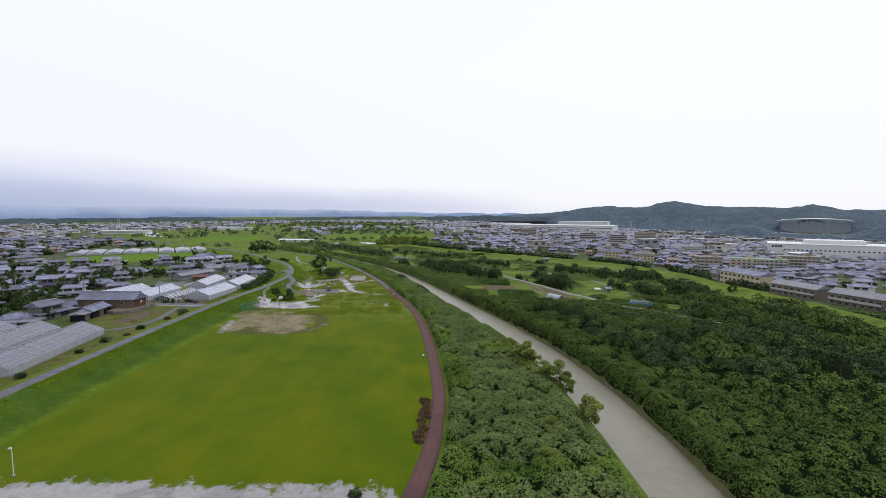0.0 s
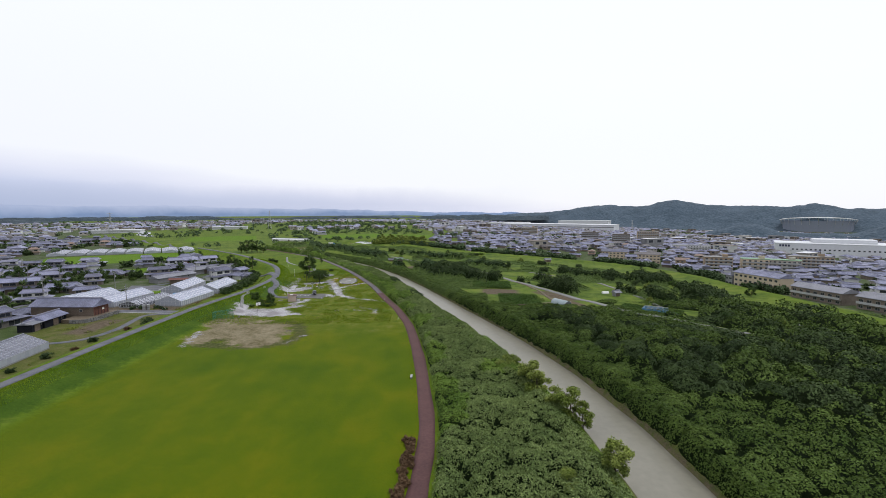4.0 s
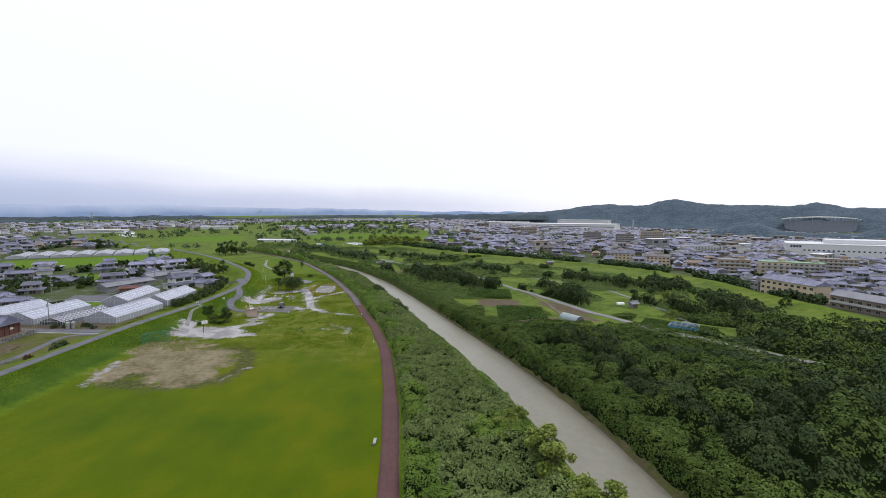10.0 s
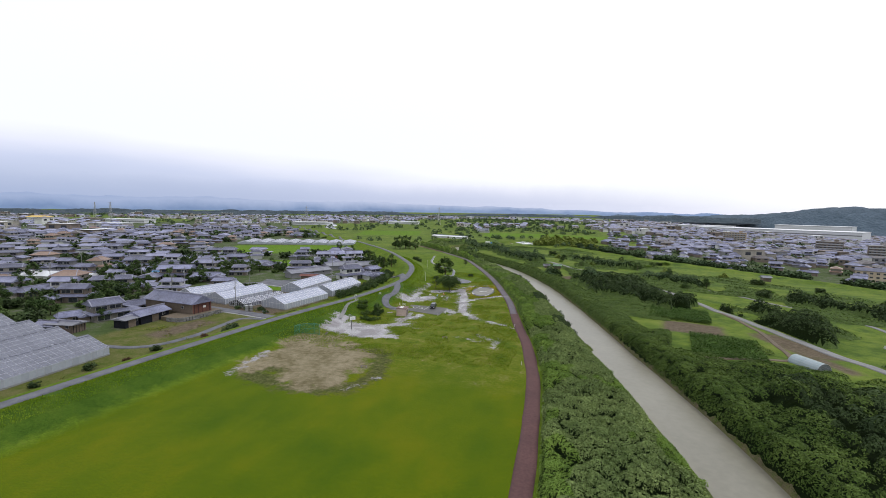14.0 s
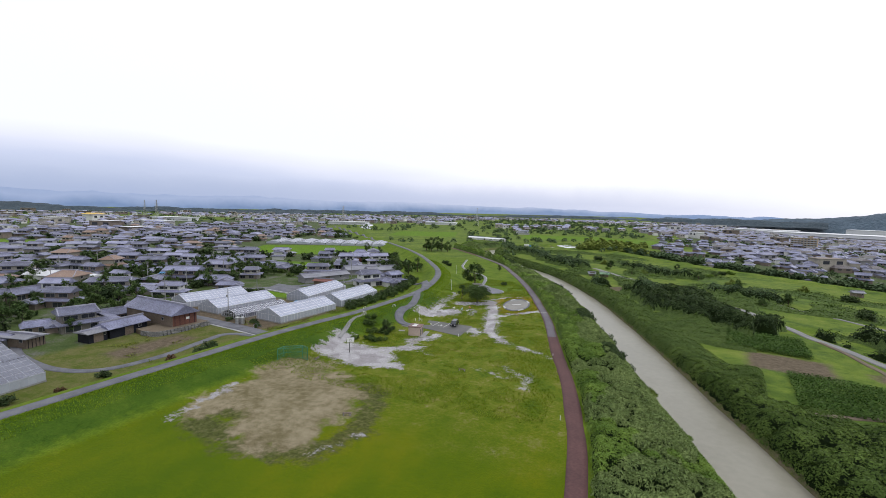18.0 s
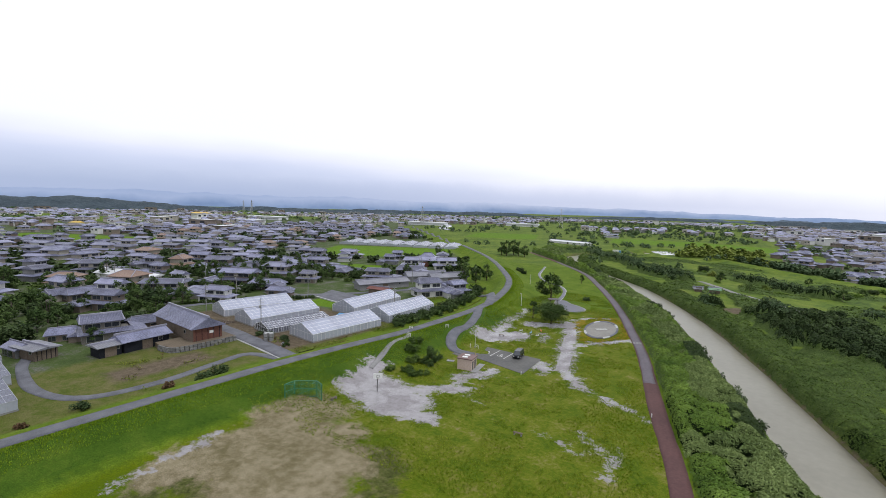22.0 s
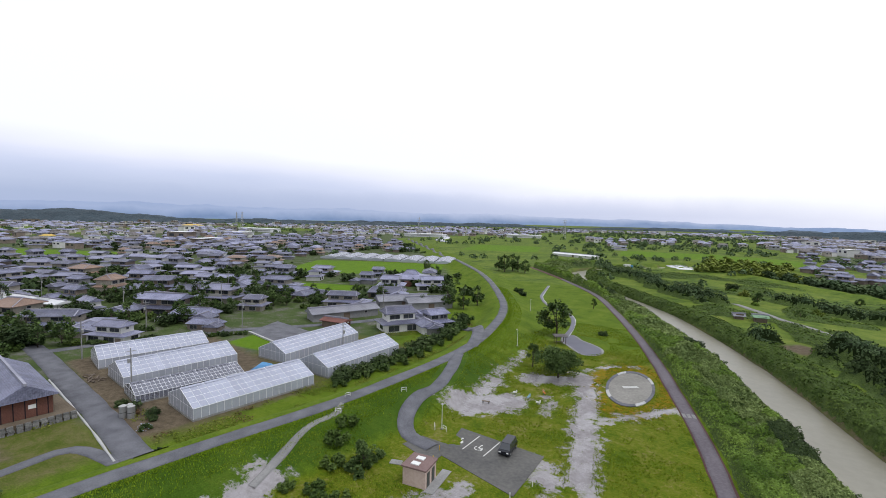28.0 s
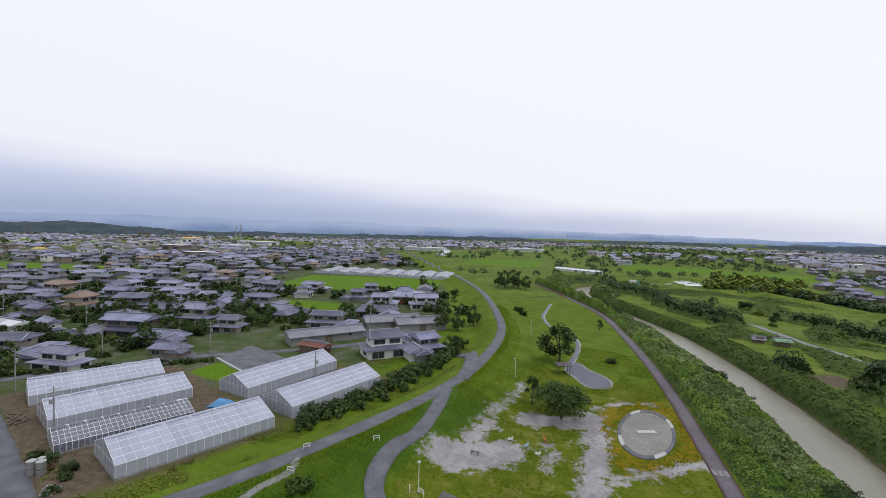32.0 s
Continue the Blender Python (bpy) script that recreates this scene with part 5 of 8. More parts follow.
def window_mesh(w, h):
    b = Build()
    b.box(-w / 2, -0.06, -h / 2, w / 2, 0.0, h / 2, 0)
    k = 2 if w > 1.2 else 1
    for i in range(k):
        x0 = -w / 2 + 0.07 + i * (w - 0.07) / k
        b.box(x0, -0.075, -h / 2 + 0.07, x0 + (w - 0.07) / k - 0.07, -0.05, h / 2 - 0.07, 1)
    return b.mesh("window", M_FRAME, M_PANE)


WIN_WIDE, WIN_TALL, WIN_SMALL = window_mesh(3.0, 1.5), window_mesh(3.2, 2.0), window_mesh(1.1, 0.9)
WIN_MID = window_mesh(1.9, 1.3)
DOOR = Build().box(-0.9, -0.07, 0, 0.9, 0, 2.1).mesh("door", M_BROWNWALL)
BALCONY = Build().box(-2.2, -1.0, 0, 2.2, -0.92, 1.0).box(-2.2, -1.0, -0.1, 2.2, 0, 0.05).mesh("balcony", M_FRAME)


def house_parts(w, d, wall, roof, floors=2, ridge=0.5, shift=0.0, upper=(0.7, 0.85), balcony=False, wing=0):
    """The parts of a tile-roofed house: name, mesh, pose."""
    rows = []
    h1 = 2.9
    rows.append(("ground_floor", Build().box(-w / 2, -d / 2, -0.3, w / 2, d / 2, h1).mesh("ground_floor", wall), pose(0, 0, 0)))
    if floors == 2:
        uw, ud = w * upper[0], d * upper[1]
        up = pose(shift, 0, 0)
        rows.append(("lower_roof", skirt_roof(w, d, uw * 0.98, ud * 0.98, h1 - 0.2, 1.05, 0.8).mesh("lower_roof", roof), pose(0, 0, 0)))
        rows.append(("upper_floor", Build().box(-uw / 2, -ud / 2, h1, uw / 2, ud / 2, 6.05).mesh("upper_floor", wall), up))
        rows.append(("upper_roof", hip_roof(uw, ud, 5.9, 0.29 * ud, 0.8, ridge).mesh("upper_roof", roof), up))
        rows.append(("ridge_cap", ridge_caps(uw, 5.9, 0.29 * ud, 0.8, ridge, ud).mesh("ridge_cap", M_RIDGE), up))
        for sx in (-0.25, 0.25):
            rows.append(("window", WIN_WIDE, pose(shift + sx * uw, -ud / 2, 4.85)))
            rows.append(("window", WIN_WIDE, pose(shift + sx * uw, ud / 2, 4.85, 0, 0, 180)))
        rows.append(("window", WIN_SMALL, pose(shift + uw / 2, 0, 5.1, 0, 0, 90)))
        rows.append(("window", WIN_SMALL, pose(shift - uw / 2, 0, 5.1, 0, 0, -90)))
        if balcony:
            rows.append(("balcony", BALCONY, pose(shift, -ud / 2, 3.4)))
    else:
        rise = 0.27 * d
        rows.append(("roof", hip_roof(w, d, h1 - 0.1, rise, 0.8, ridge).mesh("roof", roof), pose(0, 0, 0)))
        rows.append(("ridge_cap", ridge_caps(w, h1 - 0.1, rise, 0.8, ridge, d).mesh("ridge_cap", M_RIDGE), pose(0, 0, 0)))
    if wing:
        # low wing with its own gabled roof, set at right angles
        ww, wd, wx = w * 0.42, d * 0.75, wing * w * 0.42
        m = pose(wx, -d / 2 - wd * 0.35, 0, 0, 0, 90)
        rows.append(("wing", Build().box(-wd / 2, -ww / 2, -0.3, wd / 2, ww / 2, 2.6).mesh("wing", wall), m))
        rows.append(("wing_roof", hip_roof(wd, ww, 2.5, ww * 0.24, 0.7, 0.85).mesh("wing_roof", roof), m))
        rows.append(("wing_ridge", ridge_caps(wd, 2.5, ww * 0.24, 0.7, 0.85, ww).mesh("wing_ridge", M_RIDGE), m))
    for sx in (-0.3, 0.12):
        rows.append(("window", WIN_TALL, pose(sx * w, -d / 2, 1.35)))
    rows.append(("window", WIN_WIDE, pose(w / 2, d * 0.15, 1.5, 0, 0, 90)))
    rows.append(("window", WIN_WIDE, pose(-w / 2, -d * 0.1, 1.5, 0, 0, -90)))
    rows.append(("door", DOOR, pose(0.36 * w, -d / 2, 0)))
    return rows


M_WEATHER = surface("weathered_grey_brown_wall", (0.13, 0.12, 0.105), (0.24, 0.225, 0.2), 3, 0.9, 0.3, 8, 0.4)
HOUSES = {
    "farm": (house_parts(15, 8, M_PLASTER, M_TILE, 2, 0.85, -1.6, (0.62, 0.68), False, 1), "large two-storey farmhouse with dark blue-grey tiled roofs"),
    "cream": (house_parts(12.5, 7.5, M_PLASTER, M_TILE2, 2, 0.8, 0.8, (0.66, 0.72), True), "two-storey cream house with grey tiled hip roofs"),
    "brown": (house_parts(12.5, 7.5, M_BROWNWALL, M_TILE, 2, 1.0, 0.8, (0.66, 0.72), False, -1), "two-storey brown house with a dark gabled tile roof"),
    "white": (house_parts(11, 7, M_WHITEWALL, M_TILE2, 2, 1.0, 0.5, (0.74, 0.78), True), "two-storey white house with a grey gabled roof"),
    "grey": (house_parts(12, 7.5, M_GREYWALL, M_TILE, 2, 0.85, 0.9, (0.62, 0.7), False, -1), "two-storey grey house with a dark hip roof"),
    "low": (house_parts(13.5, 7.5, M_BROWNWALL, M_TILE, 1, 0.75, 0, (1, 1), False, 1), "single-storey house under a broad dark tiled hip roof"),
    "lowgable": (house_parts(10, 6.5, M_GREYWALL, M_TILE2, 1, 1.0), "single-storey outbuilding with a grey gabled roof"),
    "weathered": (house_parts(12, 8.5, M_WEATHER, M_TILE, 2, 0.9, -2.0, (0.6, 0.72)), "two-storey weathered grey-brown farmhouse with dark tiles"),
    "manor": (house_parts(13, 9, M_WHITEWALL, M_TILE, 2, 0.8, -1.2, (0.62, 0.66), False, 1), "two-storey white-walled house with dark stacked tiled roofs"),
    "rust": (house_parts(10, 8, M_PLASTER, M_TILE4, 2, 0.5, 0.0, (0.85, 0.9)), "two-storey cream house with an orange-brown tiled roof"),
    "dark": (house_parts(11.5, 7.5, M_WHITEWALL, M_TILE2, 2, 0.8, 0.5, (0.68, 0.74)), "two-storey pale house with lavender-grey tiled roofs"),
}


def house(kind, x, y, turn=0.0, scale=1.0, label="", group="village houses", z=None):
    rows, text = HOUSES[kind]
    g = float(height(x, y)) if z is None else z
    ob = thing("house", pose(x, y, g, 0, 0, turn), label or text, "house", group)
    odd = 0.5 + 0.5 * math.sin(x * 12.9 + y * 7.3)
    ob.scale = (scale * (0.9 + 0.3 * odd), scale * (1.12 - 0.2 * odd), (0.5 + 0.42 * min(scale, 1.0)) * (0.94 + 0.1 * math.sin(x * 5.1)))
    off = math.hypot(x + 15, y - 150)
    for nm, me, m in rows:
        if off > 210 and (me is WIN_SMALL or nm == "door" or nm == "window" and m.translation.z < 2 and me is WIN_WIDE):
            continue
        if off > 330 and (nm in ("ridge_cap", "balcony", "wing_ridge") or me is WIN_TALL or nm == "window" and m.translation.x < 0):
            continue
        put(nm, me, ob, m)
    return ob


# houses next to the greenhouses, placed one by one
house("weathered", -141, 179.5, 76, 1.0, "two-storey farmhouse with weathered grey walls and dark tiles")
house("low", -148, 171, 70, 0.55, "small red-brown annex with a dark tiled roof")
house("low", -143.5, 189.5, 78, 0.7, "single-storey wing with a broad blue-grey tiled roof")
house("lowgable", -140.5, 160.5, 10, 0.55, "small open carport shed with a pale flat roof")
house("white", -198, 200.5, 24, 0.95)
house("farm", -190, 218, 41, 1.3, "large farmhouse with stacked dark tiled roofs and courtyard")
house("dark", -164, 222, 25, 0.85, "two-storey house with pinkish walls and dark tiled roofs")
house("farm", -214, 192, 15, 1.05)
house("low", -203, 193, 100, 0.8)
house("brown", -192, 247.5, 28, 1.4)
house("cream", -198, 273, 25, 1.5)
house("low", -172, 249, 30, 0.85)
house("cream", -174, 272, 30, 0.85, "two-storey house with reddish lower wall and grey roofs")
house("low", -189, 302.5, 16, 1.15)
house("farm", -207, 309, 25, 1.1)
house("low", -178, 300, 110, 0.8)
house("brown", -247, 270, 40, 1.45)
house("low", -222, 255, 115, 0.8)
house("farm", -268, 221, 42, 1.2, "long two-storey house with balconies and grey tiled roof")
house("cream", -296, 250, 42, 1.25)
house("grey", -272, 247, 20, 0.9)
house("brown", -240, 236, 15, 0.8)
house("manor", -110.5, 284, 60, 1.0, "two-storey white-walled house with dark stacked tiled roofs")
house("grey", -104, 292, 65, 0.95, "white and dark house with layered grey roofs")
house("low", -114, 294, 150, 0.7)
house("white", -212, 232, 5, 0.75)
house("low", -158, 245, 30, 0.6)


def barn(x, y, turn, w, d, eave, ridge, wall, roof, label, group="", on=0.02):
    ob = thing("barn", pose(x, y, float(height(x, y)) + on, 0, 0, turn), label, "barn", group)
    b = Build().box(-w / 2, -d / 2, -0.3, w / 2, d / 2, eave)
    for sx in (-1, 1):
        b.face([(sx * w / 2, -d / 2, eave), (sx * w / 2, d / 2, eave), (sx * w / 2, 0, ridge)])
    put("wall", b.mesh("wall", M_WOOD if wall is M_REDWOOD else wall), ob)
    put("roof", hip_roof(w, d, eave - 0.05, ridge - eave, 0.7, 1.0, 0.15).mesh("roof", roof), ob)
    put("ridge_cap", ridge_caps(w, eave - 0.05, ridge - eave, 0.7, 1.0, d).mesh("ridge_cap", M_RIDGE), ob)
    board = Build().box(-0.07, -0.05, 0, 0.07, 0, eave * 0.92).mesh("board", M_BLACKWOOD)
    if wall is M_REDWOOD:
        gable = Build().box(-d / 2 + 0.1, -0.03, 0.05, d / 2 - 0.1, 0, eave)
        put("gable_cladding", gable.mesh("gable_cladding", M_REDWOOD), ob, pose(w / 2, 0, 0, 0, 0, 90), "red-brown weathered gable boards")
        put("gable_window", Build().box(-0.5, -0.06, 1.5, 0.5, -0.03, 2.2).mesh("gable_window", M_WHITEWALL), ob, pose(w / 2, 0.9, 0, 0, 0, 90))
    for k in range(5):
        put("batten", board, ob, pose(w / 2, -d / 2 + d * (k + 0.5) / 5, 0, 0, 0, 90))
    put("door", Build().box(-1.2, -0.08, 0, 1.2, 0, 2.2).mesh("door", M_WOOD), ob, pose(0, -d / 2, 0))
    put("window", WIN_SMALL, ob, pose(w * 0.3, -d / 2, 1.9))
    return ob


barn(-127, 192.5, -4, 23, 7.4, 3.3, 5.7, M_REDWOOD, M_TILE, "long barn with red-brown boarded gable and dark tiled roof", on=1.25)
barn(-126.2, 180.6, 94, 10.5, 5.4, 2.6, 4.0, M_BLACKWOOD, M_TILE, "black boarded storehouse with a blue-grey tiled roof")
barn(-125.4, 172.6, 94, 4.6, 4.4, 2.5, 2.9, M_BLACKWOOD, M_SHEETROOF, "small black boarded lean-to shed")
barn(-136, 162.5, 12, 8, 4.5, 2.5, 2.9, M_WOOD, M_SHEETROOF, "brown wooden carport with a pale sheet roof")
barn(-138, 284, 68, 24, 7, 2.6, 4.0, M_GREYWALL, M_SHEETROOF, "long shed with a weathered pale grey roof")
barn(-135.5, 314, 55, 20, 8, 2.8, 4.4, M_GREYWALL, M_SHEETROOF, "grey roofed farm shed in front of tall trees")
barn(-125, 318, 55, 18, 8, 2.8, 4.4, M_GREYWALL, M_SHEETROOF, "grey roofed farm shed behind the tiled house")
barn(-128.5, 272, 10, 8, 4.5, 2.2, 2.9, M_REDWOOD, M_RUST, "small shed with a rusty red sheet roof")
barn(-238, 219, 12, 22, 9, 3.2, 5.2, M_WHITEWALL, M_WHITEROOF, "hall with a bright white sheet metal roof")
barn(-226, 226, 12, 12, 6, 2.8, 3.8, M_WHITEWALL, M_WHITEROOF, "low annex with a bright white sheet roof")

# temple-like house with a wide roof and red porch
tm = thing("temple", pose(-172, 366, 0, 0, 0, 30), "temple hall with a broad sweeping grey tiled roof", "temple")
put("wall", Build().box(-9, -7, -0.3, 9, 7, 3.6).mesh("wall", M_WHITEWALL), tm)
put("roof", skirt_roof(18, 14, 9, 5, 3.4, 2.2, 2.0, 0.3).mesh("roof", M_TILE2), tm)
put("upper_roof", hip_roof(7.5, 4, 5.4, 2.0, 0.9, 0.5).mesh("upper_roof", M_TILE2), tm)
put("ridge_cap", ridge_caps(7.5, 5.4, 2.0, 0.9, 0.5, 4).mesh("ridge_cap", M_TILE), tm)
put("porch", Build().box(-2, -10.5, 0, 2, -7, 2.6).mesh("porch", M_REDWOOD), tm, label="red-brown wooden porch")
for sx in (-6, -3.4, 3.4, 6):
    put("window", WIN_TALL, tm, pose(sx, -7, 1.6))

# the rest of the village: loose rows, leaving fields, lanes and the river free
rv_ = np.random.default_rng(5)
TAKEN = [(o.location.x, o.location.y) for o in scene.objects if o.parent is None and o.name.split(".")[0] in ("house", "barn", "temple")]
KINDS = ["farm", "cream", "brown", "white", "grey", "low", "low", "cream", "dark", "farm", "manor", "lowgable", "grey", "white", "brown", "rust", "lowgable"]


def free_spot(x, y, gap):
    return all((x - a) ** 2 + (y - b) ** 2 > gap * gap for a, b in TAKEN)


def in_paddy(x, y, pad=8):
    return any(float(inside(np.array(x), np.array(y), *p)) > -pad for p in PADDY)


def west_town(count, y_lo, y_hi, x_lo, x_hi, gap, fn, need=34):
    done = 0
    for _ in range(count * 14):
        if done >= count:
            break
        x, y = rv_.uniform(x_lo, x_hi), rv_.uniform(y_lo, y_hi)
        if x > float(at_y(BANK_ROAD, y)) - need or in_paddy(x, y) or not free_spot(x, y, gap):
            continue
        if x > -150 and y < 345 or x > -168 and y < 285 or (-350 < x < -200 and 415 < y < 540) or (x > -205 and y < 190):
            continue
        TAKEN.append((x, y))
        fn(x, y)
        done += 1


def village_house(x, y):
    house(KINDS[int(rv_.integers(0, len(KINDS)))], x, y, 33 + 90 * int(rv_.random() < 0.25) + rv_.uniform(-10, 10) + 180 * int(rv_.random() < 0.3), rv_.uniform(0.85, 1.3))


west_town(46, 165, 345, -330, -150, 18.5, village_house)
west_town(58, 150, 460, -430, -150, 19.0, village_house)


def houses_joined(name, spots, label):
    """Houses too many to count, in one mesh."""
    b, mats, slots = Build(), [], {}
    for kind, x, y, turn, scale in spots:
        base = pose(x, y, float(height(x, y)), 0, 0, turn)
        for nm, me, m in HOUSES[kind][0]:
            if me is WIN_SMALL or nm in ("door", "balcony") or nm == "window" and m.translation.z < 2:
                continue
            w = base @ Matrix.Scale(scale, 4) @ m
            i = len(b.v)
            b.v += [tuple(w @ v.co) for v in me.vertices]
            for p in me.polygons:
                mt = me.materials[p.material_index]
                if mt.name not in slots:
                    slots[mt.name] = len(mats)
                    mats.append(mt)
                b.f.append(tuple(i + k for k in p.vertices))
                b.m.append(slots[mt.name])
    tagged(put(name, b.mesh(name, *mats)), label, "houses", kind="stuff")


SPOTS = []
west_town(200, 150, 660, -640, -150, 17.5, lambda x, y: SPOTS.append((KINDS[int(rv_.integers(0, len(KINDS)))], x, y, 24 + 90 * int(rv_.random() < 0.25) + rv_.uniform(-8, 8), rv_.uniform(0.75, 1.05))))
houses_joined("far_village_houses", SPOTS, "crowd of grey-roofed village houses farther from the river")


def village_tree(x, y):
    k = int(rv_.integers(0, 7))
    if k == 6:
        k = 0
    if k < 2 and (x < -250 or y > 320):
        bush_joined("garden_shrubs", "big", x, y, rv_.uniform(0.9, 1.5), rv_.uniform(0, 360))
    elif k < 2:
        tree(("round", "tall")[k], x, y, rv_.uniform(0.55, 1.0), rv_.uniform(0, 360), label="dark green garden tree between village houses", group="garden trees")
    elif x > -215 and y < 300:
        bush(("fresh", "green", "big", "green")[k - 2], x, y, rv_.uniform(1.0, 1.9), rv_.uniform(0, 360), "dark green garden shrub between village houses", "garden shrubs")
    else:
        bush_joined("garden_shrubs", ("fresh", "green", "big", "green")[k - 2], x, y, rv_.uniform(0.9, 1.6), rv_.uniform(0, 360))


west_town(420, 165, 330, -320, -150, 4.6, village_tree, 16)
west_town(700, 150, 640, -620, -128, 5.0, village_tree, 16)
for k in range(40):
    x, y = -150 + rv_.uniform(-30, 12), 150 + rv_.uniform(0, 48)
    if free_spot(x, y, 5.5) and not (-160 < x < -118 and y < 160):
        village_tree(x, y)


# ---- the park's own things ----
LOT = [(-54.6, 225.4), (-41.0, 222.3), (-41.6, 234.4), (-56.9, 235.0)]
tagged(put("parking_lot", Build().slab(LOT, -0.25, 0.06).mesh("parking_lot", M_LOT)), "dark wet asphalt parking lot with pale dry patches", "parking lot", kind="structure")
tagged(put("parking_entry", Build().slab([(-61.5, 224.6), (-54.4, 222.8), (-54.4, 228.6), (-60.5, 229.4)], -0.25, 0.05).mesh("parking_entry", M_LOT)), "dark asphalt apron between ramp and parking lot", "parking lot", kind="structure")
for x in (-52.85, -49.15):
    tagged(put("bay_line", Build().box(x - 0.09, 228.9, 0.06, x + 0.09, 234.3, 0.068).mesh("bay_line", M_LINE)), "worn white parking bay line on asphalt", "road marking", "bay lines")


def wheelchair(x, y):
    """The wheelchair sign painted on a bay."""
    b = Build()
    n = 14
    for k in range(n):
        a0, a1 = 2.4 + 4.7 * k / n, 2.4 + 4.7 * (k + 1) / n
        b.face([(x + r * math.cos(a), y + r * math.sin(a), 0.067) for r, a in ((0.52, a0), (0.68, a0), (0.68, a1), (0.52, a1))])
    b.box(x - 0.1, y, 0.06, x + 0.1, y + 0.85, 0.066)
    b.box(x - 0.1, y, 0.06, x + 0.75, y + 0.18, 0.066)
    b.box(x + 0.6, y - 0.5, 0.06, x + 0.78, y + 0.18, 0.066)
    b.slab([(x + 0.2 * math.cos(w) , y + 1.1 + 0.2 * math.sin(w)) for w in np.linspace(0, 5.6, 8)], 0.06, 0.066)
    tagged(put("wheelchair_sign", b.mesh("wheelchair_sign", M_LINE)), "white wheelchair symbol painted on a parking bay", "road marking", "wheelchair signs")


wheelchair(-54.7, 230.8)
wheelchair(-51.0, 230.6)


def vehicle(x, y, turn, length, width, tall, paint, label, van=True, group=""):
    """A car: lower body, cabin, glass, wheels with tyre and rim, lamps."""
    ob = thing("car", pose(x, y, float(height(x, y)) + 0.07, 0, 0, turn), label, "car", group)
    l, w = length / 2, width / 2
    lo = 0.55 * tall
    b = Build()
    prof = [(-l, 0.32), (-l + 0.1, 0.22), (l - 0.12, 0.22), (l, 0.36), (l - 0.02, lo * 0.82), (l - (0.25 if van else 0.9), lo), (-l + 0.12, lo), (-l, lo * 0.9)]
    for sy, k in ((-1, 0), (1, 1)):
        b.face([(px, sy * (w if pz < lo * 0.95 else w * 0.96), pz) for px, pz in (prof if sy < 0 else prof[::-1])])
    n = len(prof)
    for i in range(n):
        p, q = prof[i], prof[(i + 1) % n]
        wp, wq = (w if p[1] < lo * 0.95 else w * 0.96), (w if q[1] < lo * 0.95 else w * 0.96)
        b.face([(p[0], wp, p[1]), (q[0], wq, q[1]), (q[0], -wq, q[1]), (p[0], -wp, p[1])])
    put("body", b.mesh("body", paint), ob)
    x0, x1 = -l + 0.15, (l - 0.75 if van else l - 1.3)
    base = [(x0, -w * 0.95), (x1 + 0.4, -w * 0.95), (x1 + 0.4, w * 0.95), (x0, w * 0.95)]
    roof = [(x0 + 0.2, -w * 0.8), (x1 - 0.25, -w * 0.8), (x1 - 0.25, w * 0.8), (x0 + 0.2, w * 0.8)]
    for k in range(4):
        j = (k + 1) % 4
        pane = Build()
        pane.face([(*base[k], lo - 0.02), (*base[j], lo - 0.02), (*roof[j], tall - 0.06), (*roof[k], tall - 0.06)])
        put("window", pane.mesh("window", M_PANE), ob, label="dark tinted glass")
    put("roof", Build().slab([(a * 1.0, c * 1.02) for a, c in roof], tall - 0.08, tall).mesh("roof", paint), ob)
    for sx in (-0.62, 0.62):
        for sy in (-1, 1):
            t = put("wheel", Build().bar((0, -0.1, 0), (0, 0.1, 0), 0.31, 0, 12).mesh("wheel", M_BLACK), ob, pose(sx * l, sy * (w - 0.08), 0.31))
            put("rim", Build().bar((0, -0.015, 0), (0, 0.015, 0), 0.19, 0, 10).mesh("rim", M_STEEL), t, pose(0, sy * 0.105, 0))
    for sy in (-1, 1):
        put("headlight", Build().box(-0.04, -0.17, -0.09, 0.03, 0.17, 0.09).mesh("headlight", M_WHITE), ob, pose(l - 0.01, sy * w * 0.7, lo * 0.68))
        put("taillight", Build().box(-0.03, -0.09, -0.2, 0.03, 0.09, 0.2).mesh("taillight", M_REDWOOD), ob, pose(-l + 0.02, sy * w * 0.82, lo * 0.75))
    return ob


M_NAVYCAR = plain("dark_navy_car_paint", (0.012, 0.014, 0.022), 0.2, 0.2, 0.7)
M_WHITECAR = plain("white_car_paint", (0.75, 0.75, 0.75), 0.25, 0.0, 0.6)
M_SILVERCAR = plain("silver_car_paint", (0.42, 0.43, 0.45), 0.3, 0.5, 0.6)
vehicle(-46.9, 232.7, -82, 4.3, 1.75, 1.75, M_NAVYCAR, "dark navy minivan parked in a marked bay")
for k, (x, y, t, pt, lb) in enumerate([(-178.3, 216, 60, M_WHITECAR, "white boxy kei van parked in a courtyard"), (-173, 220, 60, M_WHITECAR, "white kei van parked beside a house"), (-177.8, 240.5, 40, M_WHITECAR, "white car parked beside the village lane"), (-175.4, 242.6, 40, M_WHITECAR, "white car parked beside the village lane"), (-173.2, 245, 40, M_SILVERCAR, "silver car parked beside the village lane"), (-248, 238, 20, M_WHITECAR, "white car parked between houses"), (-245, 240, 20, M_SILVERCAR, "silver car parked between houses"), (-134.8, 163.6, 12, M_WHITECAR, "white kei van under the wooden carport")]):
    vehicle(x, y, t, 3.5, 1.5, 1.75, pt, lb, group="village cars")

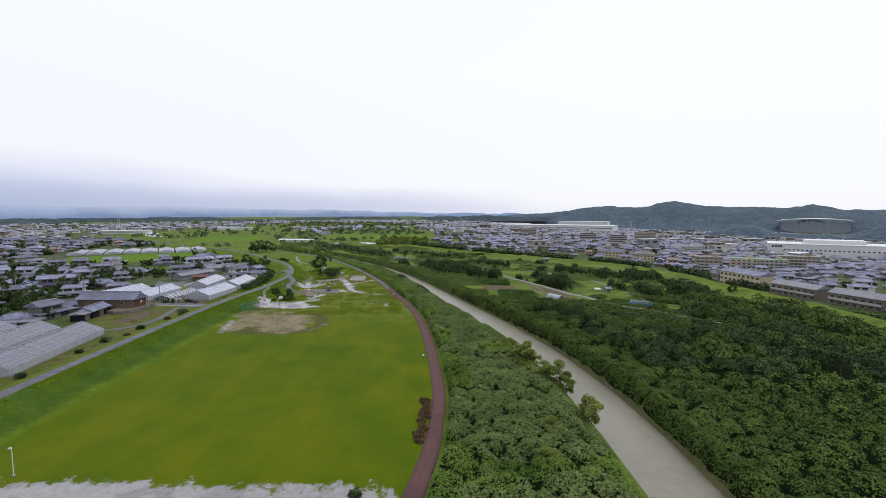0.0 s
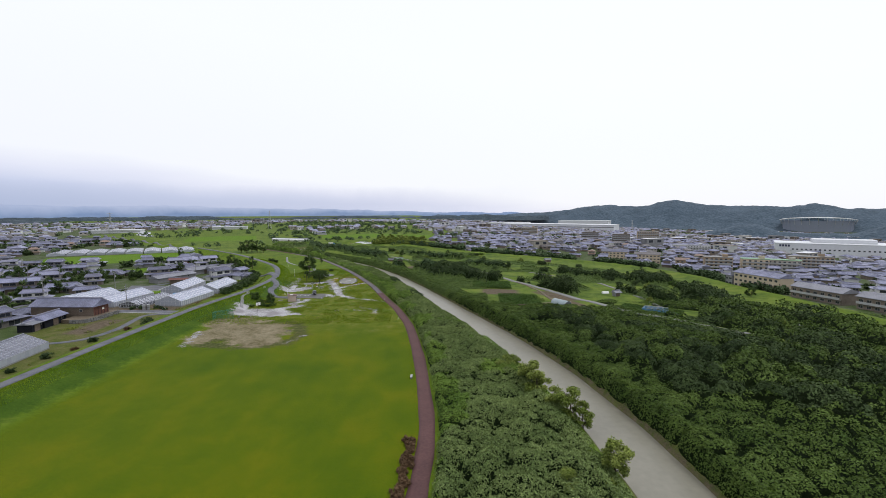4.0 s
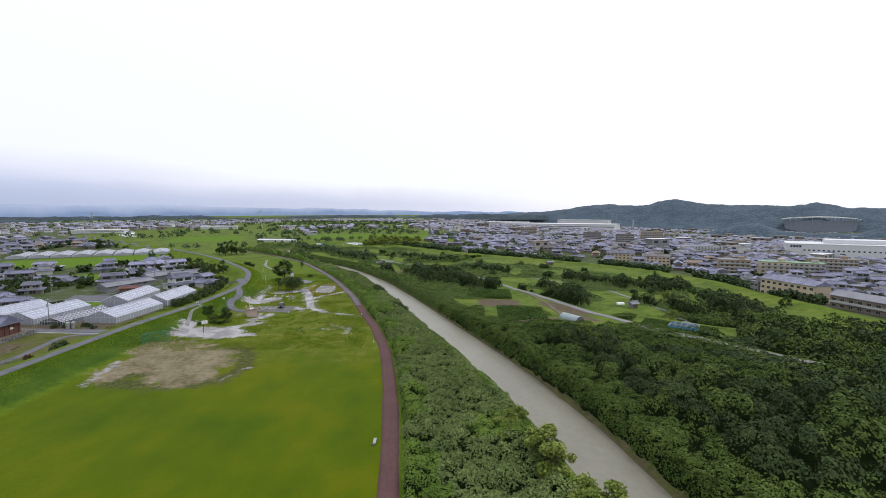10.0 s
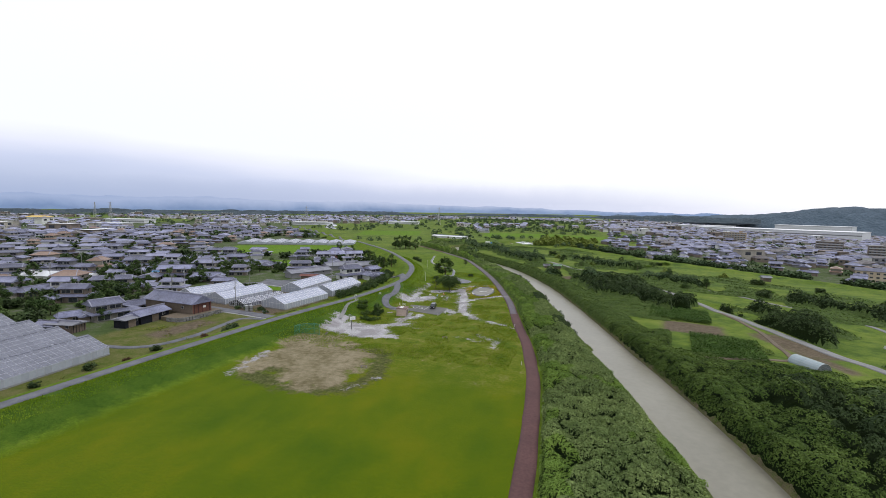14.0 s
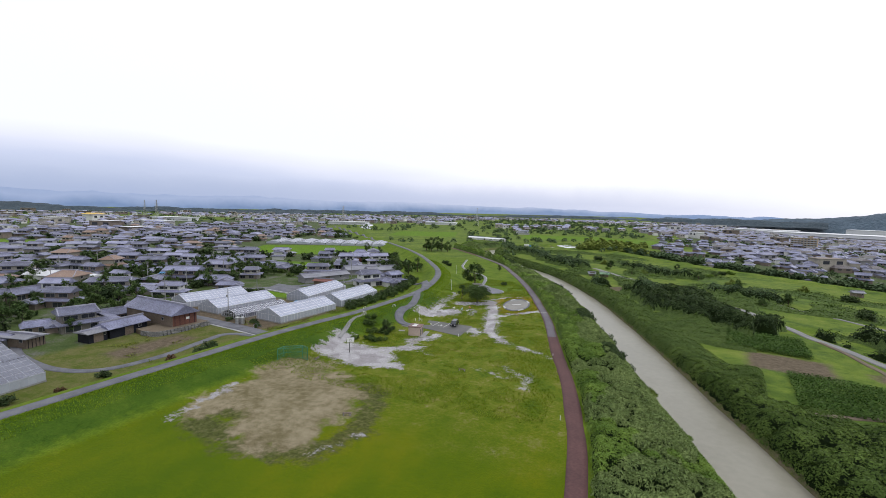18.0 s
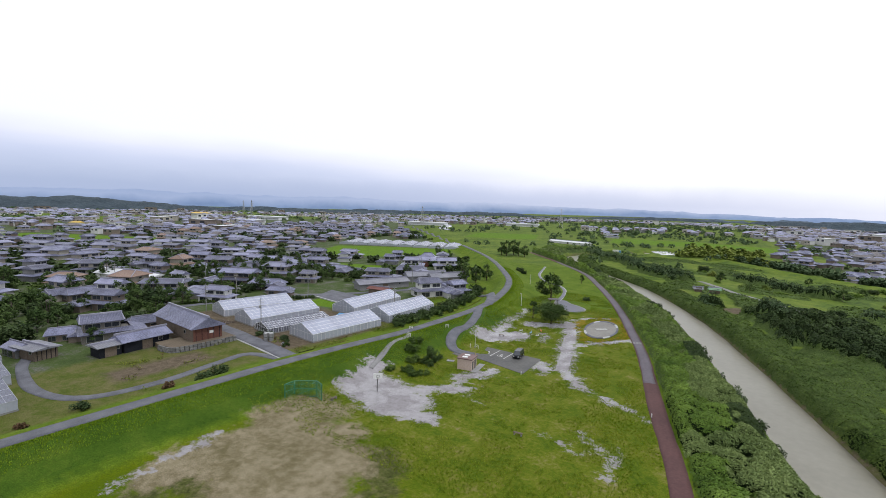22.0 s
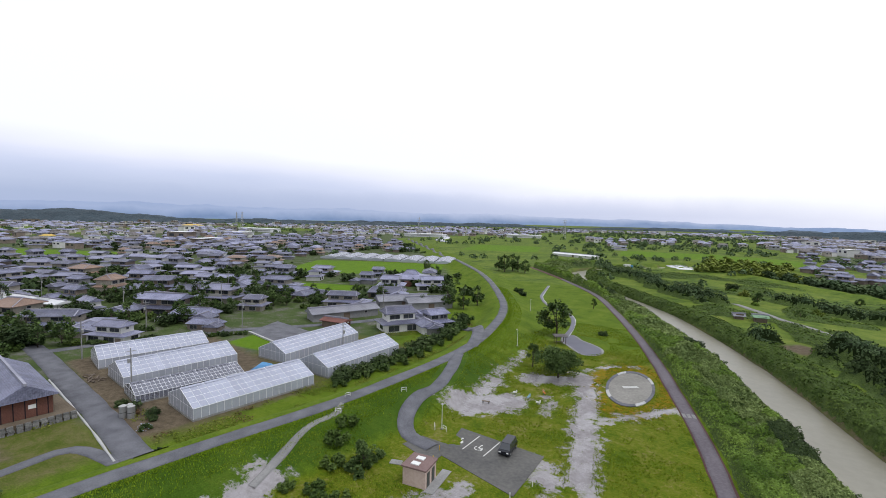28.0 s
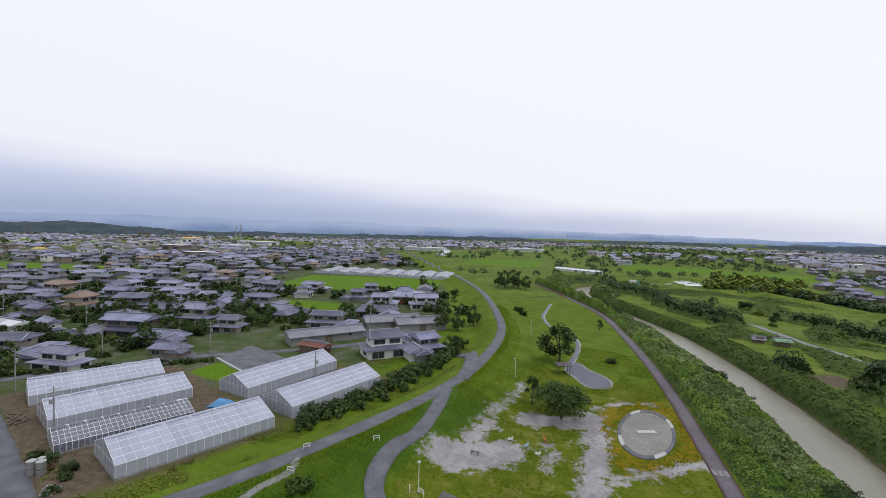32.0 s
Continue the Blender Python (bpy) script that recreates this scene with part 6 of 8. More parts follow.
# toilet block
tb = thing("toilet_block", pose(-53.1, 218.1, 0, 0, 0, 10), "small pinkish-beige toilet block with a flat brown roof", "toilet block")
put("wall", Build().box(-1.7, -1.7, -0.2, 1.7, 1.7, 2.5).mesh("wall", M_PINKWALL), tb)
put("roof", Build().slab([(-1.9, -1.9), (1.9, -1.9), (1.9, 1.9), (-1.9, 1.9)], 2.5, 2.72).mesh("roof", surface("mauve_brown_roof", (0.16, 0.1, 0.095), (0.24, 0.16, 0.15), 3)), tb)
for y in (-0.75, 0.75):
    put("skylight", Build().box(-0.6, -0.4, 0, 0.6, 0.4, 0.12).mesh("skylight", M_WHITE), tb, pose(-0.2, y, 2.72), "white plastic skylight")
for y in (-0.8, 0.7):
    put("door", Build().box(0, -0.4, 0, 0.05, 0.4, 2.0).mesh("door", M_DARKPOST), tb, pose(1.7, y, 0))
put("doorstep", Build().box(1.7, -2.2, -0.2, 3.1, 4.0, 0.07).mesh("doorstep", M_CONC), tb, label="pale concrete apron")
tagged(put("manhole_slab", Build().box(-0.9, -0.6, -0.1, 0.9, 0.6, 0.08).mesh("manhole_slab", M_CONC), None, pose(-58.7, 219.8, 0, 0, 0, 20)), "pale concrete slab set in the grass", "slab")

# basketball hoop
bh = thing("basketball_hoop", pose(-60.2, 195.4, 0, 0, 0, -40), "basketball hoop on a dark pole over wet ground", "basketball hoop")
put("pole", Build().bar((0, 0, -0.3), (0, 0, 3.4), 0.09, 0, 8).mesh("pole", M_DARKPOST), bh)
put("arm", Build().bar((0, 0, 3.2), (0.9, 0, 3.45), 0.05).bar((0, 0, 2.6), (0.9, 0, 3.2), 0.04).mesh("arm", M_DARKPOST), bh)
bo = put("backboard", Build().box(0.9, -0.9, 2.95, 0.96, 0.9, 4.05).mesh("backboard", M_WHITE), bh, label="white rectangular backboard")
put("target", Build().box(0.962, -0.3, 3.2, 0.97, 0.3, 3.25).box(0.962, -0.3, 3.6, 0.97, 0.3, 3.65).box(0.962, -0.3, 3.25, 0.97, -0.25, 3.6).box(0.962, 0.25, 3.25, 0.97, 0.3, 3.6).mesh("target", M_DARKPOST), bo)
rim = Build()
for k in range(14):
    a0, a1 = 6.2832 * k / 14, 6.2832 * (k + 1) / 14
    rim.bar((1.22 + 0.23 * math.cos(a0), 0.23 * math.sin(a0), 3.05), (1.22 + 0.23 * math.cos(a1), 0.23 * math.sin(a1), 3.05), 0.015, 0, 5)
put("rim", rim.mesh("rim", M_RUST), bh, label="rusty red steel rim")

# green ball-stop cage beside the infield
cg = thing("backstop", pose(-68.6, 184.4, 0, 0, 0, 38), "green steel baseball backstop with netting", "backstop")
corners = [(-3.4, -0.9), (-2.1, 0.9), (2.1, 0.9), (3.4, -0.9)]
fr = Build()
for x, y in corners:
    fr.bar((x, y, -0.2), (x, y, 3.2), 0.075)
for (x0, y0), (x1, y1) in zip(corners, corners[1:]):
    for z in (0.15, 1.7, 3.2):
        fr.bar((x0, y0, z), (x1, y1, z), 0.06)
fr.bar((-2.1, 0.9, 3.2), (-1.6, -0.9, 3.3), 0.04).bar((2.1, 0.9, 3.2), (1.6, -0.9, 3.3), 0.04).bar((-3.4, -0.9, 3.2), (3.4, -0.9, 3.3), 0.04).bar((-2.1, 0.9, 0.2), (2.0, -0.6, 2.4), 0.04)
put("frame", fr.mesh("frame", M_GREENPAINT), cg)
for (x0, y0), (x1, y1) in zip(corners, corners[1:]):
    net = Build()
    k = int(math.hypot(x1 - x0, y1 - y0) / 0.22)
    for i in range(1, k):
        t = i / k
        net.bar((x0 + (x1 - x0) * t, y0 + (y1 - y0) * t, 0.15), (x0 + (x1 - x0) * t, y0 + (y1 - y0) * t, 3.2), 0.018, 0, 3)
    for i in range(1, 14):
        net.bar((x0, y0, 0.15 + i * 0.22), (x1, y1, 0.15 + i * 0.22), 0.018, 0, 3)
    put("net", net.mesh("net", M_GREENPAINT), cg, label="green wire netting")


def bench(x, y, turn, mat, label, length=1.6):
    ob = thing("bench", pose(x, y, float(height(x, y)) + 0.02, 0, 0, turn), label, "bench")
    for k in (-1, 0, 1):
        put("slat", Build().box(-length / 2, -0.07, 0.4, length / 2, 0.07, 0.45).mesh("slat", mat), ob, pose(0, k * 0.17, 0))
    for sx in (-1, 1):
        put("leg", Build().box(-0.06, -0.22, -0.1, 0.06, 0.22, 0.4).mesh("leg", M_CONC), ob, pose(sx * length * 0.36, 0, 0))
    return ob


bench(0.4, 122.7, 88, M_LIGHTCONC, "pale concrete bench beside the red path", 1.9)
bench(-64.0, 187.5, 100, M_WOOD, "brown wooden bench beside the backstop")
bench(-40, 166, 20, M_WOOD, "dark wooden bench lying in the grass")
bench(-58.8, 247, 10, M_WOOD, "brown wooden bench at the puddle's edge")
bench(-30, 196, 5, M_WOOD, "low dark wooden bench in the grass")


def lamp(x, y, turn=0):
    ob = thing("park_lamp", pose(x, y, float(height(x, y)), 0, 0, turn), "slim white park lamp post with a round head", "lamp", "park lamps")
    put("base", Build().box(-0.2, -0.2, -0.1, 0.2, 0.2, 0.18).mesh("base", M_CONC), ob)
    put("pole", Build().bar((0, 0, 0), (0, 0, 4.5), 0.06, 0, 8, 0.045).mesh("pole", M_WHITE), ob)
    put("arm", Build().bar((0, 0, 4.45), (0.35, 0, 4.6), 0.035).mesh("arm", M_WHITE), ob)
    put("shade", Build().bar((0.35, 0, 4.52), (0.35, 0, 4.7), 0.28, 0, 12, 0.1).mesh("shade", M_LIGHTCONC), ob)


for x, y in ((-61.5, 69.1), (-70, 285), (-59.3, 232.5), (-88, 335)):
    lamp(x, y, x * 13)


def railing(x, y, turn):
    ob = thing("stile_rail", pose(x, y, float(height(x, y)), 0, 0, turn), "low white tubular barrier beside the lane", "barrier", "white barriers")
    for sx in (-0.5, 0.5):
        put("post", Build().bar((0, 0, -0.1), (0, 0, 0.85), 0.045).mesh("post", M_WHITE), ob, pose(sx, 0, 0))
    put("rail", Build().bar((-0.5, 0, 0.85), (0.5, 0, 0.85), 0.045).bar((-0.5, 0, 0.45), (0.5, 0, 0.45), 0.035).mesh("rail", M_WHITE), ob)


for x, y, t in ((-73.2, 221.8, 20), (-60.3, 231.8, -50), (-58.5, 232.2, -20), (-71, 236.5, 60), (-76.9, 227.5, 70)):
    railing(x, y, t)
# concrete steps down the embankment beside the footpath
st = thing("stairs", pose(-71.8, 222.2, 0, 0, 0, -20), "grey concrete steps on the embankment slope", "stairs")
for k in range(9):
    put("step", Build().box(-1.0, -0.18, -1.0, 1.0, 0.2, 0.0).mesh("step", M_CONC), st, pose(0.36 * k - 1.2, 0, 2.5 - 0.2 * k, 0, 0, 90))

# round paved plaza with white edging arcs
pz = thing("round_plaza", pose(-37.7, 273.8, 0), "round grey paved plaza with four white kerb arcs", "plaza", kind="structure")
ring = [(5.6 * math.cos(6.2832 * k / 48), 5.6 * math.sin(6.2832 * k / 48)) for k in range(48)]
put("paving", Build().slab([(x * 1.05, y * 2.5) for x, y in ring], -0.2, 0.07).mesh("paving", surface("grey_worn_paving", (0.17, 0.163, 0.145), (0.3, 0.287, 0.26), 1.4, 0.8, 0.2, 6, 0.5)), pz, pose(0, 0, 0, 0, 0, 7.5) @ Matrix.Diagonal((0.82, 0.82, 1, 1)))
for q in range(4):
    a0 = 0.4 + q * math.pi / 2
    for band, (r0, r1, mt) in enumerate(((0.9, 1.02, M_ASPHALT), (0.9, 1.02, M_LIGHTCONC))):
        arc, lo_a, hi_a = Build(), (a0 + 0.42, a0 + 1.57) if band == 0 else (a0, a0 + 0.42), 0
        n = 6
        for k in range(n):
            u, v = lo_a[0] + (lo_a[1] - lo_a[0]) * k / n, lo_a[0] + (lo_a[1] - lo_a[0]) * (k + 1) / n
            pts = [(5.6 * 1.05 * r * math.cos(a), 5.6 * 2.5 * r * math.sin(a)) for r, a in ((r0, u), (r1, u), (r1, v), (r0, v))]
            arc.slab(pts, -0.1, 0.16)
        put("kerb_arc", arc.mesh("kerb_arc", mt), pz, pose(0, 0, 0, 0, 0, 7.5) @ Matrix.Diagonal((0.82, 0.82, 1, 1)))
for k in range(-3, 4):
    put("slat", Build().box(-0.18, -0.55, 0.07, 0.18, 0.55, 0.12).mesh("slat", M_LINE), pz, pose(k * 0.5 * 0.77, k * 0.5 * 0.64, 0, 0, 0, 40))

# crossing slab on the red path
for dx in (-0.9, 0.0, 0.9):
    tagged(put("crossing_stripe", Build().box(-0.3, -0.9, 0.0, 0.3, 0.9, 0.02).mesh("crossing_stripe", M_CONC), None, pose(-25.3 + dx * 0.9, 264.6 + dx * 0.3, 0.14, 0, 0, 18)), "worn white stripe painted across the red path", "road marking", "crossing stripes")
NORTH_PATH = curve([(-16.7, 234), (-22, 254.5), (-30.5, 280), (-36, 296), (-46, 322), (-63, 361), (-82, 399), (-115, 445)], 3)
ribbon("path_red_north", NORTH_PATH, 1.22, M_PURPLE, 0.095, None, "grey worn northern stretch of the riverside path", "path")

# pond and the little winding stream
STREAM = curve([(-111, 412), (-104, 388), (-99.5, 374), (-92, 360), (-86, 352), (-78, 346), (-71.5, 336), (-67, 322), (-64.5, 309)], 1.5)
ribbon("water_stream", STREAM, np.linspace(0.55, 0.8, len(STREAM)), M_POND, 0.05, None, "narrow winding grey stream through the lawn", "stream")
ribbon("kerb_stream", STREAM + (0.9, -0.4), 0.14, M_LIGHTCONC, 0.06, None, "pale stone edge of the little stream", "kerb")
pd = [(-65.6, 310), (-63.3, 302), (-59.5, 297.6), (-54.6, 292.3), (-51.6, 292.6), (-50, 295.6), (-51, 300), (-54.5, 303.6), (-58.6, 306.3), (-62.8, 311)]
pc = curve(pd + pd[:1], 1.0)[:-1]
tagged(put("water_pond", Build().slab([tuple(p) for p in pc], -0.3, 0.06).mesh("water_pond", M_POND)), "small still grey pond with a rounded shore", "pond", kind="structure")
ribbon("kerb_pond", np.vstack([pc, pc[:1]]), 0.3, M_CONC, 0.05, None, "pale stone edge of the pond", "kerb")
# pergola beside the pond
pg = thing("pergola", pose(-62.9, 299, 0, 0, 0, 35), "small wooden shelter with a dark flat roof", "pergola")
for sx in (-1.4, 1.4):
    for sy in (-1.2, 1.2):
        put("post", Build().box(-0.08, -0.08, -0.1, 0.08, 0.08, 2.3).mesh("post", M_WOOD), pg, pose(sx, sy, 0))
put("roof", Build().slab([(-1.9, -1.7), (1.9, -1.7), (1.9, 1.7), (-1.9, 1.7)], 2.3, 2.5).mesh("roof", M_TILE3), pg)
put("seat", Build().box(-1.1, 0.5, 0.35, 1.1, 0.95, 0.42).box(-1.0, 0.6, 0, -0.85, 0.85, 0.35).box(0.85, 0.6, 0, 1.0, 0.85, 0.35).mesh("seat", M_WOOD), pg)

# spring toys in the wet playground
M_TOYBLUE, M_TOYORANGE = plain("pale_blue_toy", (0.3, 0.5, 0.62), 0.4), plain("orange_toy", (0.6, 0.2, 0.05), 0.4)
for x, y, t, mt, lb in ((-56.2, 254.6, 20, M_WHITE, "white spring rider toy standing in a puddle"), (-52.9, 254.2, 80, M_TOYBLUE, "pale blue spring rider toy in wet sand"), (-51.3, 258.2, 140, M_TOYORANGE, "orange spring rider toy in wet sand"), (-50.2, 252.5, 10, M_WHITE, "white spring rider toy in wet sand")):
    ob = thing("spring_rider", pose(x, y, 0, 0, 0, t), lb, "playground toy", "spring riders")
    sp = Build()
    for k in range(20):
        a, b_ = k * 1.0, (k + 1) * 1.0
        sp.bar((0.13 * math.cos(a), 0.13 * math.sin(a), 0.02 * k), (0.13 * math.cos(b_), 0.13 * math.sin(b_), 0.02 * (k + 1)), 0.025, 0, 4)
    put("spring", sp.mesh("spring", M_DARKPOST), ob)
    put("body", Build().box(-0.45, -0.14, 0.4, 0.4, 0.14, 0.68, 0, 0.8).box(0.25, -0.1, 0.6, 0.5, 0.1, 1.0, 0, 0.7).mesh("body", mt), ob)
    put("handle", Build().bar((0.2, -0.3, 0.8), (0.2, 0.3, 0.8), 0.025).mesh("handle", M_STEEL), ob)

# yellow and white marker posts round the parking lot
M_YELLOW = plain("yellow_marker", (0.65, 0.45, 0.03), 0.5)
for x, y, mt, lb in ((-54.6, 223.4, M_YELLOW, "short yellow marker post at the parking lot"), (-41.2, 221.8, M_WHITE, "short white marker post at the parking lot"), (-39.9, 226, M_WHITE, "short white marker post at the parking lot"), (-55.6, 226.5, M_YELLOW, "short yellow marker post at the parking lot"), (-13.3, 216.5, M_WHITE, "thin white marker post beside the red path"), (-5.5, 181, M_WHITE, "thin white marker post beside the red path")):
    tagged(put("marker_post", Build().bar((0, 0, -0.1), (0, 0, 0.8), 0.07, 0, 8, 0.06).mesh("marker_post", mt), None, pose(x, y, float(height(x, y)))), lb, "post", "marker posts")

# ---- farmyard clutter ----
for x, y, s in ((-106.6, 202.6, 1.0), (-105.4, 203.4, 1.0), (-107.6, 204.0, 0.8)):
    ob = thing("water_tank", pose(x, y, 0.02), "pale grey metal water tank on the ground", "tank", "water tanks")
    ob.scale = (s, s, s)
    put("shell", Build().bar((0, 0, 0), (0, 0, 2.1), 0.62, 0, 18).mesh("shell", M_STEEL), ob)
    put("lid", Build().bar((0, 0, 2.1), (0, 0, 2.3), 0.64, 0, 18, 0.25).mesh("lid", M_LIGHTCONC), ob)
    put("band", Build().bar((0, 0, 1.0), (0, 0, 1.08), 0.64, 0, 18).mesh("band", M_DARKPOST), ob)
tp = Build()
for i in range(6):
    for j in range(4):
        def top_(a, b): return (a * 0.9 - 2.7, b * 0.9 - 1.8, 1.5 * math.sin(math.pi * min(1, max(0, a / 6))) * math.sin(math.pi * min(1, max(0, b / 4))) + 0.1 * ((a * 7 + b * 3) % 3) + 0.05)
        tp.face([top_(i, j), top_(i + 1, j), top_(i + 1, j + 1), top_(i, j + 1)])
tagged(put("tarpaulin_heap", tp.mesh("tarpaulin_heap", M_BLUETARP), None, pose(-110, 233.2, 0.05, 0, 0, 20)), "blue tarpaulin over a heap between greenhouses", "tarpaulin")
wr_ = np.random.default_rng(9)
for k in range(14):
    x, y = -133 + wr_.uniform(-3, 3), 206.5 + wr_.uniform(-1.2, 1.2)
    tagged(put("timber", Build().box(-1.3, -0.09, 0, 1.3, 0.09, 0.15).mesh("timber", M_WOOD), None, pose(x, y, 0.05 + 0.06 * (k % 4), 0, 0, wr_.uniform(-40, 40))), "weathered timber lying on bare ground", "timber", "timber pile")
# stone retaining wall and terrace below the barn and the black storehouse
wl_ = thing("retaining_wall", pose(0, 0, 0), "grey stone retaining wall below the barn", "wall", kind="structure")
stone_rng = np.random.default_rng(13)
WALL = curve([(-119.5, 181.5), (-115, 182.5), (-113.6, 186), (-113.2, 192), (-113, 198)], 0.9)
stones = [Build().box(-0.44, -0.22, 0, 0.44, 0.22, 0.36, 0, 0.88).mesh("stone", M_STONE) for _ in range(2)]
for a_, b_ in zip(WALL[:-1], WALL[1:]):
    for h_ in range(4):
        c_ = (a_ + b_) / 2
        put("stone", stones[h_ % 2], wl_, pose(c_[0] - 0.06 * h_, c_[1] + stone_rng.uniform(-0.08, 0.08), h_ * 0.34 - 0.1, 0, stone_rng.uniform(-4, 4), math.degrees(math.atan2(b_[1] - a_[1], b_[0] - a_[0])) + stone_rng.uniform(-6, 6)))
put("base", Build().slab([(-122.8, 182.2), (-119.5, 181.8), (-115.2, 182.8), (-113.9, 186), (-113.5, 192), (-113.3, 198), (-147, 199.5), (-147, 188.5), (-122.8, 188.5)], -0.2, 1.25).mesh("base", M_DIRT), wl_, label="bare earth terrace")

# ---- utility poles ----
POLES = [(-101.5, 249.5), (-116.4, 207.8), (-150.8, 210.5), (-149, 251.6), (-168, 232), (-205, 240), (-133, 300), (-226, 212), (-186, 266), (-256, 230), (-222, 290), (-150, 330), (-282, 262), (-310, 300), (-250, 320)]


def pole(x, y, turn):
    ob = thing("utility_pole", pose(x, y, float(height(x, y)), 0, 0, turn), "tall grey concrete utility pole with crossarms", "utility pole", "utility poles")
    put("shaft", Build().bar((0, 0, -0.3), (0, 0, 9.5), 0.16, 0, 8, 0.1).mesh("shaft", M_CONC), ob)
    for z in (8.9, 8.1):
        put("crossarm", Build().box(-0.9, -0.05, -0.05, 0.9, 0.05, 0.05).mesh("crossarm", M_STEEL), ob, pose(0, 0.12, z))
    put("transformer", Build().bar((0, 0, 0), (0, 0, 0.8), 0.25, 0, 10).mesh("transformer", M_STEEL), ob, pose(0.38, 0, 6.6))


for x, y in POLES:
    pole(x, y, x * 7)
tagged(put("car_park", Build().slab([(-150, 238), (-145, 248), (-163, 252), (-167, 243)], -0.2, 0.08).mesh("car_park", M_LOT)), "dark asphalt yard beside the village lane", "parking lot", kind="structure")
tagged(put("car_park_edge", Build().box(-0.25, -6, -0.1, 0.25, 6, 0.3).mesh("car_park_edge", M_LIGHTCONC), None, pose(-147, 243, 0, 0, 0, -27)), "pale concrete edge of the asphalt yard", "kerb", kind="structure")


# ---- fields east of the river ----
def crop_rows(name, x0, y0, x1, y1, turn, gap, tall, mat, label):
    """Rows of leafy plants in a turned rectangle."""
    r = np.random.default_rng(int(abs(x0 * 7 + y0)))
    cx, cy, c, s = (x0 + x1) / 2, (y0 + y1) / 2, math.cos(radians(turn)), math.sin(radians(turn))
    w, h = abs(x1 - x0), abs(y1 - y0)
    pts = []
    for v in np.arange(-h / 2, h / 2, gap):
        n = int(w * 42)
        u = r.uniform(-w / 2, w / 2, n)
        vv = v + r.normal(0, 0.16, n)
        pts.append(np.column_stack([cx + u * c - vv * s, cy + u * s + vv * c, r.uniform(0.05, tall, n)]))
    p = np.concatenate(pts)
    p[:, 2] += height(p[:, 0], p[:, 1])
    v, q = leaves(p, 0.22, 0.4, 1.0, r)
    return tagged(put(name, np_mesh(name, v, q, mat)), label, "crops", kind="stuff")


crop_rows("bean_rows", 38, 210, 56, 234, -8, 1.5, 0.9, L_CROP, "rows of leafy green crops in a riverside field")
crop_rows("corn_rows", 31, 252, 51, 274, -8, 1.1, 1.4, L_CROP, "dense rows of tall green crops beside bare soil")
crop_rows("far_rows", 88, 198, 112, 212, -35, 1.6, 0.7, L_CROP, "rows of vegetables beside the gravel track")
ribbon("path_field", curve([(58, 276.7), (61, 262), (62.9, 248.8), (62.5, 232), (61.2, 215.7), (52, 211.5), (37.5, 208.3)], 2), 0.8, M_DIRT, 0.15, None, "narrow tan dirt path around the field", "path")
ribbon("path_levee_foot", curve([(35, 360), (54, 366), (72, 338), (93, 311), (108, 287), (110.8, 244), (108, 212), (104, 190)], 4), 1.0, M_GRAVEL, 0.2, None, "pale gravel track between fields and levee", "path")
ribbon("path_forest_gap", curve([(139, 232), (143, 217), (145.4, 188), (147, 170)], 4), 2.2, M_GRAVEL, 0.3, None, "grey gravel clearing between dark shrubs", "path")

# polytunnel and field sheds
gt = float(height(63, 210.5)) - 0.1
pt = thing("polytunnel", pose(63, 210.5, gt, 0, 0, -62), "pale blue-grey plastic polytunnel in the field", "polytunnel")
tun = Build()
for k in range(10):
    a0, a1 = math.pi * k / 10, math.pi * (k + 1) / 10
    tun.face([(-4, 2.2 * math.cos(a0), 2.2 * math.sin(a0)), (4, 2.2 * math.cos(a0), 2.2 * math.sin(a0)), (4, 2.2 * math.cos(a1), 2.2 * math.sin(a1)), (-4, 2.2 * math.cos(a1), 2.2 * math.sin(a1))])
put("cover", tun.mesh("cover", surface("plastic_film", (0.25, 0.32, 0.34), (0.36, 0.43, 0.46), 3, 0.4, 0.2, 6, 0.4)), pt)
hp = Build()
for x in np.linspace(-4, 4, 9):
    for k in range(8):
        a0, a1 = math.pi * k / 8, math.pi * (k + 1) / 8
        hp.bar((x, 2.23 * math.cos(a0), 2.23 * math.sin(a0)), (x, 2.23 * math.cos(a1), 2.23 * math.sin(a1)), 0.03, 0, 4)
put("hoops", hp.mesh("hoops", M_STEEL), pt)
for x in (-4.01, 4.01):
    put("end_wall", Build().face([(x, 2.2 * math.cos(a), 2.2 * math.sin(a)) for a in np.linspace(0, math.pi, 12)]).mesh("end_wall", M_GHN), pt)
for x, y, t, w, d, h, mw, mr, lb in ((100, 240, 20, 3, 2.2, 1.8, M_GREYWALL, M_SHEETROOF, "small grey field shed beside the track"), (120, 436, 10, 5, 4, 2.6, M_BROWNWALL, M_SHEETROOF, "dark field hut below the levee"), (-14, 383.5, 15, 4, 3, 1.8, M_WOOD, M_GREENROOF, "small field shed with a pale green roof"), (-21, 384, 15, 3, 2.4, 1.3, M_WOOD, M_SHEETROOF, "low field shed with a grey roof")):
    barn(x, y, t, w, d, h, h + 0.8, mw, mr, lb, group="field sheds")
fr_ = Build()
for i in range(6):
    for j in range(4):
        fr_.bar((i * 1.8 - 4.5, j * 2 - 3, 0), (i * 1.8 - 4.5, j * 2 - 3, 1.5), 0.05, 0, 4)
for i in range(6):
    fr_.bar((i * 1.8 - 4.5, -3, 1.5), (i * 1.8 - 4.5, 3, 1.5), 0.05, 0, 4)
for j in range(4):
    fr_.bar((-4.5, j * 2 - 3, 1.5), (4.5, j * 2 - 3, 1.5), 0.05, 0, 4)
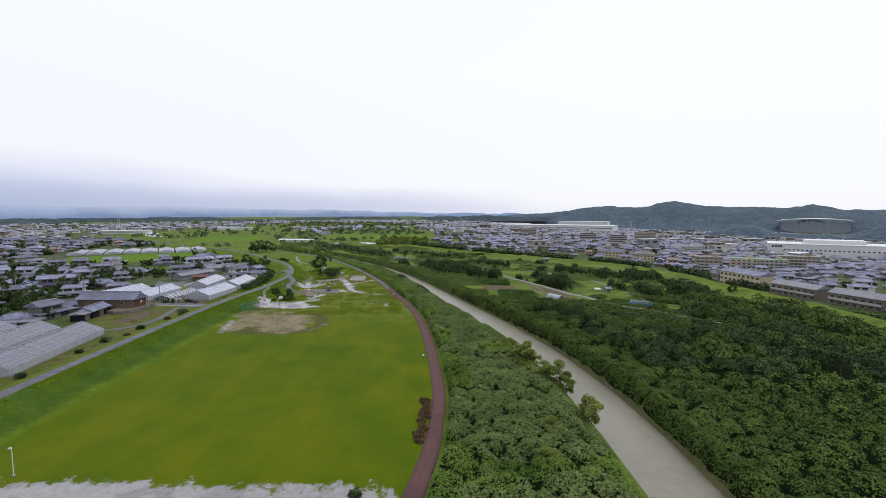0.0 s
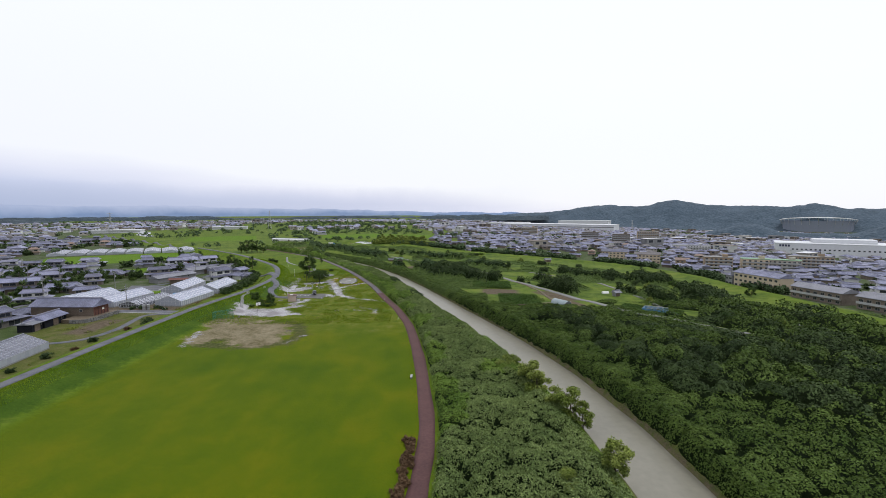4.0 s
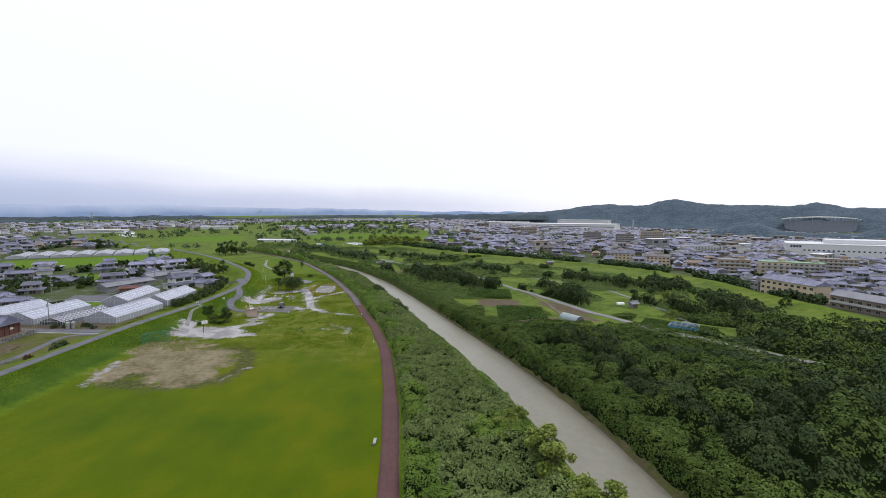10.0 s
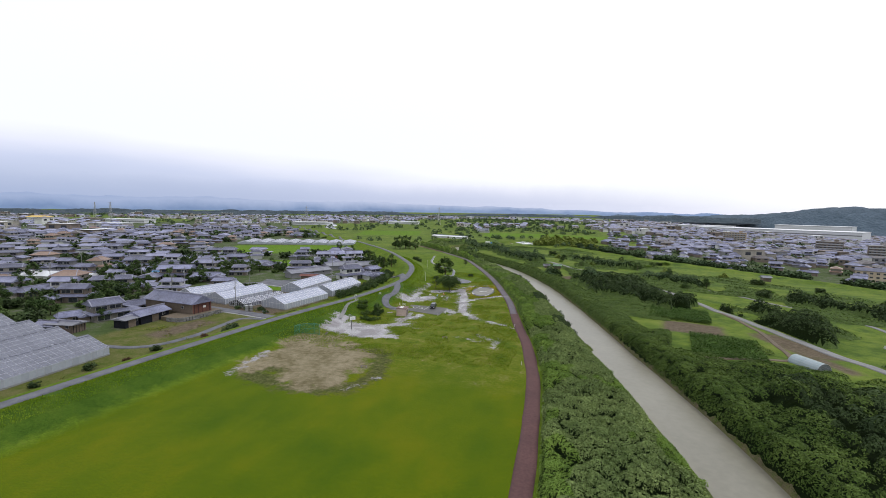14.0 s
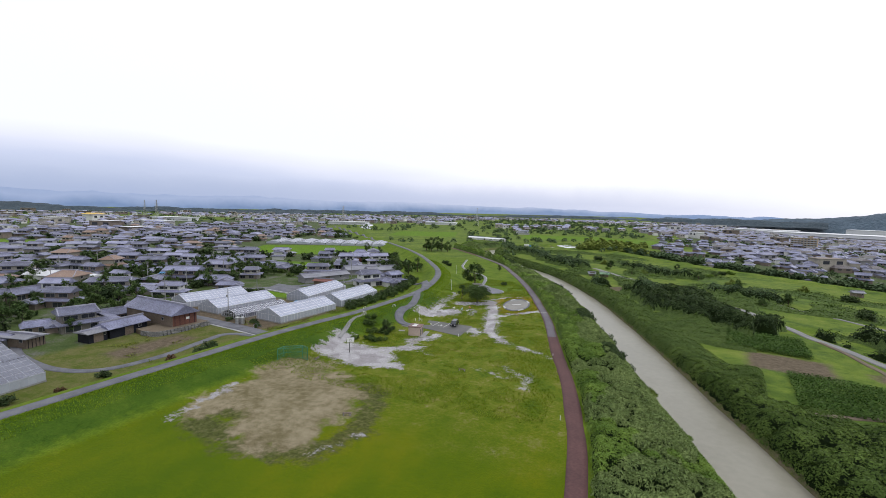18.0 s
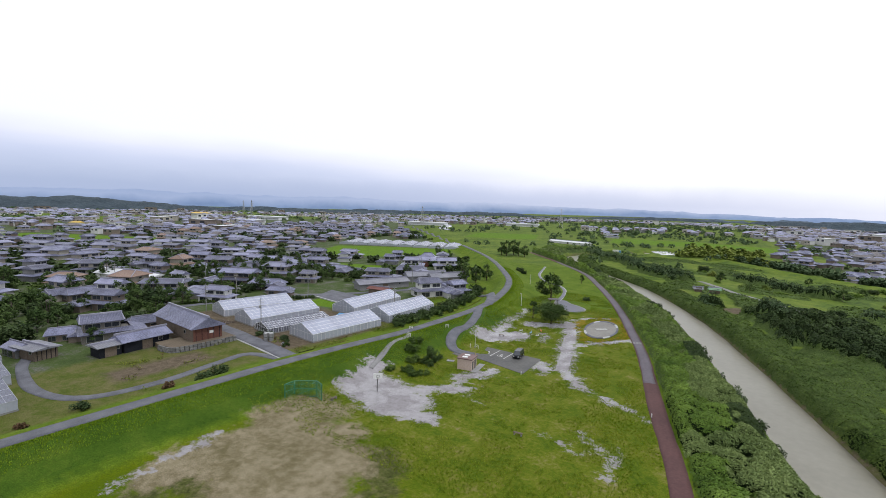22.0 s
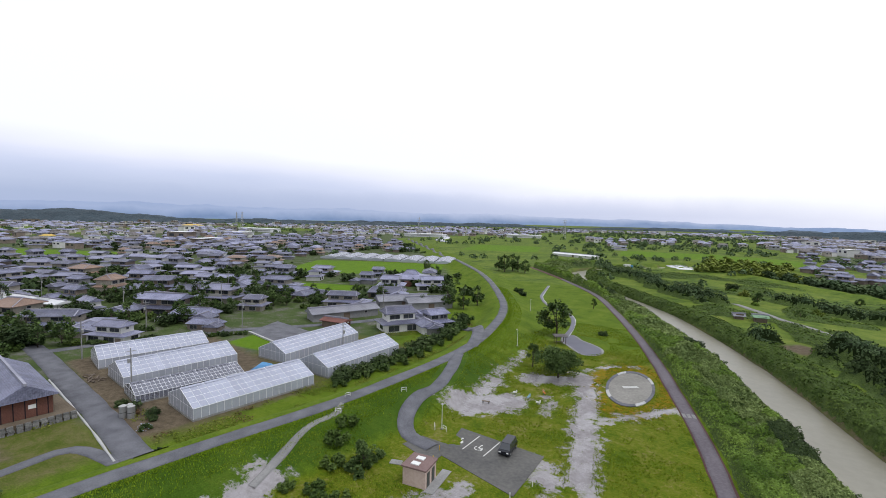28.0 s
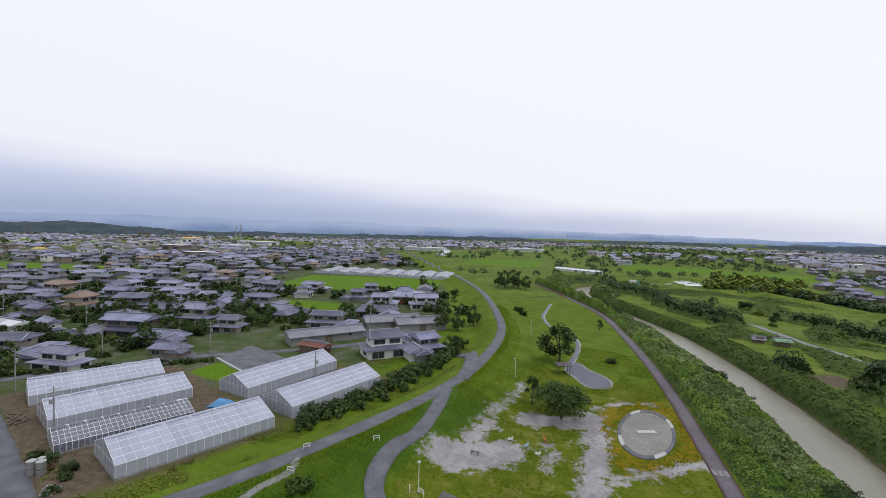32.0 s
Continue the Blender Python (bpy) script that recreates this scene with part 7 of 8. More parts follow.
nf = thing("netted_plot", pose(100, 202, float(height(100, 202)) + 0.1, 0, 0, -38), "vegetable plot fenced with blue netting", "netting")
put("frame", fr_.mesh("frame", M_STEEL), nf)
for y, t in ((-3, 0), (3, 0)):
    put("net", Build().box(-4.5, -0.02, 0, 4.5, 0.02, 1.3).mesh("net", M_BLUETARP), nf, pose(0, y, 0), "blue plastic netting")
for x in (-4.5, 4.5):
    put("net", Build().box(-0.02, -3, 0, 0.02, 3, 1.3).mesh("net", M_BLUETARP), nf, pose(x, 0, 0), "blue plastic netting")
tagged(put("white_cover", Build().bar((-1.6, 0, 0.1), (1.6, 0, 0.1), 1.0, 0, 12).mesh("white_cover", M_WHITE), None, pose(96.7, 245.5, float(height(96.7, 245.5)))), "white plastic crop cover in the field", "crop cover")


# ---- the eastern town ----
def flats(x, y, turn, w, d, floors, wall, roof, label, pitched=False, balcony=True, group="apartment blocks", bay=3.4):
    """An apartment block: walls, roof, windows and balconies floor by floor."""
    g = float(height(x, y))
    ob = thing("apartment_building", pose(x, y, g, 0, 0, turn), label, "apartment building", group)
    h = floors * 2.9 + 0.3
    put("wall", Build().box(-w / 2, -d / 2, -2, w / 2, d / 2, h).mesh("wall", wall), ob)
    if pitched:
        put("roof", hip_roof(w, d, h - 0.05, d * 0.22, 0.6, 1.0).mesh("roof", roof), ob)
        gb = Build()
        for sx in (-1, 1):
            gb.face([(sx * w / 2, -d / 2, h - 0.05), (sx * w / 2, d / 2, h - 0.05), (sx * w / 2, 0, h + d * 0.2)])
        put("gable", gb.mesh("gable", wall), ob)
    else:
        put("roof", Build().box(-w / 2 - 0.2, -d / 2 - 0.2, h, w / 2 + 0.2, d / 2 + 0.2, h + 0.35).mesh("roof", roof), ob)
        put("stair_head", Build().box(-2, -2, h + 0.35, 2, 2, h + 2.6).mesh("stair_head", wall), ob, pose(w * 0.25, 0, 0))
    n = max(2, int(w / bay))
    bal = Build().box(-w / 2 + 0.3, -1.2, 0, w / 2 - 0.3, -1.1, 1.05).box(-w / 2 + 0.3, -1.2, -0.12, w / 2 - 0.3, 0, 0.02).mesh("balcony", M_LIGHTCONC)
    for f in range(floors):
        for k in range(n):
            px = -w / 2 + w * (k + 0.5) / n
            put("window", WIN_MID, ob, pose(px, -d / 2, f * 2.9 + 1.6))
            if not balcony:
                put("window", WIN_SMALL, ob, pose(px, d / 2, f * 2.9 + 1.7, 0, 0, 180))
        put("window", WIN_SMALL, ob, pose(-w / 2, 0, f * 2.9 + 1.7, 0, 0, -90))
        if balcony and f > 0:
            put("balcony", bal, ob, pose(0, -d / 2, f * 2.9 + 0.15))
    return ob


flats(207, 281, -82, 31, 10, 3, M_TANWALL, M_TILE, "three-storey tan apartment house with a dark pitched roof", True, False)
flats(213, 246, -80, 26, 10, 2, M_BROWNWALL, M_SHEETROOF, "two-storey dark brown row of flats with balconies", True, True)
flats(218, 214, -78, 24, 10, 2, M_BROWNWALL, M_SHEETROOF, "two-storey dark brown row of flats with balconies", True, True)
flats(203, 300, -80, 5, 8, 2, M_GREYWALL, M_TILE, "narrow dark grey annex of the tan apartment house", False, False)
flats(268, 414, -25, 22, 11, 4, M_OCHRE, M_CONC, "four-storey ochre tiled apartment block with balconies")
flats(293, 402, -28, 20, 11, 4, M_TANWALL, M_GREENROOF, "yellow-ochre apartment block with a pale green roof")
flats(316, 398, -30, 24, 11, 4, M_PLASTER, M_GREENROOF, "cream apartment block with a pale green roof")
flats(368, 430, -30, 34, 12, 5, M_OCHRE, M_CONC, "large ochre and brown apartment block with balconies")
flats(278, 752, -20, 26, 12, 6, M_BROWNWALL, M_CONC, "brown mid-rise apartment tower with many balconies")
flats(312, 712, -20, 25, 12, 6, M_BROWNWALL, M_CONC, "brown mid-rise apartment tower with many balconies")
flats(215, 905, -20, 30, 12, 6, M_OCHRE, M_CONC, "brown mid-rise apartment block far in the town")
flats(420, 842, -20, 36, 12, 7, M_OCHRE, M_CONC, "brown mid-rise apartment block far in the town")
flats(380, 640, -25, 46, 14, 3, M_WHITEWALL, M_SHEETROOF, "white three-storey office block with window bands")
flats(213, 505, -25, 26, 10, 3, M_TANWALL, M_TILE, "large cream pitched-roof house above the levee", True, False)
flats(236, 478, -28, 24, 10, 3, M_TANWALL, M_TILE3, "large cream pitched-roof house above the levee", True, False)
flats(258, 452, -30, 12, 9, 2, M_OCHRE, M_TILE4, "orange-brown two-storey house above the levee", True, False)

# long white factory with a navy sign
fz = -27.5
fa = thing("factory", pose(621, 638, fz, 0, 0, -37), "long white factory hall with a small navy sign", "factory")
put("wall", Build().box(-95, -30, -6, 95, 30, 17).mesh("wall", M_FACTORY), fa)
put("roof", Build().box(-95.5, -30.5, 17, 95.5, 30.5, 17.8).mesh("roof", M_WHITEROOF), fa)
put("penthouse", Build().box(-50, -10, 17.8, 20, 25, 23).mesh("penthouse", M_FACTORY), fa)
put("sign", Build().box(-90, -30.3, 12.4, -87.6, -30.05, 15.4).box(-86.6, -30.3, 12.4, -84.2, -30.05, 15.4).box(-83.2, -30.3, 12.4, -81, -30.05, 15.4).box(-80, -30.3, 12.4, -77.6, -30.05, 15.4).mesh("sign", M_NAVY), fa, label="navy sign blocks")
fw_ = Build().box(-1.1, -0.2, -0.9, 1.1, 0, 0.9).mesh("window", M_PANE)
for k in range(24):
    put("window", fw_, fa, pose(-74 + k * 5.2, -30, 9))
put("canopy", Build().box(35, -46, 6, 95, -30, 8).mesh("canopy", M_FACTORY), fa)
# broad white roofs beyond the town
for x, y, t, w, d, h, lb in ((470, 1560, -35, 380, 80, 16, "very long white factory roof beyond the town"), (330, 1700, -20, 150, 60, 12, "long white factory roof beyond the town"), (640, 1780, -35, 190, 50, 30, "white factory hall at the foot of the hills"), (-560, 900, 14, 80, 24, 5, "pale factory roof behind the village"), (-420, 1060, 15, 70, 24, 5, "white factory roof behind the village"), (-760, 620, 12, 60, 24, 6, "white warehouse behind the village"), (-900, 760, 10, 90, 30, 7, "pale warehouse behind the village")):
    ob = thing("factory_hall", pose(x, y, float(height(x, y)), 0, 0, t), lb, "factory", "distant factory halls")
    put("wall", Build().box(-w / 2, -d / 2, -8, w / 2, d / 2, h).mesh("wall", M_FACTORY), ob)
    put("roof", Build().box(-w / 2 - 1, -d / 2 - 1, h, w / 2 + 1, d / 2 + 1, h + 1.0).mesh("roof", M_WHITEROOF), ob)
    put("window_band", Build().box(-w / 2, -d / 2 - 0.2, h * 0.45, w / 2, -d / 2, h * 0.6).mesh("window_band", M_GREYWALL), ob)

# stadium with a sweeping white roof rim on the hillside
sd = thing("stadium", pose(1675, 1877, -36, 0, 0, -40), "large stadium with a sweeping white crescent roof", "stadium")
bowl, roofb, posts = Build(), Build(), Build()
for k in range(28):
    a0, a1 = 6.2832 * k / 28, 6.2832 * (k + 1) / 28
    f0, f1 = (a0, a1), 0
    for r0, z0, r1, z1 in ((0.94, -30, 0.97, 32),):
        bowl.face([(150 * r0 * math.cos(a0), 110 * r0 * math.sin(a0), z0), (150 * r0 * math.cos(a1), 110 * r0 * math.sin(a1), z0), (150 * r1 * math.cos(a1), 110 * r1 * math.sin(a1), z1), (150 * r1 * math.cos(a0), 110 * r1 * math.sin(a0), z1)])
    zz = lambda a: 38 + 12 * abs(math.sin(a)) ** 1.5
    roofb.face([(136 * math.cos(a0), 100 * math.sin(a0), zz(a0) + 2), (136 * math.cos(a1), 100 * math.sin(a1), zz(a1) + 2), (158 * math.cos(a1), 118 * math.sin(a1), zz(a1)), (158 * math.cos(a0), 118 * math.sin(a0), zz(a0))])
    roofb.face([(158 * math.cos(a0), 118 * math.sin(a0), zz(a0) - 2.5), (158 * math.cos(a1), 118 * math.sin(a1), zz(a1) - 2.5), (158 * math.cos(a1), 118 * math.sin(a1), zz(a1)), (158 * math.cos(a0), 118 * math.sin(a0), zz(a0))])
    posts.bar((148 * math.cos(a0), 108 * math.sin(a0), 14), (156 * math.cos(a0), 116 * math.sin(a0), zz(a0)), 1.2, 0, 4)
sd.scale = (0.82, 0.82, 0.85)
put("bowl", bowl.mesh("bowl", plain("blue_grey_stand", (0.26, 0.29, 0.36), 0.6)), sd)
put("roof", roofb.mesh("roof", M_WHITE), sd)
put("posts", posts.mesh("posts", M_STEEL), sd)


def east_town(count, y_lo, y_hi, x_lo, x_hi, gap, fn):
    done = 0
    for _ in range(count * 12):
        if done >= count:
            break
        x, y = rv_.uniform(x_lo, x_hi), rv_.uniform(y_lo, y_hi)
        d = float(far_from("levee", x, y))
        if d < 14 or not free_spot(x, y, gap) or math.hypot(x - 621, y - 638) < 115:
            continue
        if y < 540 and x < float(np.interp(y, [100, 190, 290, 345, 420, 480, 540], [195, 200, 206, 210, 196, 150, 60])) + 8 or y >= 540 and x < -20 + 0.1 * (y - 540):
            continue
        TAKEN.append((x, y))
        fn(x, y)
        done += 1


TAKEN += [(o.location.x, o.location.y) for o in scene.objects if o.parent is None and o.name.split(".")[0] == "apartment_building"]
east_town(85, 150, 760, 20, 420, 13.5, lambda x, y: house(KINDS[int(rv_.integers(0, len(KINDS)))], x, y, -25 + 90 * int(rv_.integers(0, 2)) + rv_.uniform(-8, 8), rv_.uniform(0.8, 1.1), group="eastern town houses"))
SPOTS = []
east_town(330, 170, 900, 20, 620, 12.5, lambda x, y: SPOTS.append((("brown", "grey", "farm", "low", "dark", "brown")[int(rv_.integers(0, 6))], x, y, -25 + 90 * int(rv_.integers(0, 2)) + rv_.uniform(-8, 8), rv_.uniform(0.8, 1.1))))
houses_joined("far_eastern_houses", SPOTS, "crowd of grey-roofed houses in the eastern town")
east_town(160, 170, 700, 60, 420, 7, lambda x, y: bush_joined("town_shrubs", ("dark", "big")[int(rv_.integers(0, 2))], x, y, rv_.uniform(0.9, 1.6), 0))
lay_joined({"town_shrubs": "dark green shrubs between the eastern houses", "garden_shrubs": "dark green garden shrubs between village houses", "pool_willows": "pale green willows around the northern pool", "levee_shrubs": "dark green bushes along the foot of the levee"})
for k in range(24):
    t_ = k / 23
    x, y = 226 + 32 * t_ + 3 * (k % 2), 428 - 70 * t_
    if free_spot(x, y, 4):
        vehicle(x, y, 60, 4.0, 1.6, 1.5, (M_WHITECAR, M_SILVERCAR, M_NAVYCAR)[k % 3], ("white", "silver", "dark")[k % 3] + " car in the apartment car park", False, "town cars")

# white house and farm shed in the northern fields
house("white", -164, 792, 20, 1.5, "tall white house alone among rice fields", "far houses")
barn(-168, 628, -20, 52, 7, 2.2, 3.4, M_WHITEWALL, M_WHITEROOF, "long low white shed in the northern fields")
tk = thing("truck", pose(-102, 560, float(height(-102, 560)), 0, 0, 20), "white and blue truck parked on the river track", "truck")
put("cargo_box", Build().box(-3, -1.2, 0.8, 2, 1.2, 3.2).mesh("cargo_box", M_WHITE), tk)
put("cab", Build().box(2.1, -1.15, 0.5, 4, 1.15, 2.7, 0, 0.9).mesh("cab", M_BLUETARP), tk)
for sx in (-2, 2.8):
    for sy in (-1, 1):
        put("wheel", Build().bar((0, -0.15, 0), (0, 0.15, 0), 0.5, 0, 10).mesh("wheel", M_BLACK), tk, pose(sx, sy * 1.05, 0.5))


# ---- far town, woods and hills ----
def far_town(name, n, seed, label, lo, hi, az0, az1, mats):
    """Many small far houses, joined."""
    r = np.random.default_rng(seed)
    b = Build()
    for _ in range(n):
        dist, az = math.sqrt(r.uniform(lo * lo, hi * hi)), radians(r.uniform(az0, az1))
        x, y = dist * math.sin(az), 60 + dist * math.cos(az)
        if vnoise(x, y, 170.0) < (0.40 if x < 0 else 0.28) or in_paddy(x, y, 15) or abs(float(at_y(BANK_ROAD, y)) - x) < 90 and y < 800:
            continue
        if -170 < x < 30 + 0.08 * y and y < 1000:
            continue
        z, w, d, h = float(height(x, y)), r.uniform(8, 14), r.uniform(7, 10), r.uniform(3, 6.5)
        big = r.random() < 0.025
        if big:
            w, d, h = r.uniform(18, 36), r.uniform(10, 16), r.uniform(7, 14)
        t = radians(20 + 90 * int(r.integers(0, 2)) + r.uniform(-12, 12))
        c, s = math.cos(t), math.sin(t)
        P = lambda u, v, k: (x + u * c - v * s, y + u * s + v * c, z + k)
        m = int(r.integers(0, 4))
        q = [(-w / 2, -d / 2), (w / 2, -d / 2), (w / 2, d / 2), (-w / 2, d / 2)]
        for k in range(4):
            j = (k + 1) % 4
            b.face([P(*q[k], -3), P(*q[j], -3), P(*q[j], h), P(*q[k], h)], m)
            if k % 2 == 0:
                for i in range(2):
                    u = (-0.25 + 0.5 * i) * w
                    vv = q[k][1] * 1.01
                    b.face([P(u - w * 0.12, vv, h * 0.55), P(u + w * 0.12, vv, h * 0.55), P(u + w * 0.12, vv, h * 0.82), P(u - w * 0.12, vv, h * 0.82)], 7)
        rf = 4 + int(r.integers(0, 3)) if not big else 3
        rise = 0 if big else d * 0.24
        e = [P(a * 1.12, v * 1.12, h) for a, v in q]
        ra, rb_ = P(-w * 0.35, 0, h + rise), P(w * 0.35, 0, h + rise)
        if big:
            b.face(e, 8 if r.random() < 0.5 else 3)
        else:
            b.face([e[0], e[1], rb_, ra], rf)
            b.face([e[2], e[3], ra, rb_], rf)
            b.face([e[1], e[2], rb_], rf)
            b.face([e[3], e[0], ra], rf)
    tagged(put(name, b.mesh(name, *mats)), label, "town", kind="stuff")


FARM = (M_PLASTER, M_WHITEWALL, M_GREYWALL, M_BROWNWALL, M_TILE, M_TILE2, M_TILE3, M_PANE, M_WHITEROOF)
far_town("distant_town", 2600, 41, "distant town of small tiled houses and white blocks", 560, 1900, -76, 3, FARM)
far_town("distant_eastern_town", 4600, 42, "distant dense town at the foot of the hills", 560, 2200, 2, 52, FARM)


def far_woods(name, n, seed, lo, hi, az0, az1, label, size=9.0, mat=L_BUSH, least=0.36):
    """Far trees, joined: each a rounded crown of leaves that face outwards."""
    r = np.random.default_rng(seed)
    cen = []
    for _ in range(n):
        dist, az = math.sqrt(r.uniform(lo * lo, hi * hi)), radians(r.uniform(az0, az1))
        x, y = dist * math.sin(az), 60 + dist * math.cos(az)
        if vnoise(x + 500, y, 120.0) < least or in_paddy(x, y, 10) or abs(float(at_y(BANK_ROAD, y)) - x) < 20 or float(far_from("river", x, y)) < 14:
            continue
        cen.append((x, y, float(height(x, y))))
    cen = np.repeat(np.array(cen), 32, axis=0)
    sz = np.repeat(r.uniform(0.6, 1.3, len(cen) // 32), 32)[:, None] * size
    d = r.normal(size=cen.shape)
    d[:, 2] = abs(d[:, 2])
    d /= np.linalg.norm(d, axis=1)[:, None]
    p = cen + d * sz * (0.55, 0.55, 0.62) * r.uniform(0.8, 1.05, (len(cen), 1)) + (0, 0, 0.1 * size)
    facing_leaves(name, p, sz[:, 0] * 0.2, d, mat, label, r, 0.35)


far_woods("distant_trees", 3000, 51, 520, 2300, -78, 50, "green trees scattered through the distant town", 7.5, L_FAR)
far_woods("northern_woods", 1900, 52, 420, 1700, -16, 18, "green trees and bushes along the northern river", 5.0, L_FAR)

# distance haze is put into these base colours, bluer and paler with range
M_HILL = surface("haze_blue_wooded_hill", (0.034, 0.062, 0.088), (0.092, 0.132, 0.175), 0.12, 0.95, 1.0, 3.2, 0.45, dist=9.0)
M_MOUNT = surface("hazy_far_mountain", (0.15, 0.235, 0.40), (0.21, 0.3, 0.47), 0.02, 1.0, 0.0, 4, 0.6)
M_NWHILL = surface("haze_blue_low_hill", (0.014, 0.029, 0.042), (0.052, 0.08, 0.1), 0.12, 0.95, 1.0, 3.2, 0.45, dist=9.0)


def hills(name, rows, dist, depth, mat, label, bumps=10.0, base=-60.0, seed=0):
    """A range of hills: (azimuth, height) along it, rising over the given depth."""
    az = np.radians(np.linspace(rows[0][0], rows[-1][0], 700))
    top = np.interp(np.degrees(az), [a for a, _ in rows], [h for _, h in rows])
    verts = []
    for k, t in enumerate(np.linspace(0, 1, 12)):
        d = dist + depth * t
        x, y = d * np.sin(az), 40 + d * np.cos(az)
        rise = smooth(t, 0, 0.75) if t < 0.8 else 1 - 0.3 * (t - 0.8) / 0.2
        nz = (vnoise(x + seed, y, 160) - 0.5) * 2.2 + (vnoise(x + seed, y, 45) - 0.5) * 0.9 + (vnoise(x + seed, y, 14) - 0.5) * 0.5
        z = base + (top - base) * rise + nz * bumps * min(1, t * 2.5)
        verts.append(np.column_stack([x, y, z]))
    n = 700
    v = np.concatenate(verts)
    i = (np.arange(11)[:, None] * n + np.arange(n - 1)[None]).ravel()
    tagged(put(name, np_mesh(name, v, np.stack([i, i + 1, i + n + 1, i + n], 1), mat, True)), label, "hills", kind="structure")


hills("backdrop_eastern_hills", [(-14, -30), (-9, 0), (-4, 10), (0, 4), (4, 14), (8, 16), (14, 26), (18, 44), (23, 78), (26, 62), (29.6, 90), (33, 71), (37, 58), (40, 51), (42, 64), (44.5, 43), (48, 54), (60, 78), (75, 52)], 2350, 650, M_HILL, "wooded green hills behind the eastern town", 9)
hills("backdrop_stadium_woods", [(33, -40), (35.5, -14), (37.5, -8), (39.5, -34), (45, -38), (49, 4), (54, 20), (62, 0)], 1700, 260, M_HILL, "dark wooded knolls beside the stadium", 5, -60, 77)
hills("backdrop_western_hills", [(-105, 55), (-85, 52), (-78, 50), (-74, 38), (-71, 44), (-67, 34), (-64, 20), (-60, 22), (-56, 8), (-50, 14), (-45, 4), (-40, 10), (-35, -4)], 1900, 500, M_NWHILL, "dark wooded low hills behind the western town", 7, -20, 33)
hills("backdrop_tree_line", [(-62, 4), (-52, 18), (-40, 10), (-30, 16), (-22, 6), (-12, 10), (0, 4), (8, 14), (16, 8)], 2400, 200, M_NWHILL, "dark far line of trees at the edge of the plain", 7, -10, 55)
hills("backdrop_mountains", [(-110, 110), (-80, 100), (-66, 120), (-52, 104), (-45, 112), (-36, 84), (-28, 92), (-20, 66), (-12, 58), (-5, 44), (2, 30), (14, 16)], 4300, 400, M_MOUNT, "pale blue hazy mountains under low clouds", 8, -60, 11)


def cloud_bank():
    """Low cloud before the far mountains, hiding their tops: a sheet glowing in sky colours."""
    m = bpy.data.materials.new("low_cloud")
    m.use_nodes = True
    n, l = m.node_tree.nodes, m.node_tree.links
    n.remove(n["Principled BSDF"])
    glow, clear, mx = n.new("ShaderNodeEmission"), n.new("ShaderNodeBsdfTransparent"), n.new("ShaderNodeMixShader")
    glow.inputs[1].default_value = 1.0
    tint = n.new("ShaderNodeMix")
    tint.data_type = "RGBA"
    tint.inputs["A"].default_value, tint.inputs["B"].default_value = (0.42, 0.50, 0.72, 1), (0.68, 0.72, 0.89, 1)
    l.new(tint.outputs["Result"], glow.inputs[0])
    geo, sep, wisp = n.new("ShaderNodeNewGeometry"), n.new("ShaderNodeSeparateXYZ"), n.new("ShaderNodeTexNoise")
    wisp.inputs["Scale"].default_value, wisp.inputs["Detail"].default_value = 0.0035, 6
    l.new(geo.outputs["Position"], sep.inputs[0])
    l.new(geo.outputs["Position"], wisp.inputs["Vector"])
    lift = n.new("ShaderNodeMath")
    lift.operation = "MULTIPLY_ADD"
    l.new(wisp.outputs["Fac"], lift.inputs[0])
    lift.inputs[1].default_value = 110.0
    l.new(sep.outputs[2], lift.inputs[2])
    rp = n.new("ShaderNodeValToRGB")
    k = n.new("ShaderNodeMath")
    k.operation = "DIVIDE"
    k.inputs[1].default_value = 400.0
    l.new(lift.outputs[0], k.inputs[0])
    l.new(k.outputs[0], rp.inputs[0])
    rp.color_ramp.elements[0].position, rp.color_ramp.elements[0].color = 0.16, (0.12, 0.12, 0.12, 1)
    rp.color_ramp.elements[1].position, rp.color_ramp.elements[1].color = 0.8, (0, 0, 0, 1)
    rp.color_ramp.elements.new(0.34).color = (0.9, 0.9, 0.9, 1)
    # thinner over the western hills, thick over the plain in the north
    east = n.new("ShaderNodeMapRange")
    east.inputs[1].default_value, east.inputs[2].default_value = -3600, -900
    east.inputs[3].default_value, east.inputs[4].default_value = 0.88, 1.0
    l.new(sep.outputs[0], east.inputs[0])
    side = n.new("ShaderNodeMapRange")
    side.inputs[1].default_value, side.inputs[2].default_value = -3600, -300
    l.new(sep.outputs[0], side.inputs[0])
    l.new(side.outputs[0], tint.inputs["Factor"])
    fade = n.new("ShaderNodeMapRange")
    fade.inputs[1].default_value, fade.inputs[2].default_value = -400, 1100
    fade.inputs[3].default_value, fade.inputs[4].default_value = 1.0, 0.0
    l.new(sep.outputs[0], fade.inputs[0])
    thin = n.new("ShaderNodeMath")
    thin.operation = "MULTIPLY"
    l.new(east.outputs[0], thin.inputs[0])
    l.new(fade.outputs[0], thin.inputs[1])
    dense = n.new("ShaderNodeMath")
    dense.operation = "MULTIPLY"
    l.new(rp.outputs[0], dense.inputs[0])
    l.new(thin.outputs[0], dense.inputs[1])
    l.new(dense.outputs[0], mx.inputs[0])
    l.new(clear.outputs[0], mx.inputs[1])
    l.new(glow.outputs[0], mx.inputs[2])
    l.new(mx.outputs[0], n["Material Output"].inputs[0])
    az = np.radians(np.linspace(-112, 24, 90))
    v = np.concatenate([np.column_stack([4220 * np.sin(az), 40 + 4220 * np.cos(az), np.full(90, z)]) for z in (-20, 330)])
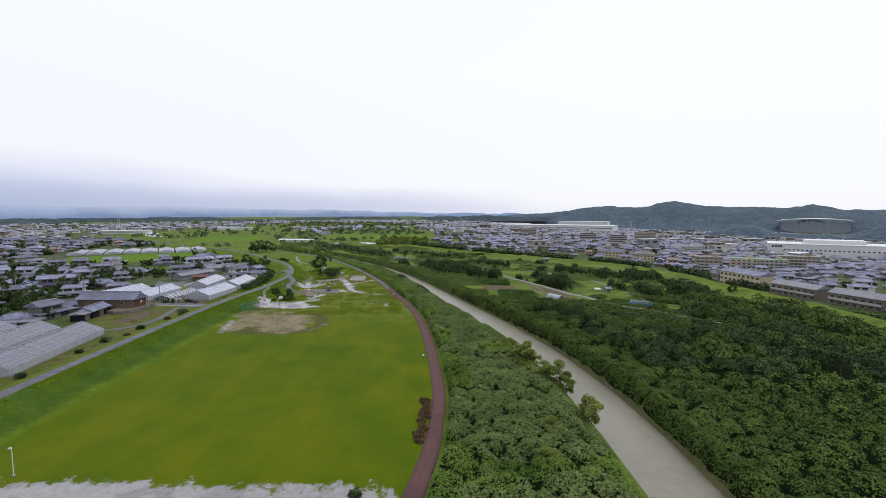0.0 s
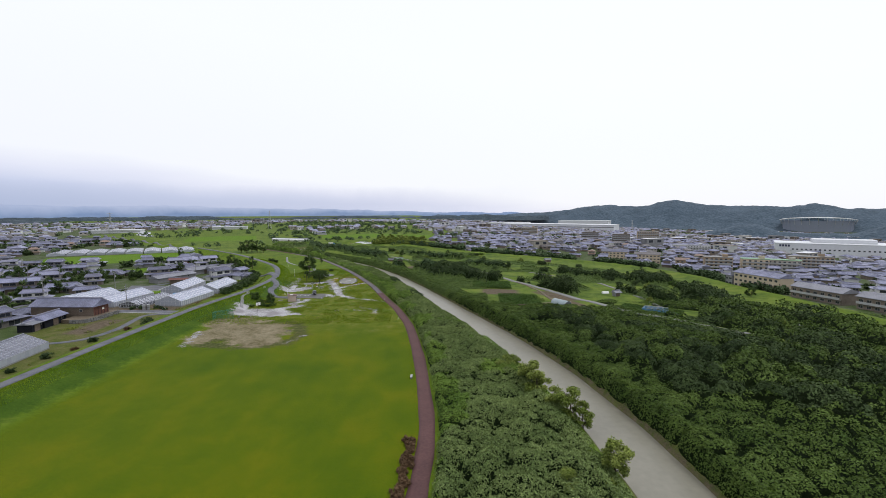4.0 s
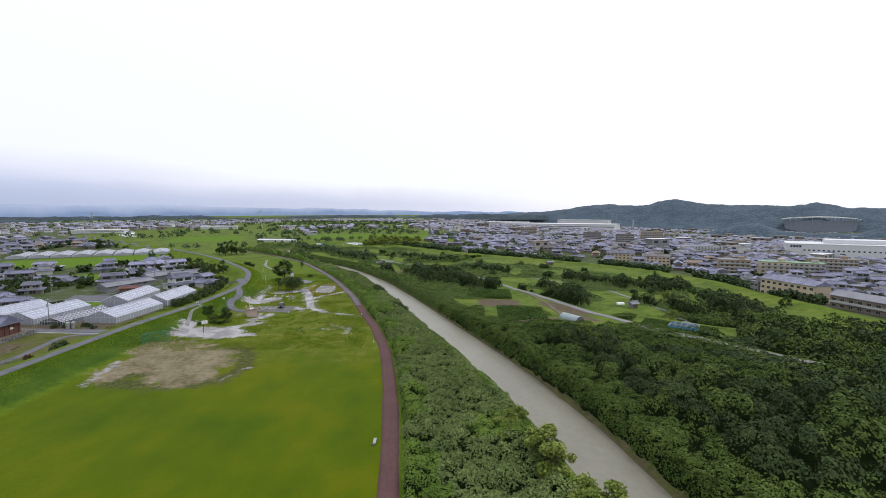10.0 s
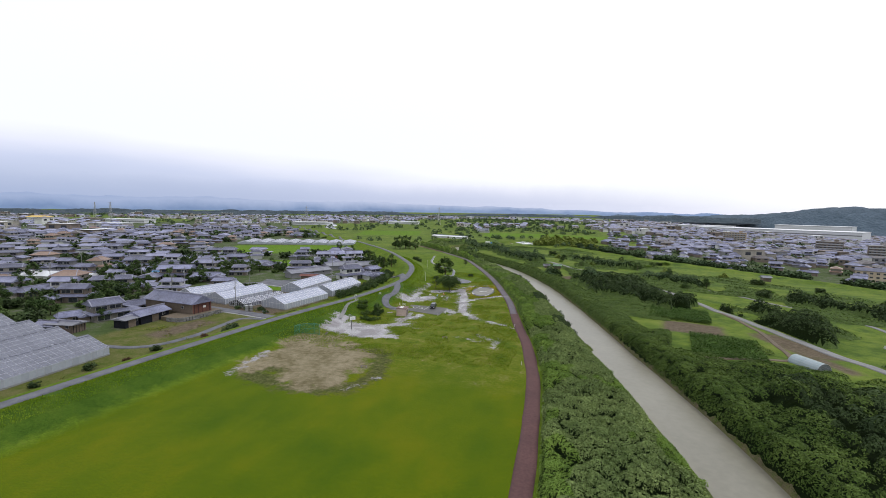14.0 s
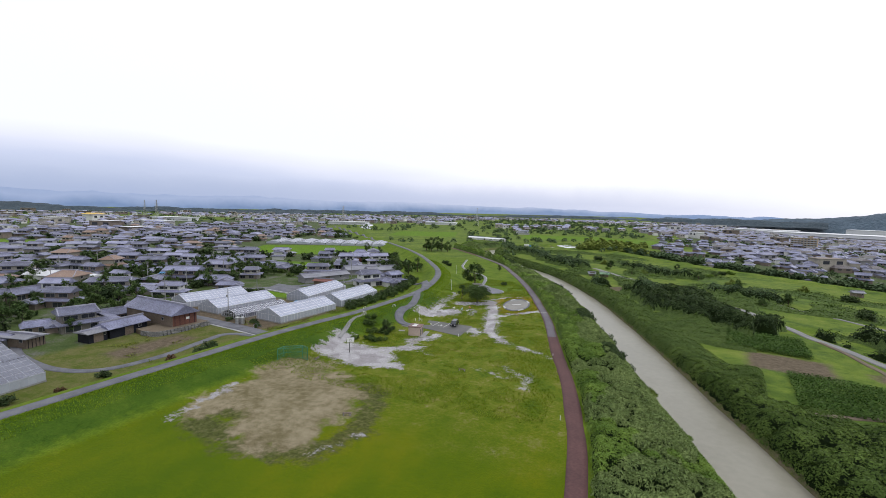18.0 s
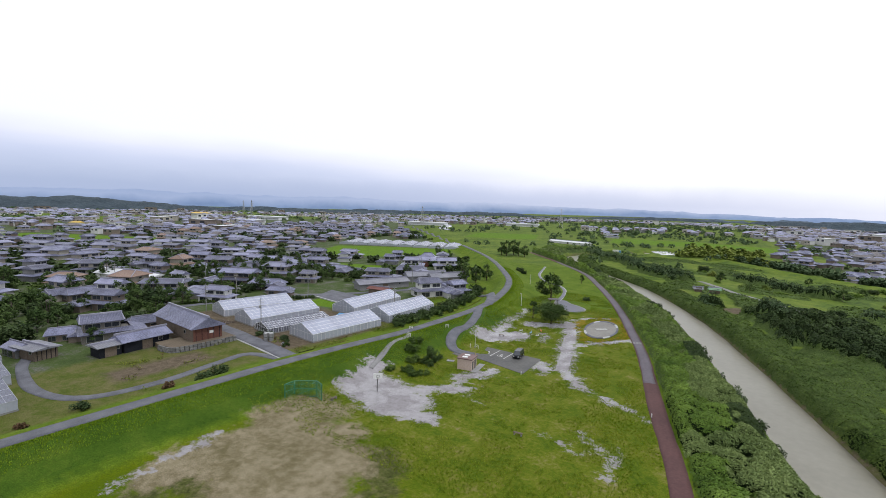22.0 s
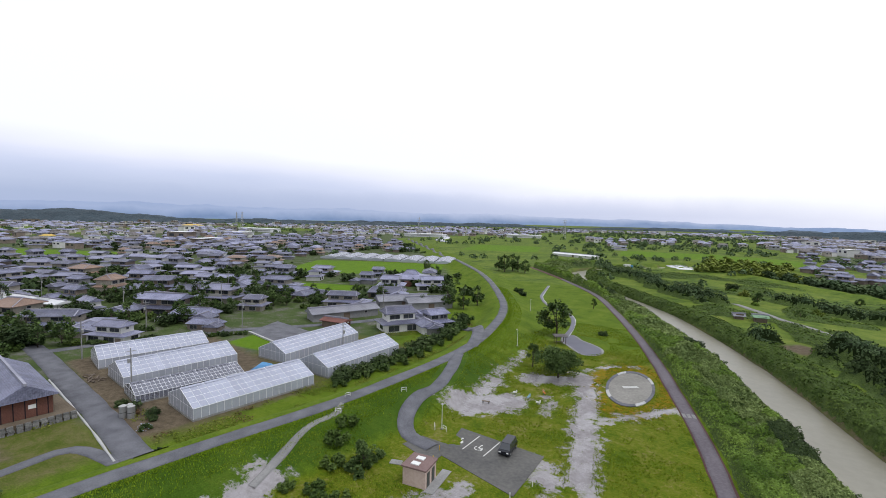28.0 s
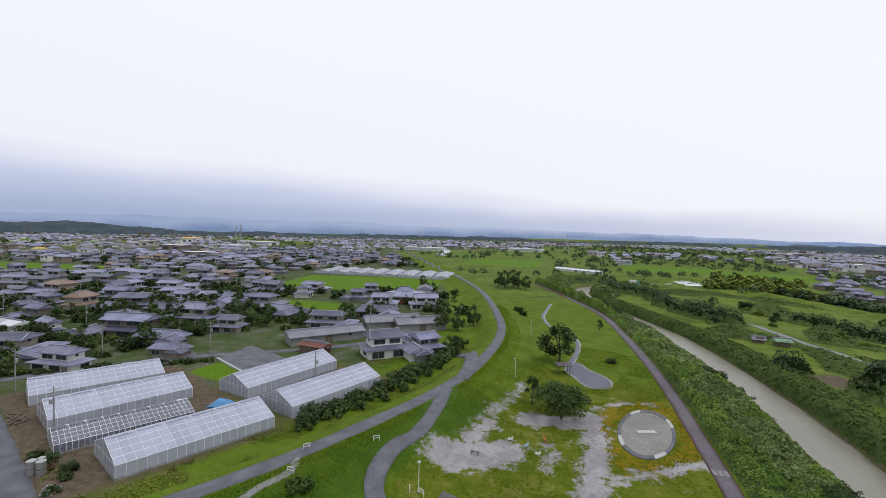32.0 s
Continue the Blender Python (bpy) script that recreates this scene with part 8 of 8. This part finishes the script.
    i = np.arange(89)
    tagged(put("backdrop_low_cloud", np_mesh("backdrop_low_cloud", v, np.stack([i, i + 1, i + 91, i + 90], 1), m, True)), "low grey cloud hanging over the far mountains", "cloud", kind="structure")


cloud_bank()
# lattice pylons far off
for x, y, h in ((-560, 880, 38), (-330, 1050, 40), (-900, 720, 42), (700, 1500, 40), (-1150, 860, 42)):
    ob = thing("pylon", pose(x, y, float(height(x, y)), 0, 0, 25), "grey steel lattice pylon far away", "pylon", "pylons")
    py = Build()
    for sx in (-1, 1):
        for sy in (-1, 1):
            py.bar((sx * 3, sy * 3, 0), (sx * 0.4, sy * 0.4, h), 0.22, 0, 4)
    for k in range(8):
        z0, z1 = h * k / 8, h * (k + 1) / 8
        a0, a1 = 3 - 2.6 * k / 8, 3 - 2.6 * (k + 1) / 8
        for s in (-1, 1):
            py.bar((-a0, s * a0, z0), (a1, s * a1, z1), 0.1, 0, 3)
            py.bar((s * a0, -a0, z0), (s * a1, a1, z1), 0.1, 0, 3)
    put("mast", py.mesh("mast", M_STEEL), ob)
    for z in (0.72, 0.84, 0.95):
        put("crossarm", Build().bar((-4.5, 0, h * z), (4.5, 0, h * z), 0.2, 0, 4).mesh("crossarm", M_STEEL), ob)


# ---- more of the village near the greenhouses ----
VLOT = [(-143.5, 250.5), (-126.5, 247.8), (-128, 262), (-149, 264.5)]
tagged(put("village_parking", Build().slab(VLOT, -0.2, 0.24).mesh("village_parking", M_ASPHALT)), "smooth grey asphalt parking court behind the greenhouses", "parking lot", kind="structure")
for a_, b_ in ((0, 1), (1, 2)):
    p_, q_ = Vector(VLOT[a_]), Vector(VLOT[b_])
    d_ = (q_ - p_).normalized()
    n_ = Vector((-d_.y, d_.x)) * 0.3
    tagged(put("kerb_parking", Build().slab([tuple(p_ - n_), tuple(q_ - n_), tuple(q_ + n_), tuple(p_ + n_)], 0, 0.4).mesh("kerb_parking", M_LIGHTCONC)), "pale concrete kerb of the parking court", "kerb", kind="structure")
barn(-206, 251, 28, 6, 4, 2.2, 3.0, M_GREYWALL, M_BLUETARP, "small shed with a bright blue sheet roof")
barn(-197.6, 254, 28, 5, 3, 1.6, 2.3, M_GREYWALL, M_SHEETROOF, "low shed with a rounded pale roof")
# the thick garden beside the old farmhouse
gd = np.random.default_rng(71)
for k in range(26):
    x_, y_ = -185 + gd.uniform(-22, 24), 172 + gd.uniform(-9, 12)
    if not free_spot(x_, y_, 3.2):
        continue
    TAKEN.append((x_, y_))
    if k % 3 == 0:
        tree("round", x_, y_, gd.uniform(0.7, 1.1), gd.uniform(0, 360), 0.2, "leafy green garden tree beside the old farmhouse", "garden trees")
    else:
        bush(("green", "fresh", "big")[k % 3], x_, y_, gd.uniform(1.0, 1.6), gd.uniform(0, 360), "leafy green garden bush beside the old farmhouse", "garden shrubs")
# low hedges between the houses and the greenhouses
for k in range(22):
    x_, y_ = -168 + 1.2 * k + gd.uniform(-0.6, 0.6), 211 + 1.75 * k + gd.uniform(-1, 1)
    if x_ > -146 and y_ < 240:
        continue
    bush(("green", "dark", "fresh")[k % 3], x_, y_, gd.uniform(0.8, 1.3), gd.uniform(0, 360), "green hedge bush behind the greenhouses", "hedge behind the greenhouses")
# clipped shrubs in the vegetable garden
for k in range(9):
    bush("fresh", -148.6 - 0.4 * k, 281 + 4.0 * k, 0.75, k * 40, "small round clipped garden shrub", "clipped garden shrubs")
# graveyard beside the rice field
stone_ = Build().box(-0.45, -0.45, 0, 0.45, 0.45, 0.35).box(-0.32, -0.32, 0.35, 0.32, 0.32, 0.65).mesh("plinth", M_CONC)
slab_ = Build().box(-0.2, -0.2, 0.65, 0.2, 0.2, 1.6, 0, 0.94).mesh("stone", M_GREYWALL)
for i in range(10):
    for j in range(4):
        x_, y_ = -196 + i * 1.7 + j * -1.6 + gd.uniform(-0.2, 0.2), 362 + i * 1.3 + j * 3.4
        ob = thing("gravestone", pose(x_, y_, 0, 0, 0, 40 + gd.uniform(-4, 4)), "upright grey gravestone on a square plinth", "gravestone", "gravestones")
        put("plinth", stone_, ob)
        put("stone", slab_, ob)
# hydrangea at the corner of the lane
hy = bush("green", -98.9, 202.8, 0.75, 20, "low hydrangea bush with pale blue flowers")
fl = np.random.default_rng(5).normal(size=(60, 3))
fl[:, 2] = abs(fl[:, 2])
fl /= np.linalg.norm(fl, axis=1)[:, None]
fv, fq = leaves(fl * (1.55, 1.55, 1.45), 0.13, 0.6, 1.0, np.random.default_rng(6))
put("flowers", np_mesh("flowers", fv, fq, plain("pale_blue_petals", (0.42, 0.47, 0.66), 0.8)), hy, label="pale blue flower heads")
# coloured halls far behind the village
M_YELLOW = tiled("yellow_sheet_roof", (0.55, 0.36, 0.06), (0.68, 0.46, 0.1), 0.6, 9.0, 0.6)
for x_, y_, w_, d_, h_ in ((-760, 366, 14, 10, 6), (-1200, 770, 44, 30, 9)):
    ob = thing("hall", pose(x_, y_, float(height(x_, y_)), 0, 0, 25), "yellow-roofed hall far behind the village", "hall", "coloured halls")
    put("wall", Build().box(-w_ / 2, -d_ / 2, -2, w_ / 2, d_ / 2, h_ * 0.7).mesh("wall", M_WHITEWALL), ob)
    put("roof", hip_roof(w_, d_, h_ * 0.7, h_ * 0.35, 0.5, 0.6).mesh("roof", M_YELLOW), ob)
